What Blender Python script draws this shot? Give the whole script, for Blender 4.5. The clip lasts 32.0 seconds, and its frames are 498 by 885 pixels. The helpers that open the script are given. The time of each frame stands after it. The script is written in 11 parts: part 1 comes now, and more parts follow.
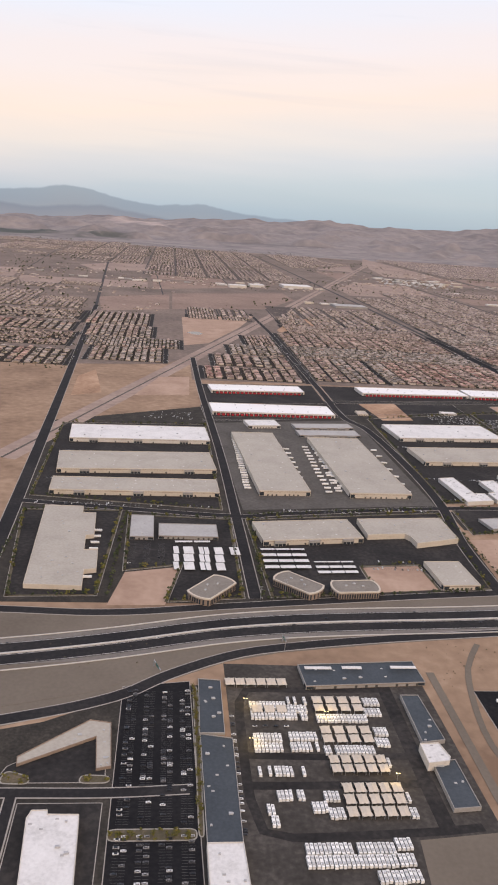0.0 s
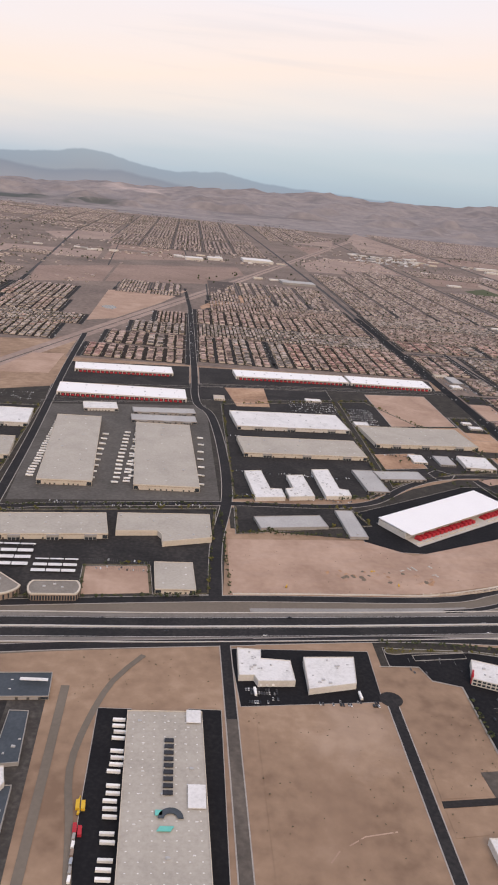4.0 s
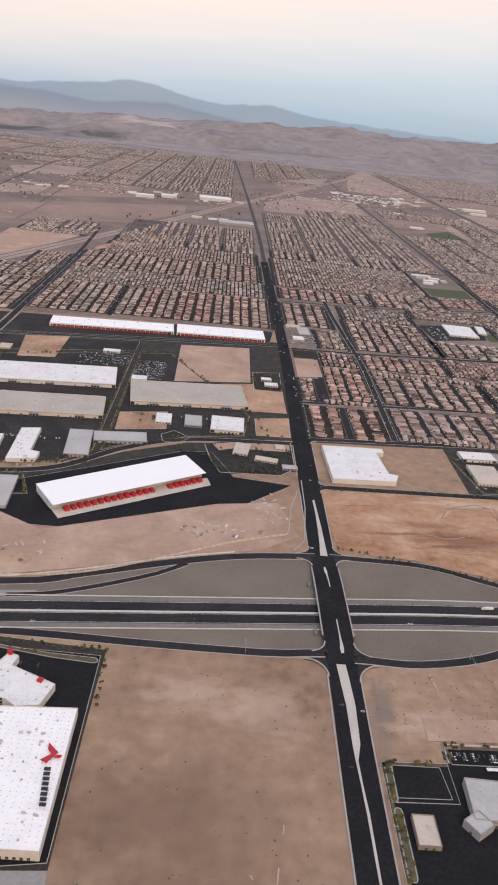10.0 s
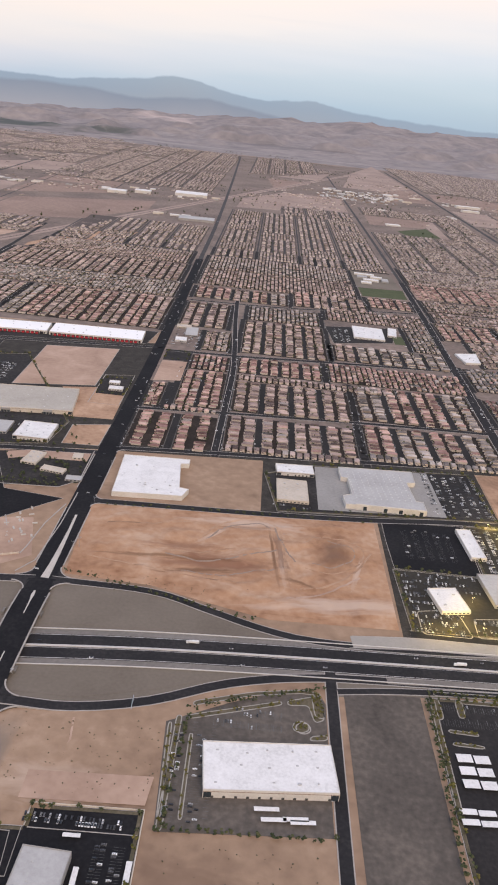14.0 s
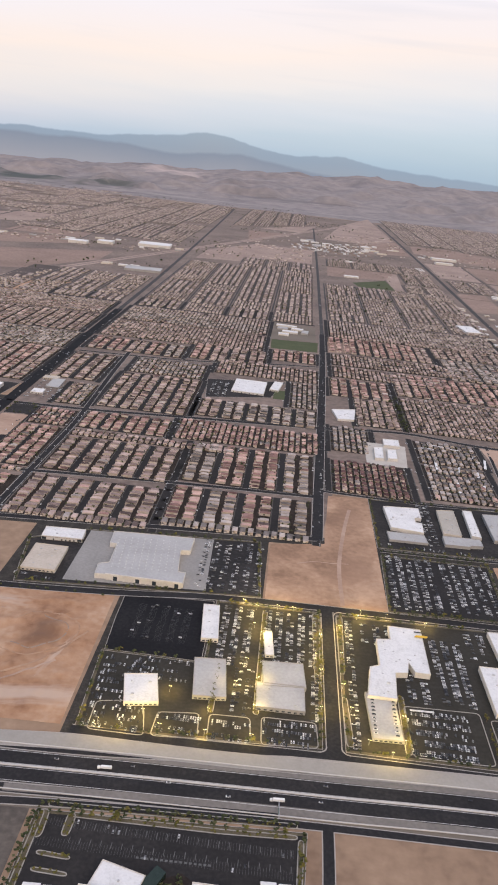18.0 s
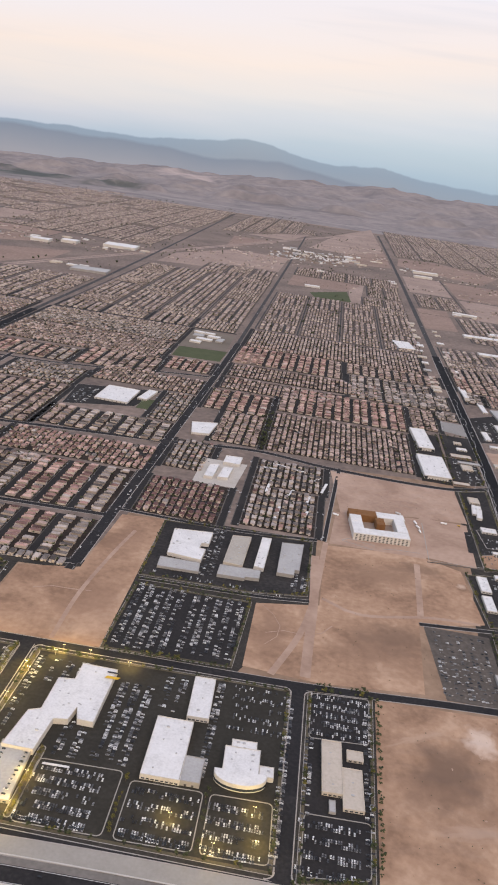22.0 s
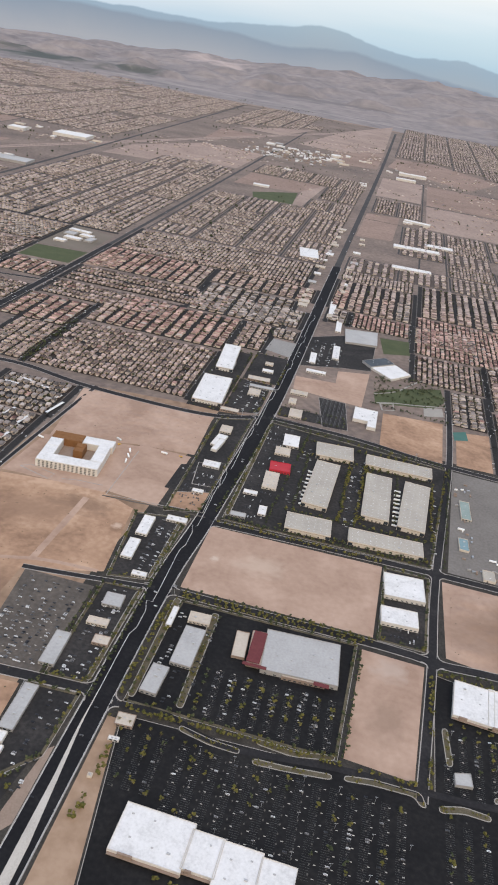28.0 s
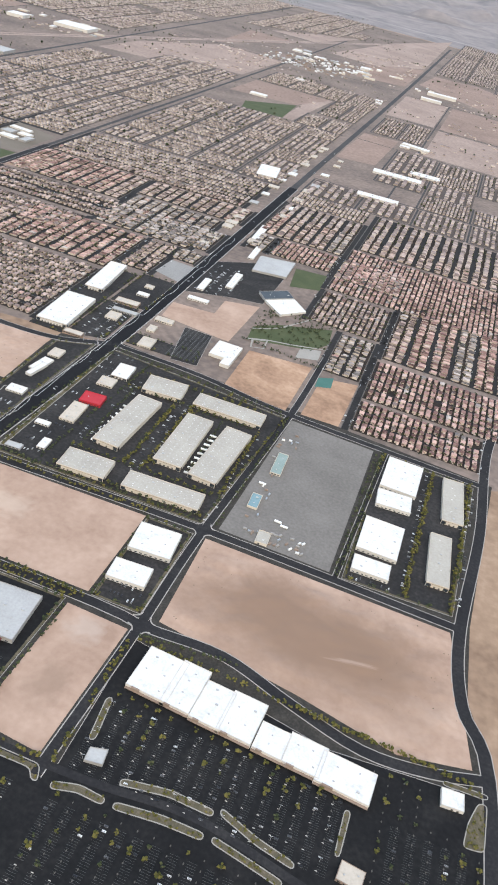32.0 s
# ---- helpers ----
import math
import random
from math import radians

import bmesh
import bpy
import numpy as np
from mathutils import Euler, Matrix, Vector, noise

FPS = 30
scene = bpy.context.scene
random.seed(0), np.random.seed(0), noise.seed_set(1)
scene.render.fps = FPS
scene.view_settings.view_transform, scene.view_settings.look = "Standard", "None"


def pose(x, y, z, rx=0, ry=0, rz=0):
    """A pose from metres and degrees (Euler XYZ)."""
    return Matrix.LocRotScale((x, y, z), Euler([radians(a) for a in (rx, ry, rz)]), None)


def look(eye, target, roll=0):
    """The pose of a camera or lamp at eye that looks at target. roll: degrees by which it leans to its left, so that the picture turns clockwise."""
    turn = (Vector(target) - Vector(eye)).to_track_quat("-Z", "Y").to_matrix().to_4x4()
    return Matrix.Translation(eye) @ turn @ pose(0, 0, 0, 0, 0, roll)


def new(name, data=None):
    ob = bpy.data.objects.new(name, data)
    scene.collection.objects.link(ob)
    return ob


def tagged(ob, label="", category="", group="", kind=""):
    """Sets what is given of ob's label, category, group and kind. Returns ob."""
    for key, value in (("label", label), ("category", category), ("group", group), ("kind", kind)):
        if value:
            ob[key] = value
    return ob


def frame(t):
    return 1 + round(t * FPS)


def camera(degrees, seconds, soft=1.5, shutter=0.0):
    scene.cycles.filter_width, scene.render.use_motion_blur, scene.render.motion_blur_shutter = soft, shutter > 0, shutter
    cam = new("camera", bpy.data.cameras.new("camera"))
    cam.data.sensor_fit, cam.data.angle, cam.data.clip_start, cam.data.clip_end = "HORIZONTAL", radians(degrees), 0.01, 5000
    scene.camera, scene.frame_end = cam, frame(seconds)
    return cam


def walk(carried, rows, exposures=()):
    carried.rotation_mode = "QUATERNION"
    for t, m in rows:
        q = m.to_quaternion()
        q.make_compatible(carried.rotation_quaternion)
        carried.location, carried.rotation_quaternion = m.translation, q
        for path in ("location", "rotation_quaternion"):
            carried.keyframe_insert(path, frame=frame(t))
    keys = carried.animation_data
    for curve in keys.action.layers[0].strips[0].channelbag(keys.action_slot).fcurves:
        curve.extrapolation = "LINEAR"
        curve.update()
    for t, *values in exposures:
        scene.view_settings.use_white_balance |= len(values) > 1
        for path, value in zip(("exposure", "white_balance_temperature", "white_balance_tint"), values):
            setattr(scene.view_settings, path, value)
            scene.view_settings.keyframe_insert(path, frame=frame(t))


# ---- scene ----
cam = camera(35.54, 32.0, soft=1.95)

PATH = [
    (0, (0.00, 0.00, 138.00), (10.931, 95.391, 110.052), 4.26),
    (0.5, (14.48, 0.50, 139.99), (25.609, 95.737, 111.617), 4.45),
    (1, (28.97, 1.13, 141.91), (40.018, 96.240, 113.059), 4.45),
    (1.5, (43.48, 1.90, 143.75), (54.473, 96.801, 114.189), 4.91),
    (2, (58.01, 2.81, 145.52), (68.971, 97.539, 115.401), 5.65),
    (2.5, (72.56, 3.86, 147.23), (83.286, 98.518, 116.816), 5.98),
    (3, (87.14, 5.04, 148.87), (97.614, 99.594, 118.055), 6.07),
    (3.5, (101.76, 6.35, 150.46), (111.850, 100.830, 119.287), 6.02),
    (4, (116.41, 7.79, 151.99), (126.179, 102.196, 120.494), 6.02),
    (4.5, (131.09, 9.36, 153.47), (140.601, 103.689, 121.662), 6.07),
    (5, (145.82, 11.06, 154.91), (155.101, 105.273, 122.693), 6.17),
    (5.5, (160.59, 12.88, 156.30), (169.664, 106.913, 123.491), 6.30),
    (6, (175.41, 14.84, 157.65), (184.290, 108.599, 124.043), 6.46),
    (6.5, (190.27, 16.91, 158.97), (198.998, 110.435, 124.656), 6.78),
    (7, (205.18, 19.11, 160.25), (213.719, 112.444, 125.377), 6.99),
    (7.5, (220.15, 21.43, 161.50), (228.450, 114.530, 125.951), 7.10),
    (8, (235.16, 23.87, 162.72), (242.984, 116.602, 126.114), 7.12),
    (8.5, (250.23, 26.44, 163.92), (257.471, 118.691, 126.017), 7.09),
    (9, (265.35, 29.12, 165.10), (271.935, 121.013, 126.213), 6.90),
    (9.5, (280.52, 31.92, 166.26), (286.212, 123.632, 126.804), 6.59),
    (10, (295.75, 34.84, 167.40), (300.730, 126.792, 128.412), 6.44),
    (10.5, (311.03, 37.88, 168.54), (315.369, 129.996, 129.860), 6.66),
    (11, (326.37, 41.03, 169.66), (330.187, 133.074, 130.745), 6.83),
    (11.5, (341.76, 44.30, 170.77), (345.071, 136.162, 131.384), 6.72),
    (12, (357.20, 47.69, 171.88), (359.942, 139.460, 132.243), 6.31),
    (12.5, (372.69, 51.19, 172.98), (374.870, 142.872, 133.105), 6.22),
    (13, (388.23, 54.81, 174.08), (389.831, 146.409, 133.999), 6.26),
    (13.5, (403.82, 58.54, 175.19), (404.808, 150.194, 135.208), 6.24),
    (14, (419.46, 62.38, 176.30), (419.889, 154.103, 136.453), 6.32),
    (14.5, (435.15, 66.34, 177.41), (435.073, 158.144, 137.754), 6.51),
    (15, (450.87, 70.42, 178.53), (450.363, 162.366, 139.226), 6.69),
    (15.5, (466.64, 74.60, 179.66), (465.759, 166.817, 140.987), 6.80),
    (16, (482.44, 78.90, 180.80), (481.261, 171.498, 143.061), 6.81),
    (16.5, (498.28, 83.32, 181.96), (496.536, 176.265, 145.118), 6.55),
    (17, (514.15, 87.84, 183.13), (511.749, 181.169, 147.291), 6.31),
    (17.5, (530.05, 92.48, 184.32), (526.996, 186.092, 149.273), 6.36),
    (18, (545.97, 97.24, 185.52), (542.368, 191.020, 150.998), 6.28),
    (18.5, (561.91, 102.11, 186.74), (557.925, 195.999, 152.565), 6.59),
    (19, (577.87, 107.09, 187.99), (573.473, 201.061, 154.081), 6.74),
    (19.5, (593.84, 112.18, 189.25), (588.940, 206.178, 155.471), 6.83),
    (20, (609.82, 117.40, 190.54), (604.605, 211.404, 156.844), 7.30),
    (20.5, (625.79, 122.72, 191.85), (620.260, 216.680, 158.067), 7.48),
    (21, (641.77, 128.17, 193.19), (635.713, 222.025, 159.223), 7.80),
    (21.5, (657.73, 133.72, 194.56), (651.265, 227.505, 160.449), 8.15),
    (22, (673.68, 139.40, 195.95), (666.677, 233.123, 161.788), 8.29),
    (22.5, (689.61, 145.19, 197.37), (682.069, 238.836, 163.102), 8.26),
    (23, (705.51, 151.10, 198.82), (697.523, 244.660, 164.413), 8.63),
    (23.5, (721.38, 157.13, 200.29), (712.765, 250.620, 165.852), 8.90),
    (24, (737.21, 163.28, 201.80), (727.976, 256.704, 167.342), 8.82),
    (24.5, (752.99, 169.55, 203.34), (743.591, 262.647, 168.048), 8.63),
    (25, (768.72, 175.95, 204.91), (759.222, 268.363, 167.908), 8.70),
    (25.5, (784.39, 182.46, 206.51), (774.768, 274.138, 167.743), 8.89),
    (26, (799.99, 189.10, 208.14), (790.203, 280.022, 167.677), 9.06),
    (26.5, (815.51, 195.86, 209.80), (805.512, 286.021, 167.718), 9.21),
    (27, (830.94, 202.75, 211.49), (820.646, 292.159, 167.912), 9.40),
    (27.5, (846.29, 209.76, 213.22), (835.555, 298.459, 168.303), 9.68),
    (28, (861.53, 216.90, 214.97), (850.225, 304.931, 168.896), 10.05),
    (28.5, (876.65, 224.17, 216.76), (864.636, 311.622, 169.770), 10.21),
    (29, (891.66, 231.57, 218.58), (879.074, 318.387, 170.570), 10.63),
    (29.5, (906.54, 239.11, 220.43), (893.361, 325.273, 171.423), 11.02),
    (30, (921.28, 246.77, 222.31), (907.493, 332.254, 172.279), 11.35),
    (30.5, (935.86, 254.58, 224.22), (921.771, 339.214, 172.863), 12.17),
    (31, (950.29, 262.51, 226.16), (935.925, 346.042, 173.089), 12.61),
    (31.5, (964.55, 270.59, 228.13), (950.126, 353.114, 173.526), 13.28),
    (32, (978.63, 278.81, 230.13), (963.887, 360.562, 174.463), 13.89),
]
walk(cam, [(t, look(eye, target, roll)) for t, eye, target, roll in PATH],
     [(0, 0.3, 7550, 11), (8, 0.3, 7300, 10), (13, 0.4, 7150, 10), (18, 0.33, 7000, 9), (22, 0.27, 7100, 9), (25, 0.34, 7100, 7), (28, 0.5, 6900, 2), (30, 0.76, 6800, -1), (32, 0.96, 6600, -3)])

# ---------------------------------------------------------------- world and sun
# One unit of the plan is about 3.4 m of the real town.


def rgb(r, g, b):
    """A linear colour from display values."""
    return tuple(((c / 255 + 0.055) / 1.055) ** 2.4 if c > 10 else c / 255 / 12.92 for c in (r, g, b)) + (1.0,)


world = bpy.data.worlds.new("dusk_sky")
scene.world = world
world.use_nodes = True
wn, wl = world.node_tree.nodes, world.node_tree.links
wn.clear()
w_out = wn.new("ShaderNodeOutputWorld")
w_bg = wn.new("ShaderNodeBackground")
w_sky = wn.new("ShaderNodeTexSky")
w_sky.sky_type = "NISHITA"
w_sky.sun_disc = False
w_sky.sun_elevation = radians(12)
w_sky.sun_rotation = radians(200)
w_bg2 = wn.new("ShaderNodeBackground")
w_bg2.inputs["Strength"].default_value = 0.02
wl.new(w_sky.outputs[0], w_bg2.inputs["Color"])
w_co = wn.new("ShaderNodeTexCoord")
w_sep = wn.new("ShaderNodeSeparateXYZ")
wl.new(w_co.outputs["Generated"], w_sep.inputs[0])
# the sky turns cooler and darker towards +x, warmer towards -x
w_ramp = wn.new("ShaderNodeValToRGB")
stops = [(0.0, (144, 167, 192)), (0.07, (150, 176, 204)), (0.12, (162, 182, 209)), (0.165, (182, 191, 214)), (0.215, (205, 202, 214)),
         (0.27, (224, 209, 210)), (0.35, (220, 214, 226)), (0.43, (210, 219, 243)), (0.55, (203, 217, 250)), (1.0, (196, 211, 250))]
cr = w_ramp.color_ramp
while len(cr.elements) < len(stops):
    cr.elements.new(0.5)
for el, (pos, col) in zip(cr.elements, stops):
    el.position, el.color = pos, rgb(*col)
w_map = wn.new("ShaderNodeMapRange")
w_map.inputs["From Min"].default_value, w_map.inputs["From Max"].default_value = -0.02, 0.62
w_noise = wn.new("ShaderNodeTexNoise")
w_noise.inputs["Scale"].default_value, w_noise.inputs["Detail"].default_value = 2.2, 5.0
w_stretch = wn.new("ShaderNodeMapping")
w_stretch.inputs["Scale"].default_value = (1.0, 1.0, 9.0)
wl.new(w_co.outputs["Generated"], w_stretch.inputs[0])
wl.new(w_stretch.outputs[0], w_noise.inputs["Vector"])
w_wob = wn.new("ShaderNodeMath")
w_wob.operation = "MULTIPLY_ADD"
w_wob.inputs[1].default_value = 0.065
wl.new(w_noise.outputs["Fac"], w_wob.inputs[0])
wl.new(w_sep.outputs["Z"], w_wob.inputs[2])
w_tilt = wn.new("ShaderNodeMath")
w_tilt.operation = "MULTIPLY_ADD"
w_tilt.inputs[1].default_value = -0.09
wl.new(w_sep.outputs["X"], w_tilt.inputs[0])
wl.new(w_wob.outputs[0], w_tilt.inputs[2])
wl.new(w_tilt.outputs[0], w_map.inputs["Value"])
wl.new(w_map.outputs[0], w_ramp.inputs["Fac"])
# a blue mountain range, too far off to shift: its height over the bearing
w_az = wn.new("ShaderNodeMath")
w_az.operation = "ARCTAN2"
wl.new(w_sep.outputs["X"], w_az.inputs[0])
wl.new(w_sep.outputs["Y"], w_az.inputs[1])
w_azm = wn.new("ShaderNodeMapRange")
w_azm.inputs["From Min"].default_value, w_azm.inputs["From Max"].default_value = radians(-30), radians(30)
wl.new(w_az.outputs[0], w_azm.inputs["Value"])
w_ridge = wn.new("ShaderNodeValToRGB")
w_ridge.color_ramp.interpolation = "CARDINAL"
range_profile = [(-30, 0.2), (-25, 0.15), (-20, 0.35), (-15, 0.3), (-12, 0.55), (-9.5, 0.85), (-7, 1.12), (-5, 0.8), (-3, 0.42), (-1, 0.3), (2.2, 0.48), (4.5, 0.15), (7, -0.02), (12, -0.2), (25, -0.25)]
ridge_stops = w_ridge.color_ramp
while len(ridge_stops.elements) < len(range_profile):
    ridge_stops.elements.new(0.5)
for el, (bearing, high) in zip(ridge_stops.elements, range_profile):
    g = (high + 0.5) / 2
    el.position, el.color = (bearing + 30) / 60, (g, g, g, 1)
wl.new(w_azm.outputs[0], w_ridge.inputs["Fac"])
w_rz = wn.new("ShaderNodeMapRange")
w_rz.inputs["To Min"].default_value, w_rz.inputs["To Max"].default_value = math.sin(radians(-0.5)), math.sin(radians(1.5))
wl.new(w_ridge.outputs["Color"], w_rz.inputs["Value"])
w_rn = wn.new("ShaderNodeTexNoise")
w_rn.inputs["Scale"].default_value, w_rn.inputs["Detail"].default_value = 30.0, 5.0
wl.new(w_co.outputs["Generated"], w_rn.inputs["Vector"])
w_rm = wn.new("ShaderNodeMath")
w_rm.operation = "MULTIPLY_ADD"
w_rm.inputs[1].default_value, w_rm.inputs[2].default_value = 0.008, -0.004
wl.new(w_rn.outputs["Fac"], w_rm.inputs[0])
w_ra = wn.new("ShaderNodeMath")
wl.new(w_rz.outputs[0], w_ra.inputs[0])
wl.new(w_rm.outputs[0], w_ra.inputs[1])
w_rd = wn.new("ShaderNodeMath")
w_rd.operation = "SUBTRACT"
wl.new(w_ra.outputs[0], w_rd.inputs[0])
wl.new(w_sep.outputs["Z"], w_rd.inputs[1])
w_rk = wn.new("ShaderNodeMapRange")
w_rk.inputs["From Min"].default_value, w_rk.inputs["From Max"].default_value = -0.0007, 0.0012
wl.new(w_rd.outputs[0], w_rk.inputs["Value"])
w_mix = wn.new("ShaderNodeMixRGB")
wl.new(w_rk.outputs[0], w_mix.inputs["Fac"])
w_bars = wn.new("ShaderNodeTexNoise")
w_bars.inputs["Scale"].default_value, w_bars.inputs["Detail"].default_value, w_bars.inputs["Distortion"].default_value = 3.0, 6.0, 0.4
w_bar_map = wn.new("ShaderNodeMapping")
w_bar_map.inputs["Scale"].default_value, w_bar_map.inputs["Location"].default_value = (1.0, 1.0, 16.0), (3.1, 0.4, 0.0)
wl.new(w_co.outputs["Generated"], w_bar_map.inputs[0])
wl.new(w_bar_map.outputs[0], w_bars.inputs["Vector"])
w_bar_k = wn.new("ShaderNodeMapRange")
w_bar_k.inputs["From Min"].default_value, w_bar_k.inputs["From Max"].default_value, w_bar_k.inputs["To Max"].default_value = 0.58, 0.8, 0.26
wl.new(w_bars.outputs["Fac"], w_bar_k.inputs["Value"])
w_cloud = wn.new("ShaderNodeMixRGB")
w_cloud.inputs["Color2"].default_value = rgb(174, 180, 202)
wl.new(w_bar_k.outputs[0], w_cloud.inputs["Fac"])
wl.new(w_ramp.outputs["Color"], w_cloud.inputs["Color1"])
wl.new(w_cloud.outputs[0], w_mix.inputs["Color1"])
# haze is painted into this range: its blue greys below the crest
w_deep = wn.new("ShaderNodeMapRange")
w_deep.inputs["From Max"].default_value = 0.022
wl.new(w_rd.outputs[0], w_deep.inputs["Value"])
w_far_haze = wn.new("ShaderNodeMixRGB")
w_far_haze.inputs["Color1"].default_value, w_far_haze.inputs["Color2"].default_value = rgb(124, 146, 176), rgb(132, 146, 170)
wl.new(w_deep.outputs[0], w_far_haze.inputs["Fac"])
wl.new(w_far_haze.outputs[0], w_mix.inputs["Color2"])
# a nearer, greyer range before it
w_near = wn.new("ShaderNodeValToRGB")
w_near.color_ramp.interpolation = "CARDINAL"
near_profile = [(-30, -0.2), (-24, -0.05), (-22, 0.0), (-18.3, -0.1), (-14.5, 0.0), (-12, -0.22), (-9.5, -0.35), (-6, -0.08), (-4.2, -0.12), (-2.3, -0.35), (-0.5, -0.6), (1.7, -0.8), (5, -1.2), (20, -1.6), (30, -1.8)]
while len(w_near.color_ramp.elements) < len(near_profile):
    w_near.color_ramp.elements.new(0.5)
for el, (bearing, high) in zip(w_near.color_ramp.elements, near_profile):
    g = (high + 2.0) / 3
    el.position, el.color = (bearing + 30) / 60, (g, g, g, 1)
wl.new(w_azm.outputs[0], w_near.inputs["Fac"])
w_nz = wn.new("ShaderNodeMapRange")
w_nz.inputs["To Min"].default_value, w_nz.inputs["To Max"].default_value = math.sin(radians(-2.0)), math.sin(radians(1.0))
wl.new(w_near.outputs["Color"], w_nz.inputs["Value"])
w_na = wn.new("ShaderNodeMath")
wl.new(w_nz.outputs[0], w_na.inputs[0])
wl.new(w_rm.outputs[0], w_na.inputs[1])
w_nd = wn.new("ShaderNodeMath")
w_nd.operation = "SUBTRACT"
wl.new(w_na.outputs[0], w_nd.inputs[0])
wl.new(w_sep.outputs["Z"], w_nd.inputs[1])
w_nk = wn.new("ShaderNodeMapRange")
w_nk.inputs["From Min"].default_value, w_nk.inputs["From Max"].default_value = -0.0012, 0.0022
wl.new(w_nd.outputs[0], w_nk.inputs["Value"])
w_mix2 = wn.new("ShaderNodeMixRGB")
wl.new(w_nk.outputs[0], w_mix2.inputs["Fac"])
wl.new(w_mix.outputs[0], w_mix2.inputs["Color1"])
# painted haze on the nearer range, paler towards its foot
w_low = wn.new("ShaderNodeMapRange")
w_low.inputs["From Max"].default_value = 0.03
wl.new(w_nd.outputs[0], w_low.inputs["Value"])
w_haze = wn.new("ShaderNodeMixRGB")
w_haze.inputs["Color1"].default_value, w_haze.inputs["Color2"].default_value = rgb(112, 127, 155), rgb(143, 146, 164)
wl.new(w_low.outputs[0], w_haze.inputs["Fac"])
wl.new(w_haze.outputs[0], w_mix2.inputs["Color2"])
wl.new(w_mix2.outputs[0], w_bg.inputs["Color"])
w_bg.inputs["Strength"].default_value = 0.92
w_add = wn.new("ShaderNodeAddShader")
wl.new(w_bg.outputs[0], w_add.inputs[0])
wl.new(w_bg2.outputs[0], w_add.inputs[1])
wl.new(w_add.outputs[0], w_out.inputs["Surface"])

sun = new("sun", bpy.data.lights.new("sun", "SUN"))
sun.data.energy, sun.data.angle, sun.data.color = 1.5, radians(40), (1.0, 0.76, 0.54)
sun.matrix_world = look((0, 0, 0), (-0.35, 0.8, -0.8))


# ---------------------------------------------------------------- materials
def material(name, stops, scale=0.1, fine=2.0, rough=0.9, bump=0.0, vary="", metal=0.0, detail=6.0, spread=0.25, mottle=0.5, gloss=0.2, warp=0.0):
    """A surface of two or more colours, mixed by a coarse and a fine noise in metres of the plan; vary: object or island, how pieces differ."""
    m = bpy.data.materials.new(name)
    m.use_nodes = True
    n, l = m.node_tree.nodes, m.node_tree.links
    b = n["Principled BSDF"]
    b.inputs["Roughness"].default_value, b.inputs["Metallic"].default_value = rough, metal
    b.inputs["Specular IOR Level"].default_value = gloss
    geo = n.new("ShaderNodeNewGeometry")
    a, c = n.new("ShaderNodeTexNoise"), n.new("ShaderNodeTexNoise")
    for tex, s in ((a, scale), (c, fine)):
        tex.inputs["Scale"].default_value, tex.inputs["Detail"].default_value = s, detail
        l.new(geo.outputs["Position"], tex.inputs["Vector"])
    a.inputs["Distortion"].default_value = warp
    mix = n.new("ShaderNodeMath")
    mix.operation = "MULTIPLY_ADD"
    mix.inputs[1].default_value = mottle
    sub = n.new("ShaderNodeMath")
    sub.operation = "MULTIPLY_ADD"
    sub.inputs[1].default_value, sub.inputs[2].default_value = 1.0 - mottle, 0.0
    l.new(a.outputs["Fac"], sub.inputs[0])
    l.new(c.outputs["Fac"], mix.inputs[0])
    l.new(sub.outputs[0], mix.inputs[2])
    value = mix.outputs[0]
    if vary:
        r = n.new("ShaderNodeObjectInfo").outputs["Random"] if vary == "object" else geo.outputs["Random Per Island"]
        s = n.new("ShaderNodeMath")
        s.operation = "MULTIPLY_ADD"
        s.inputs[1].default_value, s.inputs[2].default_value = 0.8, -0.4
        l.new(r, s.inputs[0])
        t = n.new("ShaderNodeMath")
        l.new(value, t.inputs[0])
        l.new(s.outputs[0], t.inputs[1])
        value = t.outputs[0]
    ramp = n.new("ShaderNodeValToRGB")
    while len(ramp.color_ramp.elements) < len(stops):
        ramp.color_ramp.elements.new(0.5)
    lo, hi = (0.5 - spread, 0.5 + spread) if not vary else (0.08, 0.92)
    for k, (el, col) in enumerate(zip(ramp.color_ramp.elements, stops)):
        el.position = lo + (hi - lo) * k / max(1, len(stops) - 1)
        el.color = col if len(col) == 4 else (*col, 1.0)
    l.new(value, ramp.inputs["Fac"])
    l.new(ramp.outputs["Color"], b.inputs["Base Color"])
    if bump:
        bp = n.new("ShaderNodeBump")
        bp.inputs["Strength"].default_value, bp.inputs["Distance"].default_value = bump, 0.3
        l.new(c.outputs["Fac"], bp.inputs["Height"])
        l.new(bp.outputs["Normal"], b.inputs["Normal"])
    return m


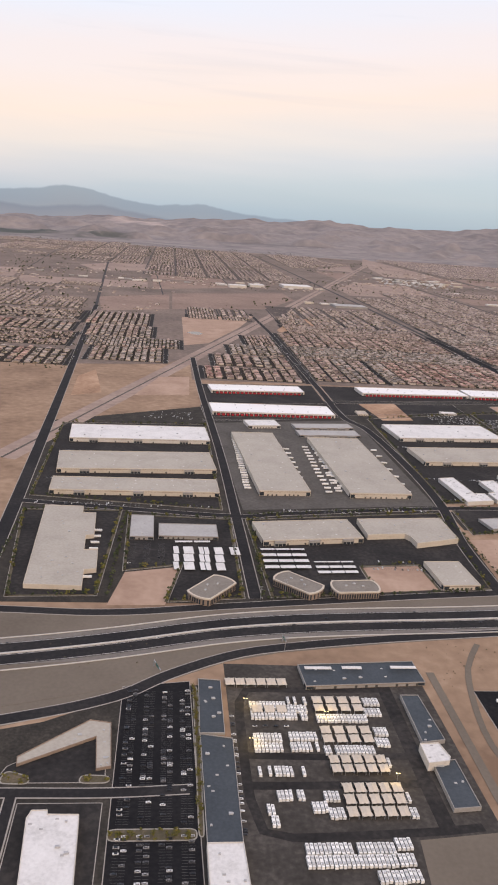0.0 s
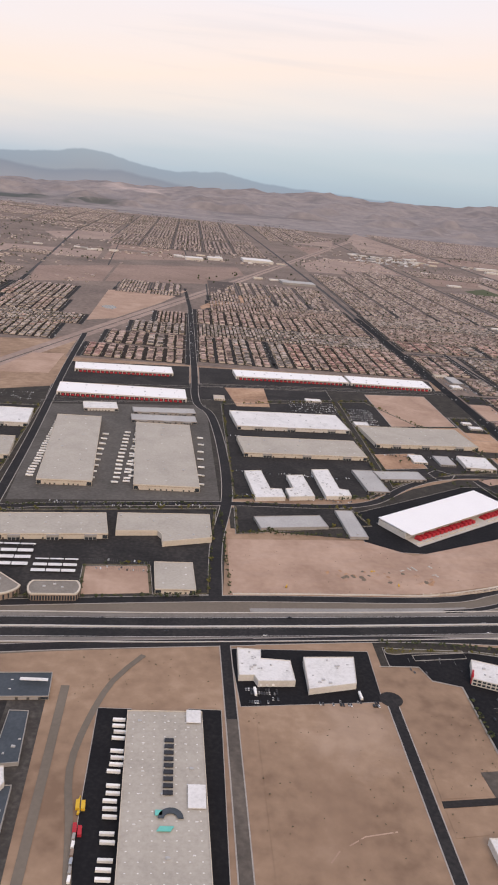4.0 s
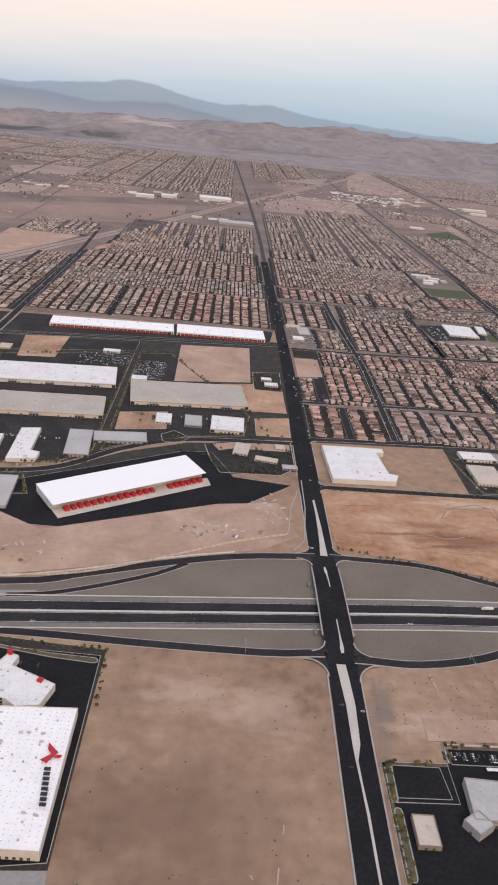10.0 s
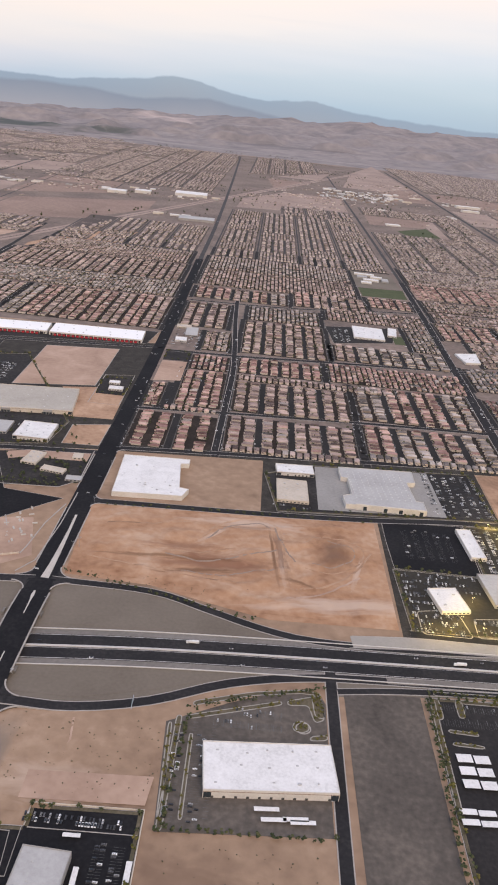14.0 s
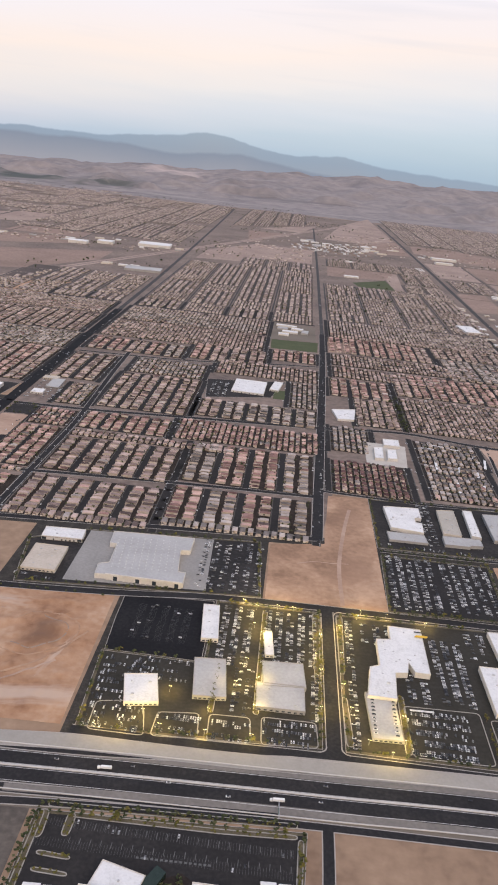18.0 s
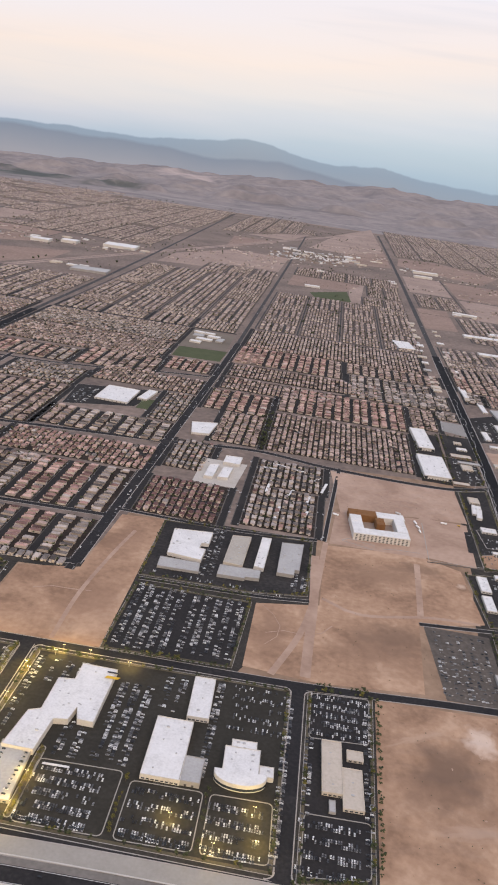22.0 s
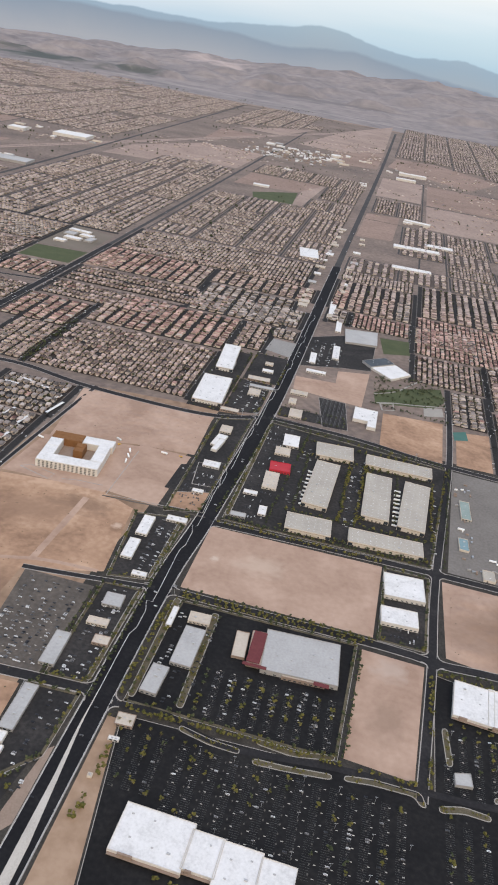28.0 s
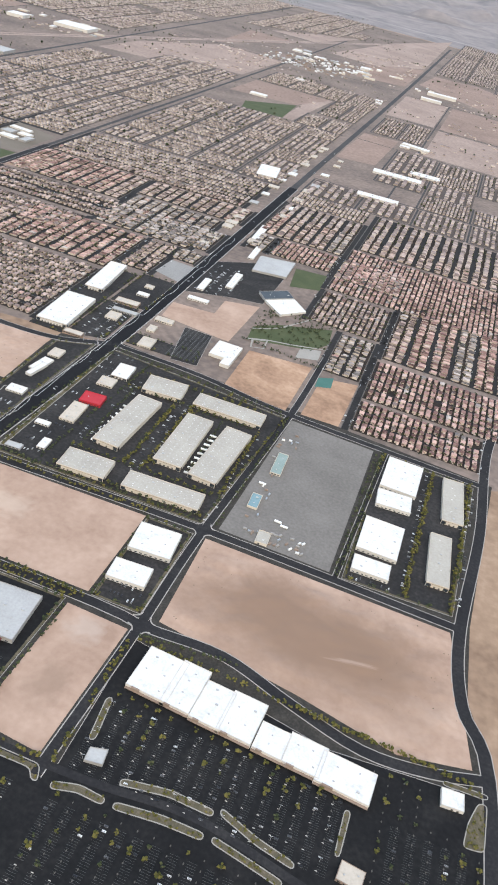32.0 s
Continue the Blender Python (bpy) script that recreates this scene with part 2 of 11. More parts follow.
M = {
    "desert": material("desert_ground", [(0.1914, 0.1237, 0.0822), (0.248, 0.1649, 0.1103), (0.2955, 0.1994, 0.1334), (0.3557, 0.2473, 0.1707)], 0.022, 0.2, bump=0.06, mottle=0.4, spread=0.14, warp=0.7, detail=9.0),
    "sand": material("graded_sand", [(0.228, 0.138, 0.088), (0.314, 0.194, 0.125), (0.381, 0.242, 0.157), (0.466, 0.312, 0.211)], 0.034, 0.35, bump=0.08, mottle=0.3, spread=0.14, warp=0.9, detail=7.0),
    "pale_sand": material("pale_sand", [(0.301, 0.2, 0.146), (0.366, 0.25, 0.185), (0.43, 0.303, 0.229)], 0.04, 0.35, bump=0.05, mottle=0.3, spread=0.14, warp=0.8, detail=7.0),
    "dirt": material("red_dirt", [(0.232, 0.118, 0.066), (0.324, 0.182, 0.106), (0.391, 0.237, 0.147), (0.453, 0.309, 0.211)], 0.03, 0.3, bump=0.15, mottle=0.35, spread=0.17, warp=1.3, detail=9.0),
    "gravel": material("grey_gravel", [(0.1137, 0.0929, 0.073), (0.1537, 0.1282, 0.1017), (0.1938, 0.1626, 0.1304)], 0.03, 0.8, bump=0.05, mottle=0.3),
    "asphalt": material("old_asphalt", [(0.015, 0.0148, 0.016), (0.026, 0.0248, 0.0258), (0.048, 0.045, 0.043)], 0.05, 0.8, gloss=0.1, warp=0.8),
    "lot": material("parking_asphalt", [(0.018, 0.0172, 0.0174), (0.032, 0.030, 0.0292), (0.062, 0.056, 0.052)], 0.045, 0.6, gloss=0.1, warp=0.8, spread=0.2),
    "black": material("fresh_asphalt", [(0.008, 0.008, 0.0092), (0.014, 0.0138, 0.0152), (0.026, 0.025, 0.0255)], 0.05, 0.8, gloss=0.1),
    "street": material("street_asphalt", [(0.0176, 0.0164, 0.0164), (0.028, 0.026, 0.0256), (0.0448, 0.0408, 0.0384)], 0.05, 0.8, gloss=0.1),
    # shade of the gaps between houses is put into this dark colour
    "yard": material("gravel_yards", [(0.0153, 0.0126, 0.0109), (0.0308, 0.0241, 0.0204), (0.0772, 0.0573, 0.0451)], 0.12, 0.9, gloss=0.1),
    # base colour lightened to stand in for haze over the far town
    "town": material("town_ground", [(0.103, 0.079, 0.068), (0.17, 0.131, 0.109), (0.261, 0.196, 0.159)], 0.014, 0.2, spread=0.18),
    "concrete": material("pale_concrete", [(0.33, 0.30, 0.265), (0.44, 0.405, 0.36), (0.52, 0.485, 0.435)], 0.1, 2.0),
    "kerb": material("kerb_concrete", [(0.24, 0.217, 0.195), (0.32, 0.292, 0.264), (0.40, 0.37, 0.337)], 0.3, 2.0),
    "paint": material("road_paint", [(0.45, 0.44, 0.42), (0.65, 0.64, 0.62)], 0.4, 3.0),
    "old_paint": material("worn_stall_paint", [(0.07, 0.07, 0.069), (0.16, 0.16, 0.155)], 0.4, 3.0),
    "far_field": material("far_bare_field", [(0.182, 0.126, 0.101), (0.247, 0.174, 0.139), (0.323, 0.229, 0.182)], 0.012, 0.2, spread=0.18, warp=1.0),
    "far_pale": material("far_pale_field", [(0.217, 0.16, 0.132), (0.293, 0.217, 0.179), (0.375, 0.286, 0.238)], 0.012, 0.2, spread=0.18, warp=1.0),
    "mall_lot": material("dark_mall_asphalt", [(0.0085, 0.0085, 0.009), (0.0145, 0.0142, 0.0145), (0.026, 0.0245, 0.0235)], 0.045, 0.6, gloss=0.1, warp=0.8, spread=0.2),
    "landscape": material("planted_strips", [(0.024, 0.0225, 0.02), (0.043, 0.039, 0.034), (0.078, 0.068, 0.057)], 0.16, 1.1, spread=0.2, warp=0.8, gloss=0.1),
    "shoulder": material("freeway_shoulder", [(0.125, 0.113, 0.10), (0.168, 0.152, 0.136), (0.215, 0.196, 0.176)], 0.05, 0.7, spread=0.2),
    "barrier": material("barrier_concrete", [(0.42, 0.40, 0.37), (0.54, 0.51, 0.475)], 0.3, 2.0),
    "dock_steel": material("dark_dock_steel", [(0.05, 0.048, 0.046), (0.085, 0.08, 0.075)], 0.4, 2.0),
    "roof_white": material("white_membrane_roof", [(0.47, 0.459, 0.442), (0.64, 0.627, 0.608), (0.74, 0.727, 0.71)], 0.16, 1.2, 0.6, spread=0.24, warp=0.8),
    "roof_grey": material("grey_gravel_roof", [(0.2902, 0.2652, 0.2275), (0.3801, 0.348, 0.2992), (0.4492, 0.4144, 0.3586)], 0.06, 1.0, 0.85, warp=0.8),
    "roof_greyl": material("light_grey_roof", [(0.295, 0.288, 0.277), (0.378, 0.37, 0.357), (0.452, 0.444, 0.43)], 0.08, 1.0, 0.85),
    "roof_slate": material("slate_metal_roof", [(0.034, 0.042, 0.05), (0.052, 0.062, 0.071), (0.076, 0.088, 0.1)], 0.08, 1.2, 0.6),
    "roof_gravel": material("brown_gravel_roof", [(0.15, 0.132, 0.112), (0.21, 0.188, 0.162), (0.27, 0.245, 0.215)], 0.12, 1.0, 0.9, warp=0.8),
    "roof_beige": material("beige_roof", [(0.36, 0.31, 0.255), (0.47, 0.41, 0.34), (0.55, 0.48, 0.40)], 0.1, 1.0, 0.85),
    "wall_white": material("white_tilt_up_wall", [(0.418, 0.3847, 0.342), (0.551, 0.513, 0.4607), (0.6365, 0.5985, 0.551)], 0.15, 1.4, 0.8),
    "wall_cream": material("cream_wall", [(0.43, 0.3698, 0.2924), (0.5332, 0.4687, 0.387), (0.602, 0.5332, 0.4472)], 0.15, 1.4, 0.8),
    "wall_grey": material("grey_wall", [(0.25, 0.235, 0.22), (0.36, 0.34, 0.315)], 0.2, 1.4, 0.8),
    "wall_brown": material("brown_wall", [(0.20, 0.145, 0.11), (0.31, 0.235, 0.185)], 0.2, 1.4, 0.8),
    "red": material("red_panel", [(0.32, 0.02, 0.03), (0.46, 0.035, 0.045)], 0.4, 2.0, 0.6),
    "maroon": material("maroon_roof", [(0.10, 0.025, 0.028), (0.16, 0.045, 0.045)], 0.3, 1.5, 0.8),
    "dark": material("dark_opening", [(0.015, 0.015, 0.018), (0.04, 0.04, 0.044)], 0.4, 2.0, 0.4),
    "glass": material("tinted_glass", [(0.02, 0.025, 0.03), (0.05, 0.06, 0.07)], 0.3, 1.0, 0.12),
    "metal": material("galvanised_metal", [(0.30, 0.31, 0.32), (0.48, 0.49, 0.50)], 0.5, 2.0, 0.45, metal=0.6),
    "unit": material("rooftop_unit", [(0.30, 0.30, 0.30), (0.5, 0.5, 0.5)], 0.6, 2.0, 0.6),
    "trailer": material("white_trailer", [(0.58, 0.57, 0.545), (0.74, 0.73, 0.70), (0.84, 0.83, 0.80)], 0.3, 1.0, 0.5, vary="object"),
    "car": material("car_paint", [(0.012, 0.012, 0.015), (0.03, 0.03, 0.034), (0.10, 0.10, 0.105), (0.30, 0.29, 0.285), (0.6, 0.6, 0.595), (0.75, 0.75, 0.74)], 0.3, 1.0, 0.3, vary="object"),
    "cars": material("car_paint_far", [(0.012, 0.012, 0.015), (0.03, 0.03, 0.034), (0.08, 0.08, 0.085), (0.22, 0.215, 0.21), (0.55, 0.55, 0.545), (0.72, 0.72, 0.71)], 0.3, 1.0, 0.35, vary="island"),
    "house_wall": material("stucco", [(0.27, 0.215, 0.172), (0.43, 0.355, 0.29), (0.60, 0.52, 0.44)], 0.3, 1.4, vary="island"),
    "tile_brown": material("brown_roof_tile", [(0.0649, 0.0469, 0.0422), (0.1745, 0.1297, 0.1169), (0.304, 0.2315, 0.2069), (0.5019, 0.3823, 0.3376)], 0.3, 2.4, vary="island"),
    "tile_red": material("red_brown_roof_tile", [(0.0741, 0.0428, 0.0383), (0.2005, 0.1192, 0.1062), (0.3454, 0.2171, 0.1885), (0.5557, 0.3853, 0.3327)], 0.3, 2.4, vary="island"),
    "tile_grey": material("grey_roof_tile", [(0.0595, 0.0513, 0.0472), (0.154, 0.1345, 0.125), (0.2815, 0.2443, 0.2249), (0.4718, 0.4079, 0.3704)], 0.3, 2.4, vary="island"),
    # roof tile for far houses, with distance haze mixed into its colours
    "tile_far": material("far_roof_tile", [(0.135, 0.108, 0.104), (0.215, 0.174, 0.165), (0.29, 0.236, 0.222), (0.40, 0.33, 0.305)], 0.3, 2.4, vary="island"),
    "tile_dark": material("dark_brown_roof_tile", [(0.0714, 0.0375, 0.0372), (0.1171, 0.0647, 0.0611), (0.1589, 0.0898, 0.0834), (0.2092, 0.1262, 0.1132)], 0.3, 2.4, vary="island"),
    "tile_brown_own": material("brown_roof_tile_of_single_house", [(0.0649, 0.0469, 0.0422), (0.1745, 0.1297, 0.1169), (0.304, 0.2315, 0.2069), (0.5019, 0.3823, 0.3376)], 0.3, 2.4, vary="object"),
    "tile_red_own": material("red_brown_roof_tile_of_single_house", [(0.0741, 0.0428, 0.0383), (0.2005, 0.1192, 0.1062), (0.3454, 0.2171, 0.1885), (0.5557, 0.3853, 0.3327)], 0.3, 2.4, vary="object"),
    "tile_grey_own": material("grey_roof_tile_of_single_house", [(0.0595, 0.0513, 0.0472), (0.154, 0.1345, 0.125), (0.2815, 0.2443, 0.2249), (0.4718, 0.4079, 0.3704)], 0.3, 2.4, vary="object"),
    "tile_dark_own": material("dark_brown_roof_tile_of_single_house", [(0.0714, 0.0375, 0.0372), (0.1171, 0.0647, 0.0611), (0.1589, 0.0898, 0.0834), (0.2092, 0.1262, 0.1132)], 0.3, 2.4, vary="object"),
    "yard_grey": material("worn_yard_asphalt", [(0.0586, 0.0498, 0.0428), (0.0949, 0.0809, 0.0686), (0.1543, 0.128, 0.1052)], 0.04, 0.5, spread=0.2, warp=1.0),
    "apron": material("grey_concrete", [(0.19, 0.18, 0.168), (0.25, 0.238, 0.222), (0.32, 0.305, 0.285)], 0.06, 0.8),
    # asphalt of the far roads, greyed in its colour as haze would
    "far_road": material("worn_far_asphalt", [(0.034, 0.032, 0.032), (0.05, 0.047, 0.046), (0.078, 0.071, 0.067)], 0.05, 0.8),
    "roof_clean": material("clean_white_roof", [(0.76, 0.75, 0.74), (0.82, 0.81, 0.80)], 0.1, 0.8, 0.5),
    "worn_concrete": material("worn_concrete_yard", [(0.06, 0.055, 0.049), (0.092, 0.084, 0.075), (0.135, 0.124, 0.11)], 0.05, 0.6, spread=0.2, warp=0.8),
    # the yard colour again, paled to imitate haze beyond the near tracts
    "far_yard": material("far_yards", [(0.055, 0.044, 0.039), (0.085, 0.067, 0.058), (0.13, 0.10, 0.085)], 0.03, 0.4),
    "leaf": material("desert_foliage", [(0.022, 0.030, 0.014), (0.045, 0.055, 0.025), (0.085, 0.085, 0.04)], 0.3, 2.0, vary="island"),
    "leaf_yellow": material("yellow_green_foliage", [(0.0427, 0.0461, 0.0119), (0.0994, 0.0925, 0.0241), (0.1559, 0.1285, 0.0396)], 0.3, 2.0, vary="island"),
    "roof_green": material("green_grey_roof", [(0.17, 0.22, 0.20), (0.23, 0.285, 0.26), (0.29, 0.34, 0.315)], 0.2, 1.2, 0.7),
    "roof_teal": material("teal_grey_roof", [(0.13, 0.21, 0.235), (0.18, 0.27, 0.29), (0.24, 0.325, 0.345)], 0.2, 1.2, 0.7),
    "path": material("park_path", [(0.26, 0.24, 0.21), (0.34, 0.315, 0.28)], 0.2, 1.0),
    # warm lamp glow on the dealers' asphalt is put into its olive tint
    "dealer_lot": material("worn_dealer_asphalt", [(0.0223, 0.0198, 0.0158), (0.0335, 0.0304, 0.0242), (0.0508, 0.0459, 0.0372)], 0.06, 0.7, spread=0.22, warp=0.8),
    "factory_roof": material("bright_membrane_roof", [(0.66, 0.648, 0.632), (0.77, 0.758, 0.742), (0.84, 0.828, 0.812)], 0.16, 1.2, 0.6, spread=0.28, warp=0.8),
    "bark": material("bark", [(0.08, 0.055, 0.04), (0.14, 0.10, 0.075)], 0.8, 4.0),
    "grass": material("lawn", [(0.045, 0.055, 0.025), (0.066, 0.078, 0.036), (0.095, 0.1, 0.052)], 0.08, 1.5),
    "shrub": material("verge_shrubs", [(0.06, 0.055, 0.035), (0.10, 0.085, 0.055), (0.19, 0.15, 0.105)], 0.25, 1.6),
    "court": material("green_court", [(0.05, 0.12, 0.10), (0.075, 0.16, 0.135)], 0.2, 1.0),
    "court_glass": material("dark_green_glazing", [(0.012, 0.022, 0.018), (0.03, 0.045, 0.036)], 0.3, 1.4, 0.25),
    "depot": material("depot_asphalt", [(0.03, 0.0265, 0.0235), (0.056, 0.05, 0.0445), (0.105, 0.094, 0.083)], 0.07, 0.7, spread=0.2, warp=1.0),
    "timber": material("bare_timber", [(0.1575, 0.0723, 0.028), (0.2363, 0.1148, 0.048)], 0.5, 2.0),
    "yellow": material("yellow_paint", [(0.55, 0.33, 0.03), (0.68, 0.43, 0.05)], 0.5, 2.0, 0.5),
    "teal": material("teal_paint", [(0.10, 0.42, 0.36), (0.16, 0.50, 0.44)], 0.5, 2.0, 0.6),
    # distance haze is put into the hills' greyed base colour
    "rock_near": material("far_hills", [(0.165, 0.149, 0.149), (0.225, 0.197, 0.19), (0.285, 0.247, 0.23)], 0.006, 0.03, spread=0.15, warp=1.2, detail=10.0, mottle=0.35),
}


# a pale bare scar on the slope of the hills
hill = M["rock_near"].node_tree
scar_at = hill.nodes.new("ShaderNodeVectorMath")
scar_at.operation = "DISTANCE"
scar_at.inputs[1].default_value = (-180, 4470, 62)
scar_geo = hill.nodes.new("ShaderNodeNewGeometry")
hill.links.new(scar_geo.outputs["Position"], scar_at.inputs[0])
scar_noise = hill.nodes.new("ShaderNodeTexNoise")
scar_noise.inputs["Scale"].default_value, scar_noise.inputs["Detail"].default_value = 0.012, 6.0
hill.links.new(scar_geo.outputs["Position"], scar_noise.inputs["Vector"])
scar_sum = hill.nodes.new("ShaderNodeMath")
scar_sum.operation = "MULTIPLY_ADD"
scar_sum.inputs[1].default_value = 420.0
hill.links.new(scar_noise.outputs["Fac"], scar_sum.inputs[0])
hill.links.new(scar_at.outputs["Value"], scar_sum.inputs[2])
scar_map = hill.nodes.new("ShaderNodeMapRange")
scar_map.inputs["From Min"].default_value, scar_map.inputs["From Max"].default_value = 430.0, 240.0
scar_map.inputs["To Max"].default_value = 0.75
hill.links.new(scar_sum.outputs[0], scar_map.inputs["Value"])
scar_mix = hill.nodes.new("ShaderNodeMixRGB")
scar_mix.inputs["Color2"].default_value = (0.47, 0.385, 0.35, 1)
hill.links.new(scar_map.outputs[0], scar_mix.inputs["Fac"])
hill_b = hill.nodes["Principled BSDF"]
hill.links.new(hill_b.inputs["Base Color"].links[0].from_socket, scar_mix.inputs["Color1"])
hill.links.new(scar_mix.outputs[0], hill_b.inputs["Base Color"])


def blotch(name, x, y, rx, ry, colour, amount=0.7, ragged=0.9, turn=0.0):
    """A stain of bare or stirred earth with ragged edges, at one spot of the ground."""
    tree_ = M[name].node_tree
    n, l = tree_.nodes, tree_.links
    geo, mp = n.new("ShaderNodeNewGeometry"), n.new("ShaderNodeMapping")
    mp.vector_type = "TEXTURE"
    mp.inputs["Location"].default_value, mp.inputs["Rotation"].default_value, mp.inputs["Scale"].default_value = (x, y, 0), (0, 0, radians(turn)), (rx, ry, 50)
    l.new(geo.outputs["Position"], mp.inputs[0])
    dist, nz = n.new("ShaderNodeVectorMath"), n.new("ShaderNodeTexNoise")
    dist.operation = "LENGTH"
    l.new(mp.outputs[0], dist.inputs[0])
    nz.inputs["Scale"].default_value, nz.inputs["Detail"].default_value, nz.inputs["Distortion"].default_value = 1.6, 8.0, 0.8
    l.new(mp.outputs[0], nz.inputs["Vector"])
    add, rng_ = n.new("ShaderNodeMath"), n.new("ShaderNodeMapRange")
    add.operation = "MULTIPLY_ADD"
    add.inputs[1].default_value = ragged * 2
    l.new(nz.outputs["Fac"], add.inputs[0])
    l.new(dist.outputs["Value"], add.inputs[2])
    rng_.inputs["From Min"].default_value, rng_.inputs["From Max"].default_value, rng_.inputs["To Max"].default_value = 1.0 + ragged, 0.35 + ragged, amount
    l.new(add.outputs[0], rng_.inputs["Value"])
    mx, bs = n.new("ShaderNodeMixRGB"), n["Principled BSDF"]
    mx.inputs["Color2"].default_value = (*colour, 1)
    l.new(rng_.outputs[0], mx.inputs["Fac"])
    l.new(bs.inputs["Base Color"].links[0].from_socket, mx.inputs["Color1"])
    l.new(mx.outputs[0], bs.inputs["Base Color"])


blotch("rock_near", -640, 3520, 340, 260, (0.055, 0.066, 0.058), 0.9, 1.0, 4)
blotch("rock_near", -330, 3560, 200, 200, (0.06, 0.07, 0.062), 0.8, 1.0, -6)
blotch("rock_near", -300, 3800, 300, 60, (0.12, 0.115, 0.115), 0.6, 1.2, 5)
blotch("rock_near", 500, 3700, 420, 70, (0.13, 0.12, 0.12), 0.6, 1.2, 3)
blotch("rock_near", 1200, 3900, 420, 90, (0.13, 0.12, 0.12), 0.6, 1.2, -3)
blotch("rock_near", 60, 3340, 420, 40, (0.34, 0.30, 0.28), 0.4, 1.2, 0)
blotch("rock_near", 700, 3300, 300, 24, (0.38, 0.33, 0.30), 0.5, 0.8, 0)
DARK_EARTH, RED_EARTH, PALE_EARTH = (0.165, 0.105, 0.072), (0.205, 0.098, 0.058), (0.47, 0.355, 0.275)
blotch("dirt", 412.5, 338.1, 26, 9, RED_EARTH, 0.85, 0.9, 0)
blotch("dirt", 397.6, 349.4, 20, 4, RED_EARTH, 0.6, 0.9, 0)
blotch("sand", 745, 366, 19, 27, (0.2, 0.122, 0.082), 0.7, 0.8, 0)
blotch("sand", 760, 388, 6, 7, (0.5, 0.36, 0.265), 0.9, 0.7, 20)
blotch("sand", 735, 386, 15, 2, (0.45, 0.31, 0.22), 0.6, 0.8, 30)
blotch("sand", 752, 345, 18, 4, (0.42, 0.29, 0.21), 0.7, 0.8, 10)
blotch("sand", 723, 508, 27, 15, (0.235, 0.145, 0.096), 0.65, 0.7, 8)
blotch("sand", 722, 441, 25, 21, (0.235, 0.145, 0.096), 0.65, 0.7, 0)
blotch("sand", 674, 438, 9, 21, (0.245, 0.15, 0.1), 0.6, 0.7, 0)
blotch("sand", 768, 513, 3, 3, (0.5, 0.37, 0.28), 0.8, 0.7, 0)
blotch("sand", 592, 437, 14, 24, (0.26, 0.158, 0.105), 0.55, 0.8, 0)
blotch("sand", 591, 500, 10, 20, (0.26, 0.158, 0.105), 0.55, 0.8, 0)
blotch("pale_sand", 957, 509, 24, 18, (0.215, 0.137, 0.095), 0.75, 0.8, -8)
blotch("pale_sand", 1002, 502, 26, 22, (0.225, 0.145, 0.1), 0.75, 0.8, 0)
blotch("pale_sand", 984, 500, 66, 33, (0.225, 0.145, 0.1), 0.95, 0.4, -8)
blotch("pale_sand", 1000, 496, 12, 1.2, (0.42, 0.31, 0.245), 0.45, 0.7, 12)
blotch("desert", 356.5, 224, 5.5, 22, (0.185, 0.15, 0.122), 0.75, 0.5, -6)
blotch("desert", 306, 175, 22, 46, (0.2, 0.128, 0.086), 0.55, 0.8, 0)
blotch("desert", 166, 165, 14, 34, (0.205, 0.132, 0.089), 0.5, 0.8, 0)
blotch("pale_sand", 818, 507, 2.5, 2.5, (0.5, 0.4, 0.32), 0.8, 0.6, 0)
blotch("pale_sand", 902, 464, 9, 8, (0.43, 0.34, 0.28), 0.6, 0.8, 0)
blotch("pale_sand", 902, 436, 8, 12, (0.27, 0.185, 0.135), 0.6, 0.8, 0)
STIRRED = (0.155, 0.082, 0.046)
blotch("dirt", 463.5, 353.0, 9, 14, (0.17, 0.095, 0.06), 0.85, 0.5, 0)
blotch("dirt", 406, 331.5, 20, 2.2, STIRRED, 0.8, 0.9, 9)
blotch("dirt", 384, 339, 24, 1.6, STIRRED, 0.7, 0.9, 4)
blotch("dirt", 408, 340, 18, 1.3, STIRRED, 0.7, 0.9, 6)
blotch("dirt", 436.5, 350, 1.0, 26, STIRRED, 0.85, 0.5, 6)
blotch("dirt", 447, 330, 9, 1.6, STIRRED, 0.7, 0.8, -20)
blotch("dirt", 472, 342, 1.4, 14, PALE_EARTH, 0.7, 0.6, -14)
blotch("dirt", 410, 362, 1.5, 11, PALE_EARTH, 0.7, 0.7, -40)
blotch("dirt", 425, 370.5, 14, 1.6, STIRRED, 0.6, 0.7, 4)
blotch("dirt", 440, 345, 1.4, 20, PALE_EARTH, 0.6, 0.6, 4)
blotch("dirt", 439.6, 350.5, 2.5, 22, (0.18, 0.10, 0.064), 0.7, 0.8, 10)
blotch("dirt", 424.9, 374.5, 30, 5, PALE_EARTH, 0.8, 0.9, 0)
blotch("dirt", 465.1, 317.8, 40, 6, PALE_EARTH, 0.8, 0.9, 8)
blotch("sand", 759.0, 391.0, 7, 9, (0.58, 0.45, 0.36), 0.9, 0.8, 0)
blotch("sand", 743.7, 370.5, 14, 16, DARK_EARTH, 0.7, 0.9, 0)
blotch("sand", 729.8, 452.3, 20, 14, DARK_EARTH, 0.55, 0.9, 0)
blotch("sand", 745.9, 523.1, 18, 10, DARK_EARTH, 0.55, 0.9, 0)
blotch("sand", 583.6, 412.3, 10, 8, DARK_EARTH, 0.3, 0.9, 0)
blotch("desert", 284.5, 180.7, 26, 22, DARK_EARTH, 0.65, 0.9, 0)
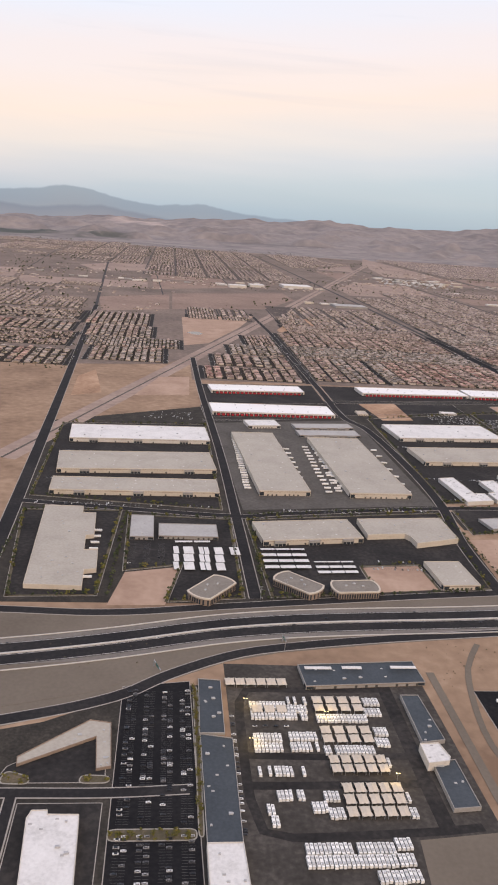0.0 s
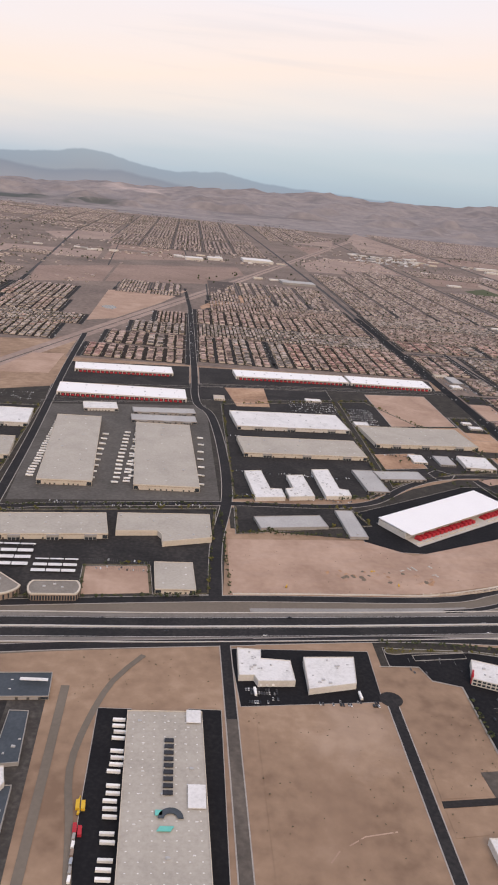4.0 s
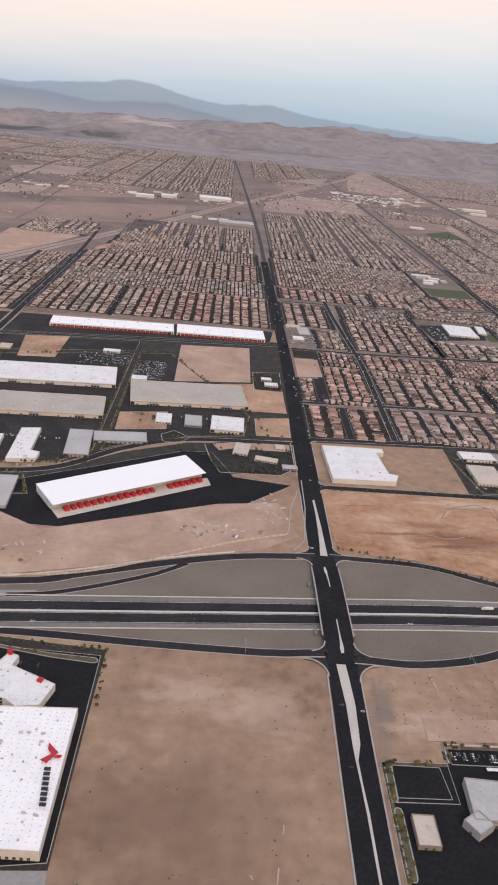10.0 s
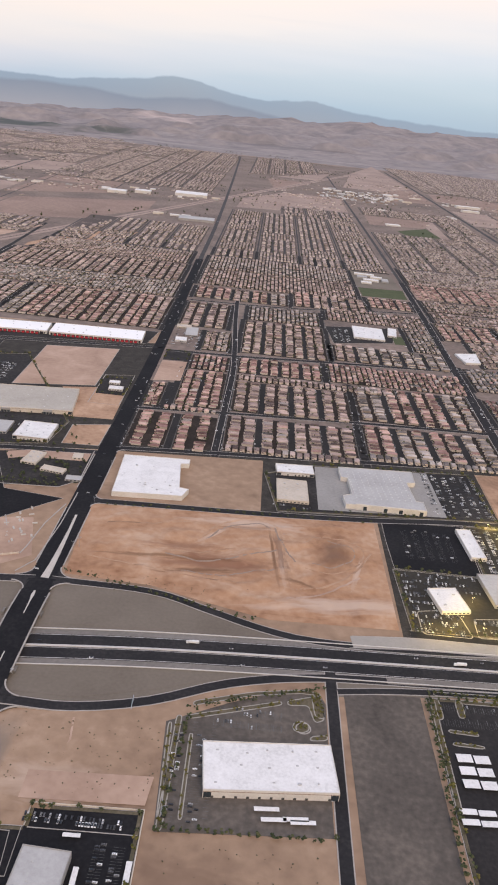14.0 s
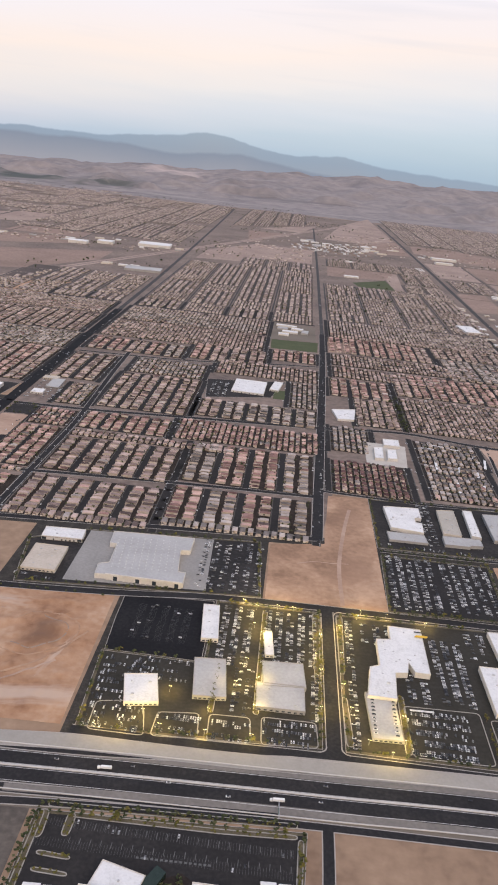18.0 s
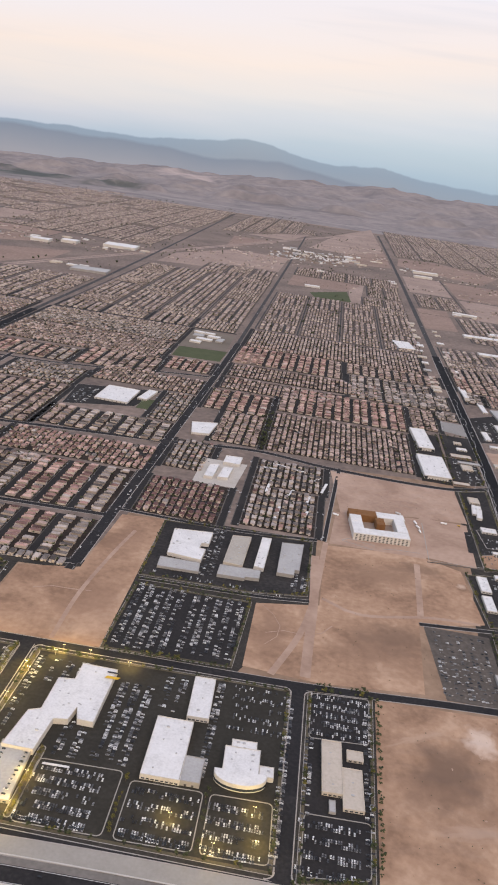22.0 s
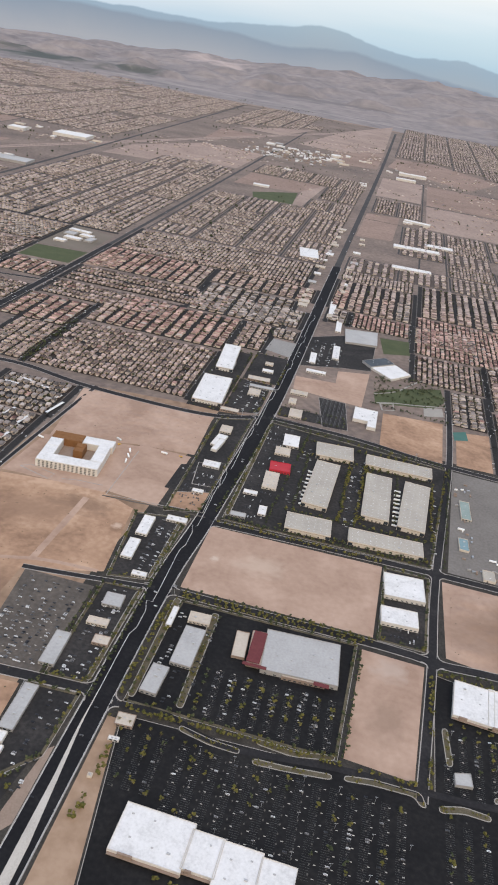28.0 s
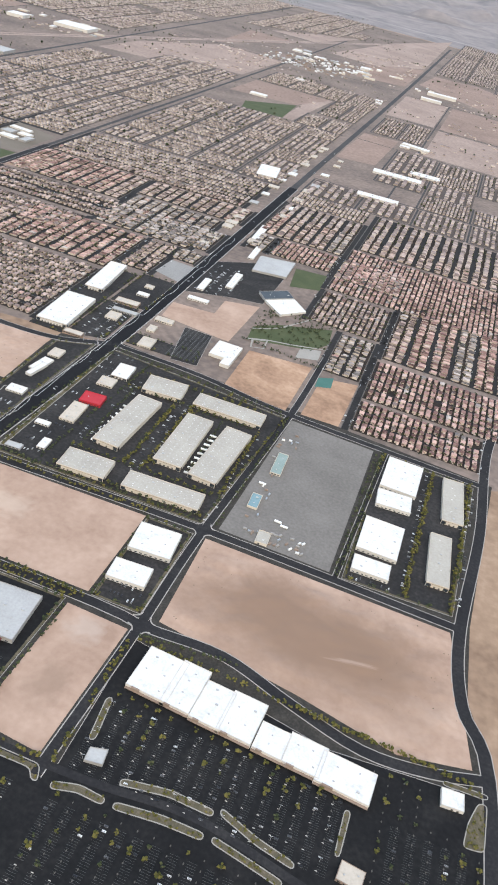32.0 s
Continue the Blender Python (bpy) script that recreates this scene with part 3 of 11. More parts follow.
blotch("desert", 201.5, 193.6, 13, 14, DARK_EARTH, 0.3, 0.9, 0)
blotch("desert", 177.2, 198.3, 16, 20, PALE_EARTH, 0.3, 0.9, 0)
blotch("desert", 295.7, 226.6, 14, 8, PALE_EARTH, 0.45, 0.9, 0)
blotch("desert", 318.8, 222.5, 16, 12, PALE_EARTH, 0.4, 0.9, 0)
blotch("desert", 373.7, 220.1, 18, 7, PALE_EARTH, 0.6, 0.9, 0)
blotch("desert", 413.8, 191.9, 22, 12, DARK_EARTH, 0.65, 0.9, 0)
blotch("pale_sand", 715.6, 564.1, 22, 8, DARK_EARTH, 0.25, 0.9, 0)
blotch("sand", 985, 508, 36, 20, (0.215, 0.118, 0.072), 0.9, 0.7, 12)
blotch("sand", 1002, 486, 26, 10, (0.215, 0.122, 0.077), 0.8, 0.7, -10)
blotch("sand", 993, 499, 10, 1.6, PALE_EARTH, 0.9, 0.6, 6)
blotch("sand", 940, 520, 14, 5, PALE_EARTH, 0.6, 0.9, 0)
blotch("sand", 1016.8, 501.9, 16, 14, DARK_EARTH, 0.4, 0.9, 0)
blotch("pale_sand", 839.1, 509.8, 14, 9, (0.47, 0.36, 0.28), 0.6, 0.9, 0)


# ---------------------------------------------------------------- building tools
def mesh(name, verts, faces, mats, index=None, smooth=False):
    me = bpy.data.meshes.new(name)
    me.from_pydata([tuple(v) for v in verts], [], [tuple(f) for f in faces])
    for m in mats:
        me.materials.append(M[m])
    if index is not None:
        me.polygons.foreach_set("material_index", index)
    me.update()
    return me


BOX = [(0, 3, 2, 1), (4, 5, 6, 7), (0, 1, 5, 4), (1, 2, 6, 5), (2, 3, 7, 6), (3, 0, 4, 7)]


def box_data(cx, cy, z0, sx, sy, sz, taper=1.0, turn=0.0):
    """The corners of a box on z0, with its top drawn in by taper."""
    c, s = math.cos(turn), math.sin(turn)
    out = []
    for z, k in ((z0, 1.0), (z0 + sz, taper)):
        for px, py in ((-1, -1), (1, -1), (1, 1), (-1, 1)):
            x, y = px * sx / 2 * k, py * sy / 2 * k
            out.append((cx + c * x - s * y, cy + s * x + c * y, z))
    return out


def joined(name, boxes, mat):
    verts, faces = [], []
    for b in boxes:
        n = len(verts)
        verts += b
        faces += [tuple(n + i for i in f) for f in BOX]
    return mesh(name, verts, faces, [mat])


def part(name, me, parent, label="", at=None):
    ob = new(name, me)
    ob.parent = parent
    if at is not None:
        ob.location = at
    if label:
        ob["label"] = label
    return ob


def base(name, x, y, z=0.0, turn=0.0):
    ob = new(name)
    ob.empty_display_size = 0.5
    ob.matrix_basis = pose(x, y, z, 0, 0, turn)
    return ob


def sheet(name, pts, z, mat, label, category, deep=0.03, kind="structure"):
    """A flat area of ground with a low edge all round."""
    n = len(pts)
    v = [(x, y, z) for x, y in pts] + [(x, y, z - deep) for x, y in pts]
    area = sum(pts[i][0] * pts[(i + 1) % n][1] - pts[(i + 1) % n][0] * pts[i][1] for i in range(n))
    top = list(range(n)) if area > 0 else list(range(n))[::-1]
    f = [top] + [(i, n + i, n + (i + 1) % n, (i + 1) % n) for i in range(n)]
    return tagged(new(name, mesh(name, v, f, [mat])), label, category, kind=kind)


def curve(pts, step=6.0):
    """Points along a smooth line through the given ones."""
    p = [np.array(q, float) for q in pts]
    p = [2 * p[0] - p[1]] + p + [2 * p[-1] - p[-2]]
    out = []
    for a, b, c, d in zip(p, p[1:], p[2:], p[3:]):
        n = max(1, int(np.linalg.norm(c - b) / step))
        for k in range(n):
            t = k / n
            out.append(0.5 * (2 * b + (c - a) * t + (2 * a - 5 * b + 4 * c - d) * t * t + (3 * b - a - 3 * c + d) * t ** 3))
    return out + [p[-2]]


def ribbon_data(pts, width, z, shift=0.0, deep=0.03, smooth=True):
    """Corners and faces of a strip along a line: top and both edges."""
    line = curve(pts) if smooth else [np.array(q, float) for q in pts]
    v, f = [], []
    for k, q in enumerate(line):
        d = line[min(k + 1, len(line) - 1)] - line[max(k - 1, 0)]
        d = d / (np.linalg.norm(d) + 1e-9)
        side = np.array((-d[1], d[0]))
        wl_, wr_ = q + side * (shift + width / 2), q + side * (shift - width / 2)
        zz = z(q) if callable(z) else z
        v += [(*wl_, zz), (*wr_, zz), (*wl_, zz - deep), (*wr_, zz - deep)]
    for k in range(len(line) - 1):
        a, b = 4 * k, 4 * k + 4
        f += [(a, a + 1, b + 1, b), (a, b, b + 2, a + 2), (a + 1, a + 3, b + 3, b + 1)]
    return v, f


def ribbon(name, pts, width, z, mat, label, category="", shift=0.0, deep=0.03, kind="structure", smooth=True):
    v, f = ribbon_data(pts, width, z, shift, deep, smooth)
    return tagged(new(name, mesh(name, v, f, [mat])), label, category or name, kind=kind)


def strips(name, items, mat, label, category, kind="structure"):
    """Many strips in one mesh: (points, width, z, shift)."""
    verts, faces = [], []
    for pts, width, z, shift in items:
        v, f = ribbon_data(pts, width, z, shift)
        n = len(verts)
        verts += v
        faces += [tuple(n + i for i in q) for q in f]
    return tagged(new(name, mesh(name, verts, faces, [mat])), label, category, kind=kind)


# ---------------------------------------------------------------- ground and distance
def smooth(a, b, t):
    t = min(1.0, max(0.0, (t - a) / (b - a)))
    return t * t * (3 - 2 * t)


RIDGE = [(-2600, 40), (-1300, 30), (-850, 62), (-640, 60), (-340, 88), (0, 86), (140, 110), (314, 108), (460, 125), (620, 125), (800, 142), (930, 146), (1100, 130), (1250, 124), (1500, 134), (1900, 160), (2400, 150), (4400, 120)]


def land(x, y):
    """The height of the plain and of the slopes and hills behind it."""
    foot = 3240 + 70 * math.sin(x / 310.0) + 40 * math.sin(x / 120.0 + 1.0)
    if y < foot:
        return 0.0
    crest = 4700 - max(0.0, x - 500) ** 2 / 1.0e7
    high = float(np.interp(x, [p[0] for p in RIDGE], [p[1] for p in RIDGE]))
    t = min(1.0, (y - foot) / (crest - foot))
    rough = noise.fractal(Vector((x / 300, y / 300, 3.1)), 0.9, 2.1, 6) * 16 * smooth(0.3, 0.9, t)
    folds = abs(noise.fractal(Vector((x / 170, y / 430, 9.4)), 1.0, 2.0, 5)) * 20 * smooth(0.15, 0.75, t)
    knolls = max(0.0, noise.noise(Vector((x / 150, y / 110, 5.2))) - 0.12) * 70 * smooth(0.05, 0.3, t) * (1 - smooth(0.5, 0.9, t))
    return high * t ** 1.7 + rough - folds + knolls + 3 * smooth(0.2, 0.8, t) - 40 * smooth(crest, crest + 250, y)


def ground_mesh():
    xs = [-5000, -3600] + [-2600 + 40 * k for k in range(156)] + [4400, 6000]
    ys = [-5000, -1200, 0, 600, 1200, 1800, 2400, 2900] + [3080 + 30 * k for k in range(60)] + [5600, 7000]
    v = [(x, y, land(x, y)) for y in ys for x in xs]
    n = len(xs)
    f = [(j * n + i, j * n + i + 1, (j + 1) * n + i + 1, (j + 1) * n + i) for j in range(len(ys) - 1) for i in range(n - 1)]
    mid = [sum(v[q][1] for q in p) / 4 for p in f]
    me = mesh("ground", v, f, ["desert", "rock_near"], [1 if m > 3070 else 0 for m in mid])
    me.polygons.foreach_set("use_smooth", [True] * len(f))
    return me


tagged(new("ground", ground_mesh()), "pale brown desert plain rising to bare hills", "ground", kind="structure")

Z_LOT, Z_ROAD, Z_LINE = 0.045, 0.09, 0.13


# ---------------------------------------------------------------- roads
FWY = [(-260, 185), (-48, 222), (35, 242), (124, 250), (218, 259.5), (339, 273.5), (403, 280.5), (490, 286), (574, 290), (658, 293.5), (900, 297), (1300, 290)]
ROAD_A = [(344, -40), (345.8, 172), (346.8, 235), (346.8, 315), (347, 430), (347, 628), (342, 1000), (337, 1345), (318, 2100), (292, 3000)]
ROAD_B = [(573, 466), (575, 560), (580, 800), (582, 990), (580, 1695), (575, 2500)]
ROAD_C = [(797, 100), (799, 351), (801, 479), (806, 548), (813, 720), (813, 1092), (812, 2003), (805, 2987)]

for side, nm in ((3.4, "freeway_north"), (-3.4, "freeway_south")):
    ribbon(nm, FWY, 6.1, Z_ROAD, "asphalt", "dark asphalt freeway carriageway with pale shoulders", "road", side)
sheet("town_ground", [(-520, 690), (-92, 690), (-80, 700), (0, 720), (22, 770), (22, 655), (345, 672), (349, 446), (575, 466), (583, 530), (690, 536), (702, 655), (812, 666), (1046, 650), (1120, 690), (2500, 3060), (-1500, 3060)], 0.012, "town", "dusty ground of the town between houses", "ground", 0.01)
ribbon("freeway_widening", [(466, 295.9), (490, 298.6), (509.5, 299.3), (551.5, 300.6), (563, 302.2), (616, 304.8), (669, 306.6), (760, 308), (900, 308)], 6.9, 0.108, "path", "wide pale concrete strip beside the freeway", "road")
strips("strip_lines", [([(465, 292.4), (490, 295), (510, 295.9), (552, 297.4), (616, 301.4), (669, 303.2), (760, 304.6), (900, 304.6)], 0.3, 0.14, 0), ([(466, 299.4), (490, 302.2), (510, 302.7), (552, 304), (616, 308.2), (669, 310), (760, 311.4)], 0.3, 0.14, 0)], "kerb", "pale edges of the concrete strip", "kerb")
ribbon("south_shoulder", [(476.6, 276.4), (514, 279.4), (553, 282), (592, 283.4), (626, 284.2), (680, 285.5), (760, 287)], 3.0, 0.109, "shoulder", "grey concrete shoulder along the freeway", "road")
ribbon("freeway_bed", FWY, 19.4, 0.055, "shoulder", "pale concrete freeway shoulders", "road")
strips("freeway_lines", [(FWY, 0.14, Z_LINE, s) for s in (6.1, 0.8, -0.8, -6.1)], "paint", "white edge lines along the freeway", "road marking")
for side in (9.5, -9.5):
    v_, f_ = ribbon_data(FWY, 0.34, 0.34, side, 0.3)
    tagged(new("edge_barrier", mesh("edge_barrier", v_, f_, ["barrier"])), "low pale concrete barrier along the freeway shoulder", "barrier", kind="structure")
v_, f_ = ribbon_data(FWY, 0.6, 0.42, 0.0, 0.4)
tagged(new("median_barrier", mesh("median_barrier", v_, f_, ["barrier"])), "pale concrete barrier between the carriageways", "barrier", kind="structure")


for k, pts in enumerate(([(803, 300), (1062, 285), (1075, 380), (1058, 470), (1046, 500), (1044, 540), (1048, 655), (930, 664), (812, 672), (804, 540)],
            [(770, 330), (798, 335), (804, 540), (809, 664), (782, 660), (776, 530), (770, 476)], [(486, 302), (722, 308), (720, 408), (600, 402), (531, 399), (486, 390)],
            [(603, 403), (662, 404), (690, 470), (690, 537), (604, 533)], [(430, 386), (548, 399), (548, 458), (430, 450)], [(351, 438), (577, 460), (577, 470), (351, 447)],
            [(-68, 256), (36, 258), (140, 272), (146, 372), (224, 384), (250, 408), (284, 428), (345, 438), (345, 640), (130, 600), (26, 560), (-72, 505)],
            [(-70, 118), (14, 118), (14, 206), (0, 205), (-30, 188), (-70, 176)], [(193, 250), (268, 244), (267.4, 214), (267, 160), (221, 160), (219, 222), (209, 225), (206, 232), (193, 231)])):
    sheet("planted_ground", pts, 0.03 + 0.0006 * k, "landscape", "dark planted strips and footways between the plots", "ground")
gravel_edge = [(-160, 254), (-54, 251), (-15, 250), (33, 257), (135, 271), (226, 279), (253, 288), (285, 301), (314, 310), (344, 314), (344, 274), (218, 259), (124, 250), (35, 242), (-48, 222), (-160, 203)]
sheet("gravel_verge", gravel_edge, 0.022, "gravel", "grey-brown gravel verge between freeway and frontage road", "ground")
sheet("gravel_verge", [(-160, 203), (-48, 222), (35, 242), (124, 250), (150, 252), (150, 241), (83, 232), (42, 225), (23, 219), (4, 208), (-11, 197), (-41, 186), (-160, 160)], 0.023, "gravel", "grey-brown gravel verge between freeway and ramp", "ground")
sheet("gravel_verge", [(150, 252), (218, 259), (344, 274), (344, 251), (320, 247), (281, 247), (242, 248), (203, 247), (150, 241)], 0.024, "gravel", "grey-brown gravel verge between freeway and ramp", "ground")
sheet("gravel_verge", [(350, 274), (403, 280), (490, 286), (574, 290), (574, 283), (488, 277), (451, 274), (423, 267), (398, 255), (375, 249), (350, 248)], 0.0245, "gravel", "grey-brown gravel verge between freeway and ramp", "ground")
sheet("gravel_verge", [(350, 274), (403, 280), (470, 285), (470, 295), (454, 295), (433, 299), (412, 307), (389, 315), (350, 316)], 0.025, "gravel", "grey-brown gravel verge between freeway and ramp", "ground")
sheet("planted_ground", [(146, 360), (224, 376), (251, 402), (284, 422), (345, 431), (345, 398), (300, 385), (228, 332), (206, 332), (146, 336)], 0.0365, "landscape", "dark planted strips and footways between the plots", "ground")
sheet("gravel_verge", [(459, 284), (574, 290), (658, 293), (800, 296), (800, 284), (627, 278), (575, 276.4), (500, 271.6), (459, 266)], 0.0225, "gravel", "grey-brown gravel verge between freeway and frontage road", "ground")
roads_made = []


def road(name, pts, width, mat="asphalt", kerb=True, label="dark asphalt street with pale kerbs", climbs=False):
    """A street; each lies a hair above the one before, and all lie above the kerbs."""
    roads_made.append(name)
    lift = 0.0004 * len(roads_made)
    if kerb:
        ribbon(name + "_kerb", pts, width + 0.75, (lambda q: approach(q) + lift - 0.022) if climbs else 0.068 + lift, "kerb", "pale concrete kerb and footway", "kerb", deep=1.0 if climbs else 0.06)
    return ribbon(name, pts, width, (lambda q: approach(q) + lift) if climbs else Z_ROAD + lift, mat, label, "road", deep=1.0 if climbs else 0.03)


def deck(q):
    """Road A climbs over the freeway."""
    return Z_ROAD + 0.012 + 1.9 * smooth(232, 265, q[1]) * (1 - smooth(287, 320, q[1]))


def approach(q):
    """The ends of the ramps climb to the level of road A."""
    return Z_ROAD + (deck(q) - Z_ROAD) * smooth(26, 5.2, abs(q[0] - 346.8))


# the arterial that crosses the freeway on a bridge
ribbon("road_crossing_north", ROAD_A[4:7], 8.8, 0.088, "black", "black asphalt arterial running away over the plain", "road", 0.6)
ribbon("road_crossing_far", ROAD_A[6:], 5.4, 0.086, "far_road", "asphalt arterial greyed by distance, running far over the plain", "road")
ribbon("road_crossing", ROAD_A[:5] + [(347, 445)], 10.4, deck, "black", "fresh black asphalt arterial crossing over the freeway", "road", deep=0.5)
for s in (-5.5, 5.5):
    for line in ([(344, -40), (345.8, 172), (346.6, 234), (346.7, 240)], [(346.8, 259), (346.8, 305)], [(346.8, 325), (347, 372)], [(347, 392), (347, 430)]):
        ribbon("footway", line, 0.5, lambda q: deck(q) + 0.05, "kerb", "pale concrete footway along the arterial", "pavement", s, deep=0.5)


def turn_corner(x, y, sx, sy, r):
    """Paving that rounds off the corner between two roads, with its kerb."""
    arc = [(x + sx * r * (1 - math.sin(k * math.pi / 16)), y + sy * r * (1 - math.cos(k * math.pi / 16))) for k in range(9)]
    v = [(x - sx * 0.6, y - sy * 0.6, approach((x, y)) + 0.006)] + [(px, py, approach((px, py)) + 0.006) for px, py in arc]
    n = len(v)
    v += [(px, py, -0.1) for px, py, _ in v]
    f = [(0, k, k + 1) if sx * sy < 0 else (0, k + 1, k) for k in range(1, n - 1)] + [(k, k + 1, n + k + 1, n + k) for k in range(1, n - 1)]
    tagged(new("road_corner", mesh("road_corner", v, f, ["asphalt"])), "dark asphalt rounding the corner of two roads", "road", kind="structure")
    ribbon("corner_kerb", arc, 0.5, lambda q: approach(q) + 0.04, "kerb", "pale concrete kerb round a road corner", "kerb", deep=0.3)


for x, y, sx, sy, r in ((341.7, 247.2, -1, -1, 8), (341.7, 250.9, -1, 1, 5), (351.9, 246.3, 1, -1, 9), (351.9, 250.0, 1, 1, 6), (341.7, 316.2, -1, 1, 6), (341.7, 311.8, -1, -1, 6), (351.9, 316.8, 1, 1, 7), (351.9, 313.2, 1, -1, 6), (351.8, 379, 1, -1, 4), (351.8, 383.2, 1, 1, 4), (351.8, 439.8, 1, -1, 4),
                        (795.3, 410.8, -1, -1, 3.5), (795.3, 415.2, -1, 1, 3.5), (796.2, 474.6, -1, -1, 2.5), (796.3, 477.6, -1, 1, 2.5), (804.7, 408.8, 1, -1, 3), (804.7, 411.7, 1, 1, 3), (805.7, 474.9, 1, -1, 3.5), (805.8, 479.1, 1, 1, 3.5),
                        (809.7, 533, 1, -1, 3.5), (809.9, 537, 1, 1, 3.5), (815.8, 666, 1, -1, 3.5), (815.9, 670, 1, 1, 3.5), (806, 664.2, -1, -1, 3), (806.2, 668.8, -1, 1, 3), (580.2, 398.4, 1, -1, 3), (574.4, 397.8, -1, -1, 3), (580.6, 309.6, 1, 1, 3),
                        (575.4, 309.4, -1, 1, 3), (691.6, 311.6, 1, 1, 3), (686.4, 311.4, -1, 1, 3), (690.8, 401.6, 1, -1, 3), (685.4, 401.4, -1, -1, 3), (921.5, 477.4, 1, 1, 3), (917.6, 478.6, -1, 1, 3), (921.2, 473.2, 1, -1, 3), (917.4, 474, -1, -1, 3),
                        (923, 541, 1, 1, 3), (919.2, 541, -1, 1, 3), (922.8, 537, 1, -1, 3), (919, 537, -1, -1, 3)):
    turn_corner(x, y, sx, sy, r)
road("road_middle", ROAD_B[:4], 6.0)
ribbon("road_middle_far", ROAD_B[3:], 4.4, 0.086, "far_road", "asphalt street greyed by distance, running far over the plain", "road")
ribbon("road_east_far", ROAD_C[5:], 6.8, 0.086, "far_road", "asphalt arterial greyed by distance, running far over the plain", "road")
road("road_east", ROAD_C[:6], 9.4, "black", label="black asphalt arterial with white lane lines")
road("road_far_west", [(-62, 150), (-67, 313), (-74, 482), (-79, 594), (-104, 1140)], 6.0)
ribbon("road_far_west_end", [(-104, 1138), (-150, 1900), (-197, 2733)], 4.4, 0.086, "far_road", "asphalt street greyed by distance, running far over the plain", "road")
road("frontage_road", [(-120, 254), (-54, 251), (-15, 250), (33, 257), (135, 271), (226, 279), (253, 288), (285, 301), (314, 310), (344, 314)], 4.2, climbs=True)
road("ramp_south_west", [(-120, 168), (-41, 189), (-11, 200), (4, 211), (23, 222), (42, 228), (83, 235), (150, 243)], 4.2)
road("ramp_south", [(150, 243), (203, 249), (242, 250), (281, 249), (320, 249), (341, 250)], 3.6, climbs=True)
road("ramp_north", [(228, 270.4), (241, 272.8), (254, 278), (267, 284.5), (280, 292), (291, 301)], 2.4)
ribbon("gore_strip", [(150, 263.6), (177, 266), (198, 268), (220, 270.4), (238, 272.8)], 3.6, 0.062, "apron", "pale concrete strip between freeway and frontage road", "road")
road("ramp_north_east", [(350, 315), (389, 314), (412, 306), (433, 298), (454, 294), (493, 295), (540, 300)], 3.4, climbs=True)
road("ramp_south_east", [(351, 248), (375, 249), (398, 255), (423, 267), (451, 274), (488, 277), (560, 281)], 3.6, climbs=True)
road("frontage_road_east", [(489, 304.4), (507, 304.8), (534, 305.4), (580, 307.4), (689, 309), (745, 312), (800, 330)], 4.0)
road("street_lots_front", [(351, 381), (435, 386), (484, 391), (531, 398), (601, 401), (688, 404), (751, 410), (797, 413)], 4.2)
road("street_houses_front", [(351, 442), (408, 449), (480, 457), (573, 467)], 4.0)
road("street_dealers", [(578, 308), (577, 400)], 5.0)
road("street_dealers_east", [(689, 309), (688, 404)], 5.0)
road("street_offices", [(606, 463), (662, 466), (689, 470)], 2.2)
road("street_houses_east", [(694, 537), (697, 590), (701, 655)], 2.2)
ribbon("sand_track", [(695, 536), (693, 500), (691, 472), (686, 440), (676, 408)], 3.0, 0.0795, "pale_sand", "pale track worn over bare sand", "wheel tracks")
road("street_offices_back", [(576, 532), (641, 531), (690, 537)], 2.6)
road("street_sand", [(742, 468), (758, 470), (799, 476)], 2.6)
road("street_collector", [(352, 626), (407, 629), (460, 636), (500, 641), (580, 651), (640, 662), (697, 652), (773, 651), (812, 667)], 4.4)
road("street_spine", [(403, 452), (404, 511), (405, 592), (403, 648), (398, 760), (394, 937)], 3.6)
road("street_inner", [(350, 503), (402, 509), (487, 517), (572, 522)], 3.4)
road("street_industrial", [(37, 262), (36, 341), (34, 448), (28, 618), (25, 760)], 4.6)
road("street_industrial_east", [(137, 271), (139, 320), (146, 375), (146, 446), (141, 516), (131, 550), (130, 647), (126, 960)], 5.2)
road("street_west", [(-70, 357), (31, 345), (60, 350), (141, 364), (195, 369), (224, 379), (251, 407), (284, 426), (345, 434)], 4.4)
road("street_units", [(26, 521), (60, 528), (129, 549)], 2.8)
road("street_rows", [(128, 594), (330, 627), (345, 630)], 3.6)
road("street_east_front", [(810, 477), (899, 477), (922, 475), (953, 476), (983, 467), (1011, 460), (1035, 462), (1056, 468)], 4.2)
road("street_east_second", [(808, 535), (921, 539), (1040, 537)], 4.0)
road("street_east_third", [(813, 668), (870, 666), (929, 657), (1045, 652)], 4.0)
road("street_east_cross", [(915.6, 405), (916, 414), (919, 470), (921, 534), (930, 657), (932, 740)], 3.6)
road("street_east_lots", [(983, 538), (988, 653)], 2.2)
road("road_far_east", [(1062, 380), (1056, 469), (1044, 497), (1040, 535), (1044, 607), (1045, 706), (1070, 800), (1080, 1000)], 5.0)
road("street_shops", [(805, 410), (825, 411), (847, 405), (886, 409), (915, 409.5), (930, 410), (942, 411), (957, 412.8), (971, 412.6), (985, 410.2), (998, 407.6), (1030, 402), (1060, 398)], 2.8, kerb=False)
road("street_school", [(352, 792), (451, 801), (532, 825), (576, 835)], 3.4)
road("street_cul_de_sac", [(192, 213), (192, 120)], 3.2)
road("street_yard", [(140, 200), (139.8, 218), (139.5, 241)], 3.4)
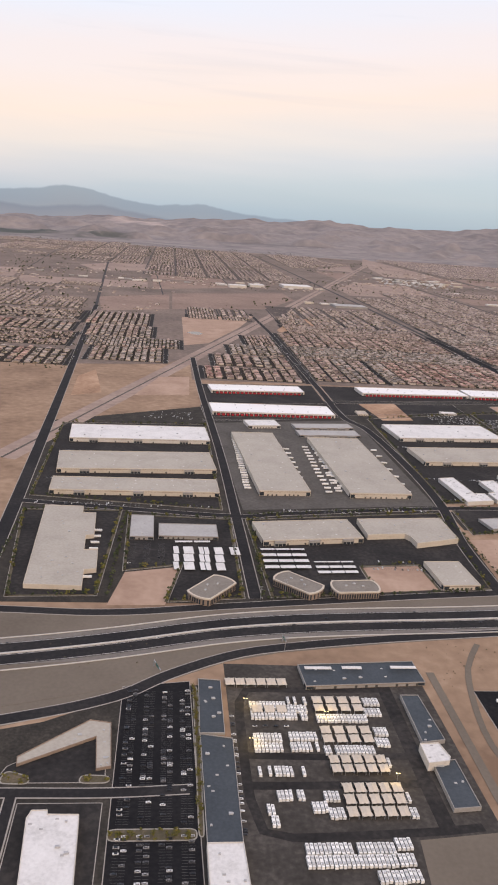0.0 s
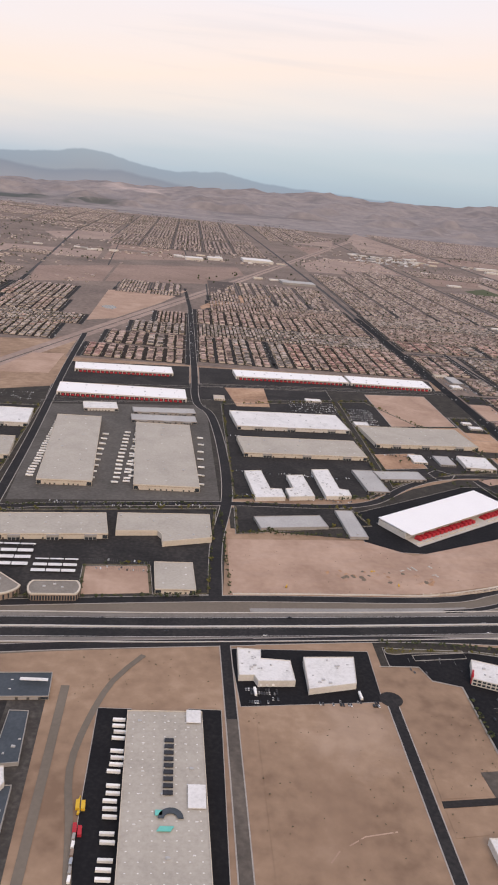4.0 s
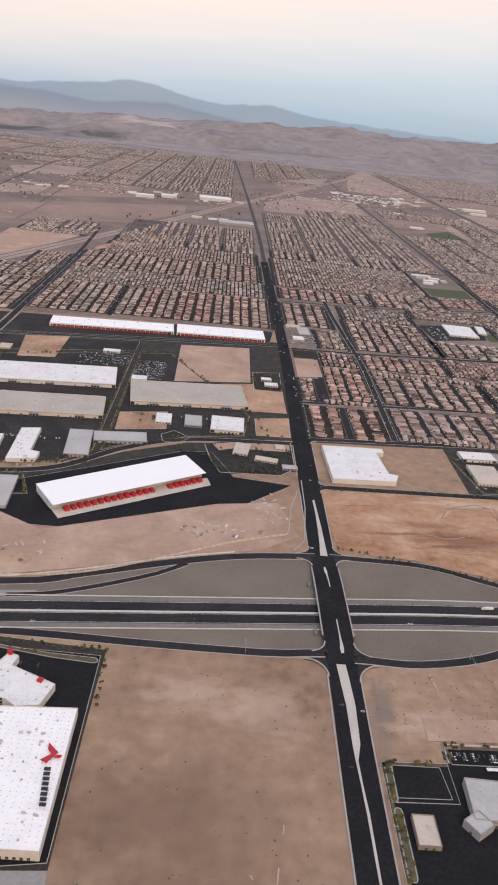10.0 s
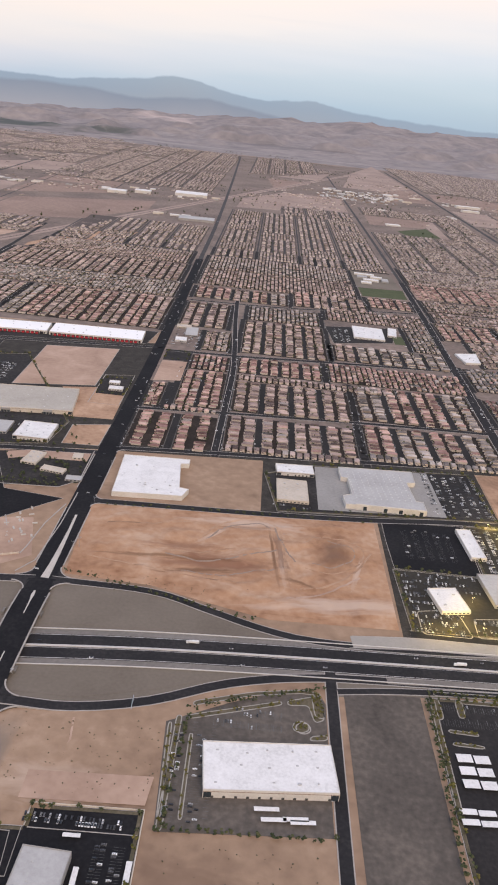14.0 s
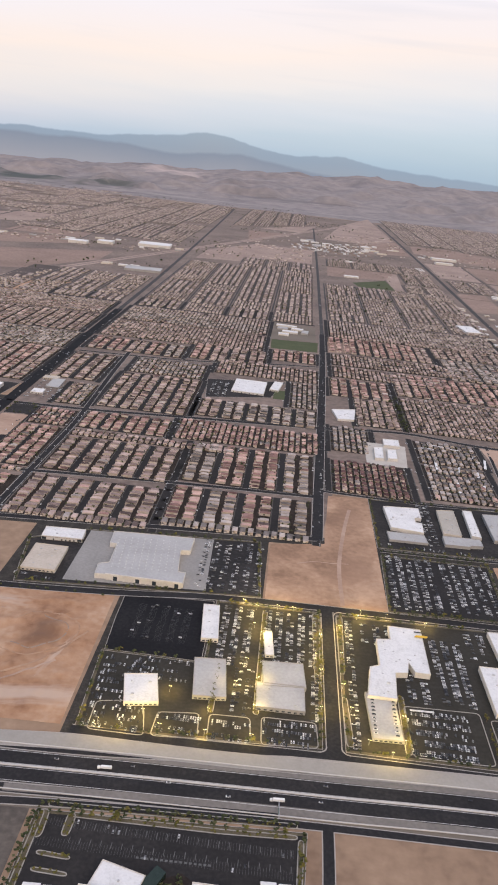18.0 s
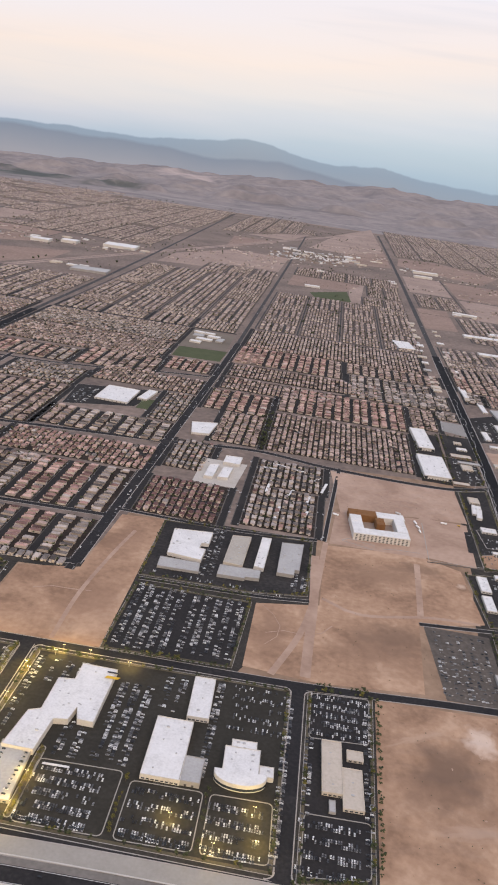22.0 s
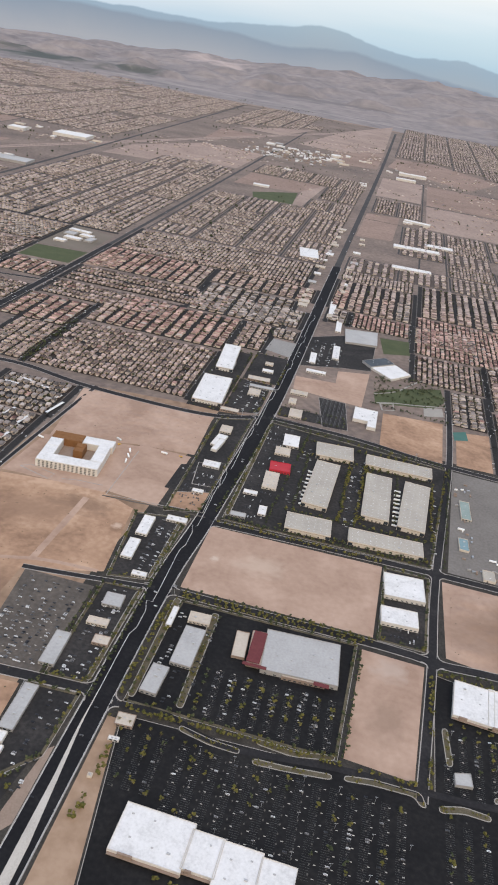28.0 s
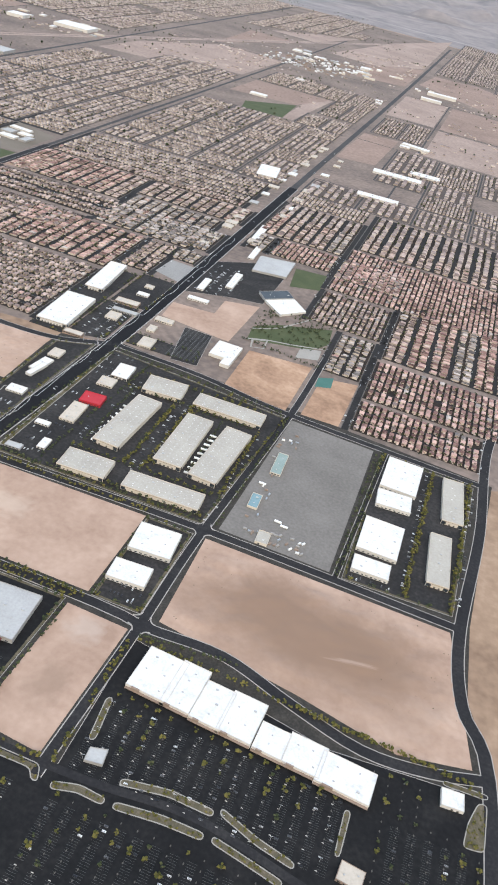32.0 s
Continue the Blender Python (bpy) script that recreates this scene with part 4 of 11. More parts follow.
road("street_yard_worn", [(140.8, 110), (140.5, 158), (140.2, 185), (140, 201)], 3.4, "yard_grey", label="worn grey-brown street along a bare field")
road("frontage_road_south", [(459, 268.5), (478, 271.5), (500, 273.6), (528, 275.6), (552, 277), (580, 278.2), (627, 279.6), (700, 282), (800, 285)], 2.6)
road("street_campus", [(575.2, 277), (575.2, 262), (574.6, 235), (574, 180)], 3.2)
road("street_depot", [(-70, 160.5), (-36, 160.6), (-10, 160.4), (10, 161.5)], 3.0)
road("street_depot_west", [(-33, 161), (-33, 110)], 2.4)
road("street_warehouse", [(457, 278), (457, 234), (457, 150)], 3.6)
road("track_yard", [(100.4, 139.4), (98.2, 158.6), (95.5, 178.3), (97.7, 197.3), (103.1, 217.0), (112.0, 231.8)], 2.0, "gravel", False, label="pale gravel service track curving to the freeway")
road("track_depot", [(89, 214), (89, 120)], 2.6, "gravel", False, label="pale gravel service track beside the depot")
ribbon("rail_corridor", [(-89, 421), (18, 739), (240, 1400), (689, 2765)], 17.0, 0.04, "far_pale", "bare sandy rail corridor cutting across the plain", "rail corridor")
ribbon("rail_track", [(-89, 421), (18, 739), (240, 1400), (689, 2765)], 1.6, 0.07, "yard_grey", "grey ballast rail track", "rail track")
ends = [(192, 213.5, 3.8)]
for x, y, r in ends:
    pts = [(x + r * math.cos(a * math.pi / 12), y + r * math.sin(a * math.pi / 12)) for a in range(24)]
    sheet("turning_circle", pts, Z_ROAD + 0.04, "asphalt", "round asphalt turning circle", "road")

# lane lines and pale medians
zigzag, side_ = [], 1
for k in range(8):
    y0 = 405 + 62 * k
    xm = 799.0 + (y0 - 400) * 0.042 if y0 < 730 else 813.0
    zigzag += [(xm - 0.9, y0), (xm - 0.7, y0 + 40), (xm + 0.8, y0 + 45), (xm + 0.8, y0 + 56), (xm - 0.9, y0 + 61.9)]
strips("lane_lines", [(ROAD_C[:6], 0.12, Z_LINE, s) for s in (-4.6, 4.6)] + [(zigzag, 0.22, Z_LINE, 0)], "paint", "white lane lines on the arterial", "road marking")
sheet("median", [(798.3, 320), (801.8, 320), (801.6, 351), (800.0, 376), (798.6, 396), (798.2, 415), (797.8, 396), (798.4, 376), (798.3, 351)], Z_LINE + 0.03, "concrete", "pale wedge-shaped concrete median", "median")


def wedge(rows):
    """A raised median on the crossing road: (y, left x, right x)."""
    v, f = [], []
    for y, a, b in rows:
        z = deck((0, y)) + 0.07
        v += [(a, y, z), (b, y, z), (a, y, z - 0.06), (b, y, z - 0.06)]
    for k in range(len(rows) - 1):
        p, q = 4 * k, 4 * k + 4
        f += [(p, p + 1, q + 1, q), (p, q, q + 2, p + 2), (p + 1, p + 3, q + 3, q + 1)]
    return tagged(new("median", mesh("median", v, f, ["concrete"])), "pale concrete median down the arterial", "median", kind="structure")


wedge([(150, 346.1, 346.7), (185.4, 346.1, 346.9), (195.5, 345.9, 346.5), (203.7, 345.6, 346.4), (210, 345.5, 347.9), (226, 345.7, 348.7), (236, 345.2, 348.4), (245, 344.6, 347.8)])
wedge([(250.5, 346.9, 347.9), (253, 346.7, 348.1), (256, 347.0, 347.8), (262, 347.1, 347.5), (293, 346.9, 347.3), (299, 346.6, 347.2), (302, 346.1, 347.3), (305.3, 346.3, 347.0)])
wedge([(315.2, 345.9, 349.1), (325, 346.6, 349.0), (338.2, 347.0, 348.8), (352, 347.2, 348.4), (366, 347.0, 348.0)])

# ---------------------------------------------------------------- lots
lots_made = []


kerb_loops, verge_lines = [], []
GREEN = ("industrial_yard", "dealer_lots", "office_lot", "office_yard", "store_lot", "warehouse_lot", "flex_lot", "campus_car_park", "roadside_lot",
         "church_lot", "clinic_lot", "pavilion_lot", "warehouse_car_park", "car_park")


def lot(mat, name, pts, label):
    """One plot of ground; paved plots get a pale kerb all round and most a planted verge inside it."""
    lots_made.append(name)
    if mat in ("lot", "black", "street", "dealer_lot", "mall_lot"):
        loop = pts + [pts[0]]
        kerb_loops.append(loop)
        if name in GREEN:
            verge_lines.append(loop)
    return sheet(name, pts, Z_LOT + 0.0003 * len(lots_made), mat, label, "lot")


lot("dealer_lot", "dealer_lots", [(488, 349), (528, 349), (528, 395), (574, 396), (574, 311), (490, 305)], "car park of the dealers")
lot("dealer_lot", "dealer_lots", [(581, 396), (685, 400), (686, 313), (582, 311)], "car park of the dealers")
lot("black", "dark_field", [(488, 373), (488, 391), (527, 394), (527, 350), (489, 350)], "fresh black asphalt field")
lot("dirt", "graded_dirt", [(352, 378), (484, 388), (485, 306), (435, 304), (410, 311), (389, 318), (354, 320)], "graded reddish dirt field")
lot("lot", "store_lot", [(431, 430), (456, 446), (544, 456), (547, 402), (438, 390)], "asphalt car park")
lot("street", "office_lot", [(606, 458), (662, 460), (660, 407), (605, 404)], "asphalt car park full of cars")
lot("street", "clinic_lot", [(692, 403), (718, 406), (717, 316), (693, 312)], "asphalt car park full of cars")
lot("sand", "bare_lot", [(580, 526), (604, 529), (605, 404), (549, 402), (549, 455), (577, 463)], "bare sandy lot")
lot("lot", "office_yard", [(604, 529), (688, 534), (688, 474), (660, 468), (605, 466)], "asphalt yard round the offices")
lot("yard_grey", "pavilion_lot", [(744, 467), (775, 467), (775, 414), (749, 413)], "asphalt car park with few cars")
lot("lot", "roadside_lot", [(772, 528), (799, 534), (795, 480), (777, 476)], "dark asphalt roadside car park")
lot("lot", "roadside_lot", [(777, 472), (795, 473), (793, 415), (777, 414)], "dark asphalt roadside car park")
lot("lot", "roadside_lot", [(772, 409), (793, 410), (792, 381), (776, 363)], "dark asphalt roadside car park")
lot("lot", "roadside_lot", [(784, 650), (805, 660), (802, 542), (784, 535)], "dark asphalt roadside car park")
lot("mall_lot", "store_lot", [(812, 473), (888, 474), (886, 412), (808, 412)], "dark asphalt car park")
lot("mall_lot", "mall_lot", [(810, 406), (886, 408.5), (915, 409), (930, 409.5), (942, 410.5), (957, 412.3), (971, 412.1), (985, 409.7), (998, 407.1), (1030, 401.5), (1060, 397.5), (1060, 290), (826, 300)], "wide dark asphalt car park")
lot("mall_lot", "mall_lot", [(920, 468), (1000, 455), (1042, 459), (1056, 462), (1060, 398.5), (1030, 402.5), (998, 408.1), (985, 410.7), (971, 413.1), (957, 413.3), (942, 411.5), (930, 410.5), (920, 410)], "wide dark asphalt car park")
lot("lot", "warehouse_lot", [(816, 662), (929, 652), (919, 542), (813, 540)], "asphalt yards round the warehouses")
lot("pale_sand", "bare_lot", [(810, 532), (895, 534), (894, 481), (809, 481)], "bare pale sandy lot")
lot("lot", "church_lot", [(896, 534), (918, 534), (917, 480), (896, 480)], "asphalt car park")
lot("pale_sand", "bare_lot", [(924, 534), (1036, 533), (1050, 470), (1023, 464), (983, 472), (925, 480)], "rough bare sandy lot")
lot("pale_sand", "bare_lot", [(890, 472), (916, 471), (913, 412), (888, 414)], "bare pale sandy lot")
lot("shoulder", "gravel_lot", [(932, 652), (981, 650), (980, 542), (927, 543)], "grey gravel storage lot")
lot("lot", "flex_lot", [(986, 649), (1038, 648), (1036, 543), (986, 541)], "asphalt yards round the buildings")
lot("pale_sand", "bare_lot", [(695, 648), (781, 649), (783, 597), (748, 593), (703, 579)], "rough pale sandy lot")
lot("sand", "bare_lot", [(695, 533), (748, 540), (770, 530), (775, 478), (742, 466), (740, 414), (696, 408), (664, 410), (664, 460), (694, 468)], "wide bare sandy lot")
lot("pale_sand", "building_site", [(700, 580), (752, 592), (752, 538), (697, 536)], "pale ground of a building site")
lot("pale_sand", "bare_lot", [(752, 594), (782, 594), (780, 537), (752, 540)], "bare sandy lot")
lot("sand", "bare_lot", [(719, 404), (771, 407), (775, 330), (718, 316)], "wide bare brown sandy lot")
lot("lot", "industrial_yard", [(-64, 346), (-18, 348), (-22, 262), (-55, 260)], "asphalt yard")
lot("lot", "industrial_yard", [(-15, 343), (33, 341), (33, 262), (4, 258), (10, 290), (-14, 283)], "asphalt yard")
lot("pale_sand", "bare_lot", [(-13, 282), (9, 288), (3, 256), (-18, 255)], "bare pale sandy lot")
lot("lot", "industrial_yard", [(40, 341), (140, 358), (135, 274), (113, 272), (111, 295), (84, 292), (85, 268), (43, 263)], "asphalt yard")
lot("worn_concrete", "truck_yard", [(33, 515), (138, 540), (142, 368), (40, 353)], "grey asphalt truck yard")
lot("lot", "industrial_yard", [(-66, 500), (28, 510), (30, 352), (-64, 364)], "asphalt yard")
lot("lot", "industrial_yard", [(149, 546), (236, 575), (236, 400), (222, 384), (149, 371)], "asphalt yard")
lot("lot", "industrial_yard", [(240, 576), (262, 582), (318, 470), (314, 438), (284, 430), (249, 410), (240, 402)], "asphalt yard")
lot("lot", "industrial_yard", [(149, 366), (209, 368), (216, 348), (148, 330)], "asphalt yard")
lot("black", "black_yard", [(206, 360), (243, 384), (282, 410), (297, 412), (309, 384), (338, 380), (316, 357), (245, 321), (209, 321)], "fresh black asphalt yard")
lot("pale_sand", "graded_sand", [(144, 324), (207, 331), (229, 318), (302, 354), (330, 360), (338, 330), (321, 316), (285, 306), (254, 293), (226, 284), (143, 275)], "wide graded sandy plot")
lot("lot", "row_yard", [(26, 640), (126, 655), (126, 590), (28, 570)], "asphalt yard")
lot("lot", "row_yard", [(26, 566), (128, 585), (128, 556), (28, 530)], "asphalt yard")
lot("lot", "row_yard", [(134, 655), (340, 672), (336, 636), (134, 600)], "asphalt yard")
lot("lot", "row_yard", [(132, 590), (236, 606), (236, 580), (134, 553)], "asphalt yard")
lot("pale_sand", "bare_lot", [(267.4, 606), (319, 614.8), (319, 533), (268.8, 521.3)], "bare sandy lot")
lot("sand", "bare_lot", [(300, 525), (340, 535), (341, 480), (315, 478)], "bare sandy lot")
lot("depot", "trailer_yard", [(22, 218), (84, 216), (86, 126), (22, 126)], "grey asphalt trailer yard")
lot("black", "staff_lot", [(-9, 205), (11, 208), (13, 120), (-9, 120)], "dark asphalt car park with rows of cars")
lot("black", "truck_court", [(127, 205), (137, 205), (136.8, 120), (127, 120)], "black asphalt strip behind a warehouse")
lot("pale_sand", "bare_lot", [(85.4, 269), (84.4, 291.4), (110.6, 294.4), (112.6, 273)], "bare brown sandy lot between offices")
lot("black", "truck_court", [(100, 204), (110, 204), (112, 120), (100, 120)], "black asphalt truck court")
lot("black", "yard", [(141, 238), (190, 240), (189, 212), (143, 207)], "dark asphalt yard")
lot("black", "factory_lot", [(196, 243), (266.6, 241), (266.4, 165), (246, 162), (224.3, 161.3), (222.1, 164), (222.8, 183.6), (219, 183.6), (218.7, 221.7), (209, 224.6), (206.4, 232.2), (196, 231.8)], "fresh black asphalt car park")
lot("apron", "loading_court", [(245, 161.6), (267, 163), (268.5, 140), (243.5, 140)], "pale concrete loading court")
lot("yard_grey", "warehouse_car_park", [(404.4, 247), (423, 257.6), (438, 265), (452, 267.4), (454.6, 262), (454.4, 211), (406.4, 207.4)], "grey asphalt car park round the warehouse")
lot("black", "car_park", [(373, 212), (403, 213.2), (403, 160), (353, 160), (353, 204), (373, 205)], "black asphalt car park")
lot("street", "campus_car_park", [(489, 270), (569, 275), (566, 190), (490, 190)], "asphalt car park")
lot("yard_grey", "gravel_field", [(461, 268), (487, 270), (488, 180), (462, 180)], "grey-brown gravel field")
lot("gravel", "verge", [(-60, 214), (-20, 219), (30, 229), (0, 214), (-15, 203), (-45, 194)], "grey gravel verge inside the ramp")
lot("gravel", "verge", [(268, 285), (292, 297), (316, 306), (340, 310), (339, 284), (268, 276)], "grey gravel verge inside the ramp")
lot("gravel", "verge", [(353, 310), (389, 310), (412, 301), (433, 293), (353, 288)], "grey gravel verge inside the ramp")
lot("gravel", "verge", [(353, 262), (353, 253), (375, 253), (398, 260), (420, 269), (420, 270)], "grey gravel verge inside the ramp")
lot("grass", "lawn", [(526, 936), (577, 942), (576, 896), (527, 893)], "green park lawn")
lot("gravel", "park_court", [(521, 1036), (574, 1020), (575, 946), (524, 940)], "grey paved school ground")
lot("far_field", "bare_field", [(587.5, 955.7), (615.9, 960.8), (612.3, 910.1), (585.6, 900.5)], "bare sandy field beside the road")
lot("grass", "lawn", [(876.9, 750.1), (890.9, 765.3), (926.4, 784.5), (928.9, 759.6), (920.5, 743.9), (879.2, 730)], "green park lawn")
lot("grass", "lawn", [(874.2, 876.1), (899.6, 881.1), (901.5, 846.6), (879.5, 836.7)], "green school field")
lot("lot", "school_yard", [(479, 748), (547, 766), (536, 714), (484, 695)], "grey asphalt school yard")
ribbon("sand_track", [(689.8, 517.9), (691.1, 473.8), (690.6, 439.3), (690.2, 410.2)], 4.5, 0.073, "pale_sand", "wide pale track worn over bare sand", "wheel tracks")
ribbon("sand_track", [(695.0, 475.2), (714.3, 466.4), (747.5, 475.2), (772.4, 477.2)], 2.2, 0.074, "pale_sand", "pale track worn over bare sand", "wheel tracks")
ribbon("sand_track", [(745.8, 529.5), (744.5, 498.4), (743.3, 473.8)], 3.2, 0.075, "pale_sand", "pale track worn over bare sand", "wheel tracks")
ribbon("sand_track", [(592.0, 509.7), (587.8, 481.5), (583.9, 440.7), (584.3, 404.0)], 2.0, 0.076, "pale_sand", "pale track worn over bare sand", "wheel tracks")
lot("grass", "lawn", [(538, 736), (552, 740), (550, 712), (538, 712)], "green school lawn")
lot("sand", "bare_lot", [(885.6, 716), (927, 720.5), (926, 660), (886.1, 664)], "bare sandy lot")
lot("pale_sand", "bare_lot", [(820.8, 723.5), (819.0, 747.6), (848.5, 750.8), (847.6, 775.5), (871.6, 783.5), (870.3, 718.1), (861.1, 718.7)], "bare pale sandy lot")
lot("sand", "bare_lot", [(936, 711.9), (958.5, 717.6), (957.6, 662.3), (934.9, 661.6)], "bare sandy lot")
lot("court", "sport_court", [(933.8, 710.8), (942.7, 716.4), (943.9, 702.6), (934.4, 698.3)], "small green fenced court")
lot("lot", "striped_lot", [(840, 718.2), (859, 718), (864.6, 675), (848, 673)], "dark asphalt car park with long white stripes")
lot("lot", "school_lot", [(818, 840), (872, 884), (872, 790), (850, 784), (818, 770)], "dark asphalt school car park")
lot("desert", "road_verge", [(805.2, 300), (825, 301), (809.4, 404), (805.4, 404)], "dry brown verge between arterial and car park")
lot("wall_brown", "red_gravel", [(792.0, 384.4), (793.9, 386.1), (793.8, 356.3), (788.2, 348), (789.1, 361.4)], "dark red gravel strip beside the arterial")
lot("pale_sand", "basin", [(17.5, 1060.5), (122.1, 1120.4), (91.3, 994.8), (45.2, 854.7), (17.5, 830.4)], "pale bare flood basin")
lot("glass", "pond", [(22, 924), (27, 934), (36, 936), (41, 922), (37, 910), (29, 912)], "small dark pond in the basin")
lot("far_field", "bare_field", [(-110.6, 1252.1), (-0.6, 1344.5), (0.4, 1139.9), (-91.4, 1081.4)], "bare brown field")
lot("far_field", "bare_field", [(4.1, 1366.2), (214.1, 1495.5), (218.9, 1380.8), (149.3, 1214.3), (4.4, 1141.9)], "bare brown field")
lot("sand", "bare_field", [(138.1, 988.6), (178.1, 1108.8), (243.0, 1143.7), (230.9, 1046), (184.4, 1044), (140, 966)], "bare sandy field")
lot("pale_sand", "bare_lot", [(-6, 659.5), (20, 666.2), (18.4, 596.1), (-24, 587.2)], "bare pale sandy lot")
lot("sand", "bare_lot", [(-73, 647.7), (-61.1, 676.6), (-48.9, 591.2), (-70.5, 577.0)], "bare sandy lot")
lot("lot", "white_hall_lot", [(-31, 157), (-11, 157), (-11, 118), (-31, 118)], "dark asphalt lot round a white building")
lot("lot", "small_office_lot", [(-38, 164), (-11, 164), (-12, 184), (-17, 184), (-36, 170)], "worn asphalt lot beside a low building")
ribbon("yard_lane", [(72.2, 204.1), (41.6, 203.7), (28, 203.5), (25.4, 197.6), (24.9, 180.6), (25.0, 158.0), (27.2, 147.4), (34, 145.3), (70.6, 146.7), (81.1, 147.8)], 2.6, 0.078, "lot", "dark worn lane round the bus yard", "lane")
ribbon("yard_lane", [(71.2, 206), (71.4, 190), (71.6, 166.2), (72, 148)], 4.2, 0.08, "lot", "dark worn lane round the bus yard", "lane")
ribbon("yard_lane", [(24.6, 174), (50, 173.2), (71, 173.6)], 2.6, 0.081, "lot", "dark worn lane across the bus yard", "lane")
ribbon("yard_lane", [(24.6, 162.5), (44, 162.5), (71, 162.8)], 2.8, 0.082, "lot", "dark worn lane across the bus yard", "lane")

v_, f_ = [], []
for loop in kerb_loops:
    for a, b in zip(loop, loop[1:]):
        v, f = ribbon_data([a, b], 0.22, 0.085, 0.0, 0.05, False)
        f_ += [tuple(len(v_) + i for i in q) for q in f]
        v_ += v
tagged(new("lot_kerbs", mesh("lot_kerbs", v_, f_, ["kerb"])), "pale concrete kerbs round the paved plots", "kerb", kind="structure")
v_, f_ = [], []
for loop in verge_lines:
    cx, cy = sum(p[0] for p in loop[:-1]) / (len(loop) - 1), sum(p[1] for p in loop[:-1]) / (len(loop) - 1)
    for a, b in zip(loop, loop[1:]):
        turn = (b[0] - a[0]) * (cy - a[1]) - (b[1] - a[1]) * (cx - a[0])
        v, f = ribbon_data([a, b], 1.0, 0.08, 0.75 if turn > 0 else -0.75, 0.03, False)
        f_ += [tuple(len(v_) + i for i in q) for q in f]
        v_ += v
tagged(new("planted_verges", mesh("planted_verges", v_, f_, ["shrub"])), "brown-green planted verges along the plots", "verge", kind="structure")
lot("concrete", "plaza", [(607.8, 632), (638.1, 632), (635, 589), (607.6, 589)], "pale paved court round white halls")
lot("lot", "roadside_lot", [(818, 690), (862, 690), (862, 676), (818, 674)], "dark asphalt roadside car park")
lot("lot", "roadside_lot", [(783, 720), (806, 720), (806, 670), (783, 662)], "dark asphalt roadside car park")
lot("lot", "roadside_lot", [(760, 770), (782, 770), (782, 660), (760, 660)], "dark asphalt roadside car park")
lot("pale_sand", "bare_lot", [(353, 600), (371, 602), (371, 560), (353, 556)], "bare pale roadside lot")
lot("lot", "roadside_lot", [(353, 625), (371, 626), (371, 604), (353, 602)], "dark asphalt roadside car park")
lot("sand", "bare_lot", [(321, 466.4), (341.5, 472), (341, 441.8), (321.4, 440.4)], "bare sandy corner lot with a pale kerb")
lot("sand", "bare_lot", [(241.9, 457.5), (269.2, 464.6), (270.5, 438.1), (242.9, 431.4)], "bare sandy lot inside a curved lane")
lot("sand", "bare_lot", [(153.5, 593.4), (184.7, 600.1), (184.8, 547.6), (160.4, 543.5)], "bare sandy lot behind the warehouses")
lot("lot", "restaurant_lot", [(293, 421.3), (297, 424.5), (311.9, 430.6), (340.4, 434.5), (340.8, 399.5), (332.8, 390.5), (302, 388), (297, 402)], "dark asphalt lot round small restaurants")
lot("pale_sand", "bare_lot", [(315.7, 430), (339.6, 433.6), (339.4, 421), (317.5, 420.1)], "bare pale sandy lot beside a restaurant")
lot("pale_sand", "bare_lot", [(297, 423.4), (310.9, 428.9), (311.9, 421.1), (300.9, 415.4)], "bare pale sandy lot beside a restaurant")
lot("lot", "roadside_lot", [(784, 776), (811, 776), (810, 722), (784, 722)], "dark asphalt roadside car park")
lot("apron", "empty_pad", [(788, 787.5), (789.5, 815.5), (809.6, 814.5), (810, 780.5)], "pale grey empty paved lot")
lot("path", "court", [(914, 727), (928, 733), (927, 748), (913.5, 742)], "round paved court in the park")
for p_ in ([(877.5, 747.6), (892.6, 760.3), (907.4, 787.1), (922.3, 807.4), (952.5, 829.6)], [(879, 731), (892, 738), (906, 742), (929, 751)], [(882.6, 732), (891.7, 736.3), (892.7, 724.5), (884.8, 721.1), (882.6, 732)]):
    ribbon("park_path", p_, 1.3, 0.125, "path", "pale winding path through the park", "path")
for p_ in ([(321, 466.4), (341.5, 472), (341, 441.8), (321.4, 440.4), (321, 466.4)], [(267.4, 606), (319, 614.8), (319, 533), (268.8, 521.3), (267.4, 606)], [(321, 555.5), (340, 560), (340, 503), (321, 503), (321, 555.5)],
           [(340.6, 375.2), (336.1, 356.5), (334.1, 336.8), (333, 330.5)], [(343.1, 387.2), (342.8, 357.7), (340.4, 327), (335.1, 318)], [(241.9, 457.5), (269.2, 464.6), (270.5, 438.1), (242.9, 431.4)],
           [(293, 421.3), (297, 402), (302, 388), (332.8, 390.5), (340.8, 399.5), (340.4, 434.5)], [(268.4, 430.1), (275.4, 436.8), (284.5, 429), (278.6, 419.6), (270.2, 420.9), (268.4, 430.1)]):
    ribbon("plot_kerb", p_, 0.5, 0.13, "kerb", "pale concrete kerb round a plot", "kerb", deep=0.08, smooth=False)
lot("lot", "planted_car_park", [(778, 556.3), (779.2, 583.9), (786, 586), (787.4, 555.8)], "dark asphalt car park with pale stall lines")
lot("lot", "planted_car_park", [(790.2, 566.2), (787.6, 590), (801.8, 595.5), (804.4, 568)], "dark asphalt car park with pale stall lines")
lot("sand", "bare_lot", [(784.2, 540), (783.9, 554.5), (802.6, 562), (803, 541.4)], "bare sandy corner lot inside a pale kerb")
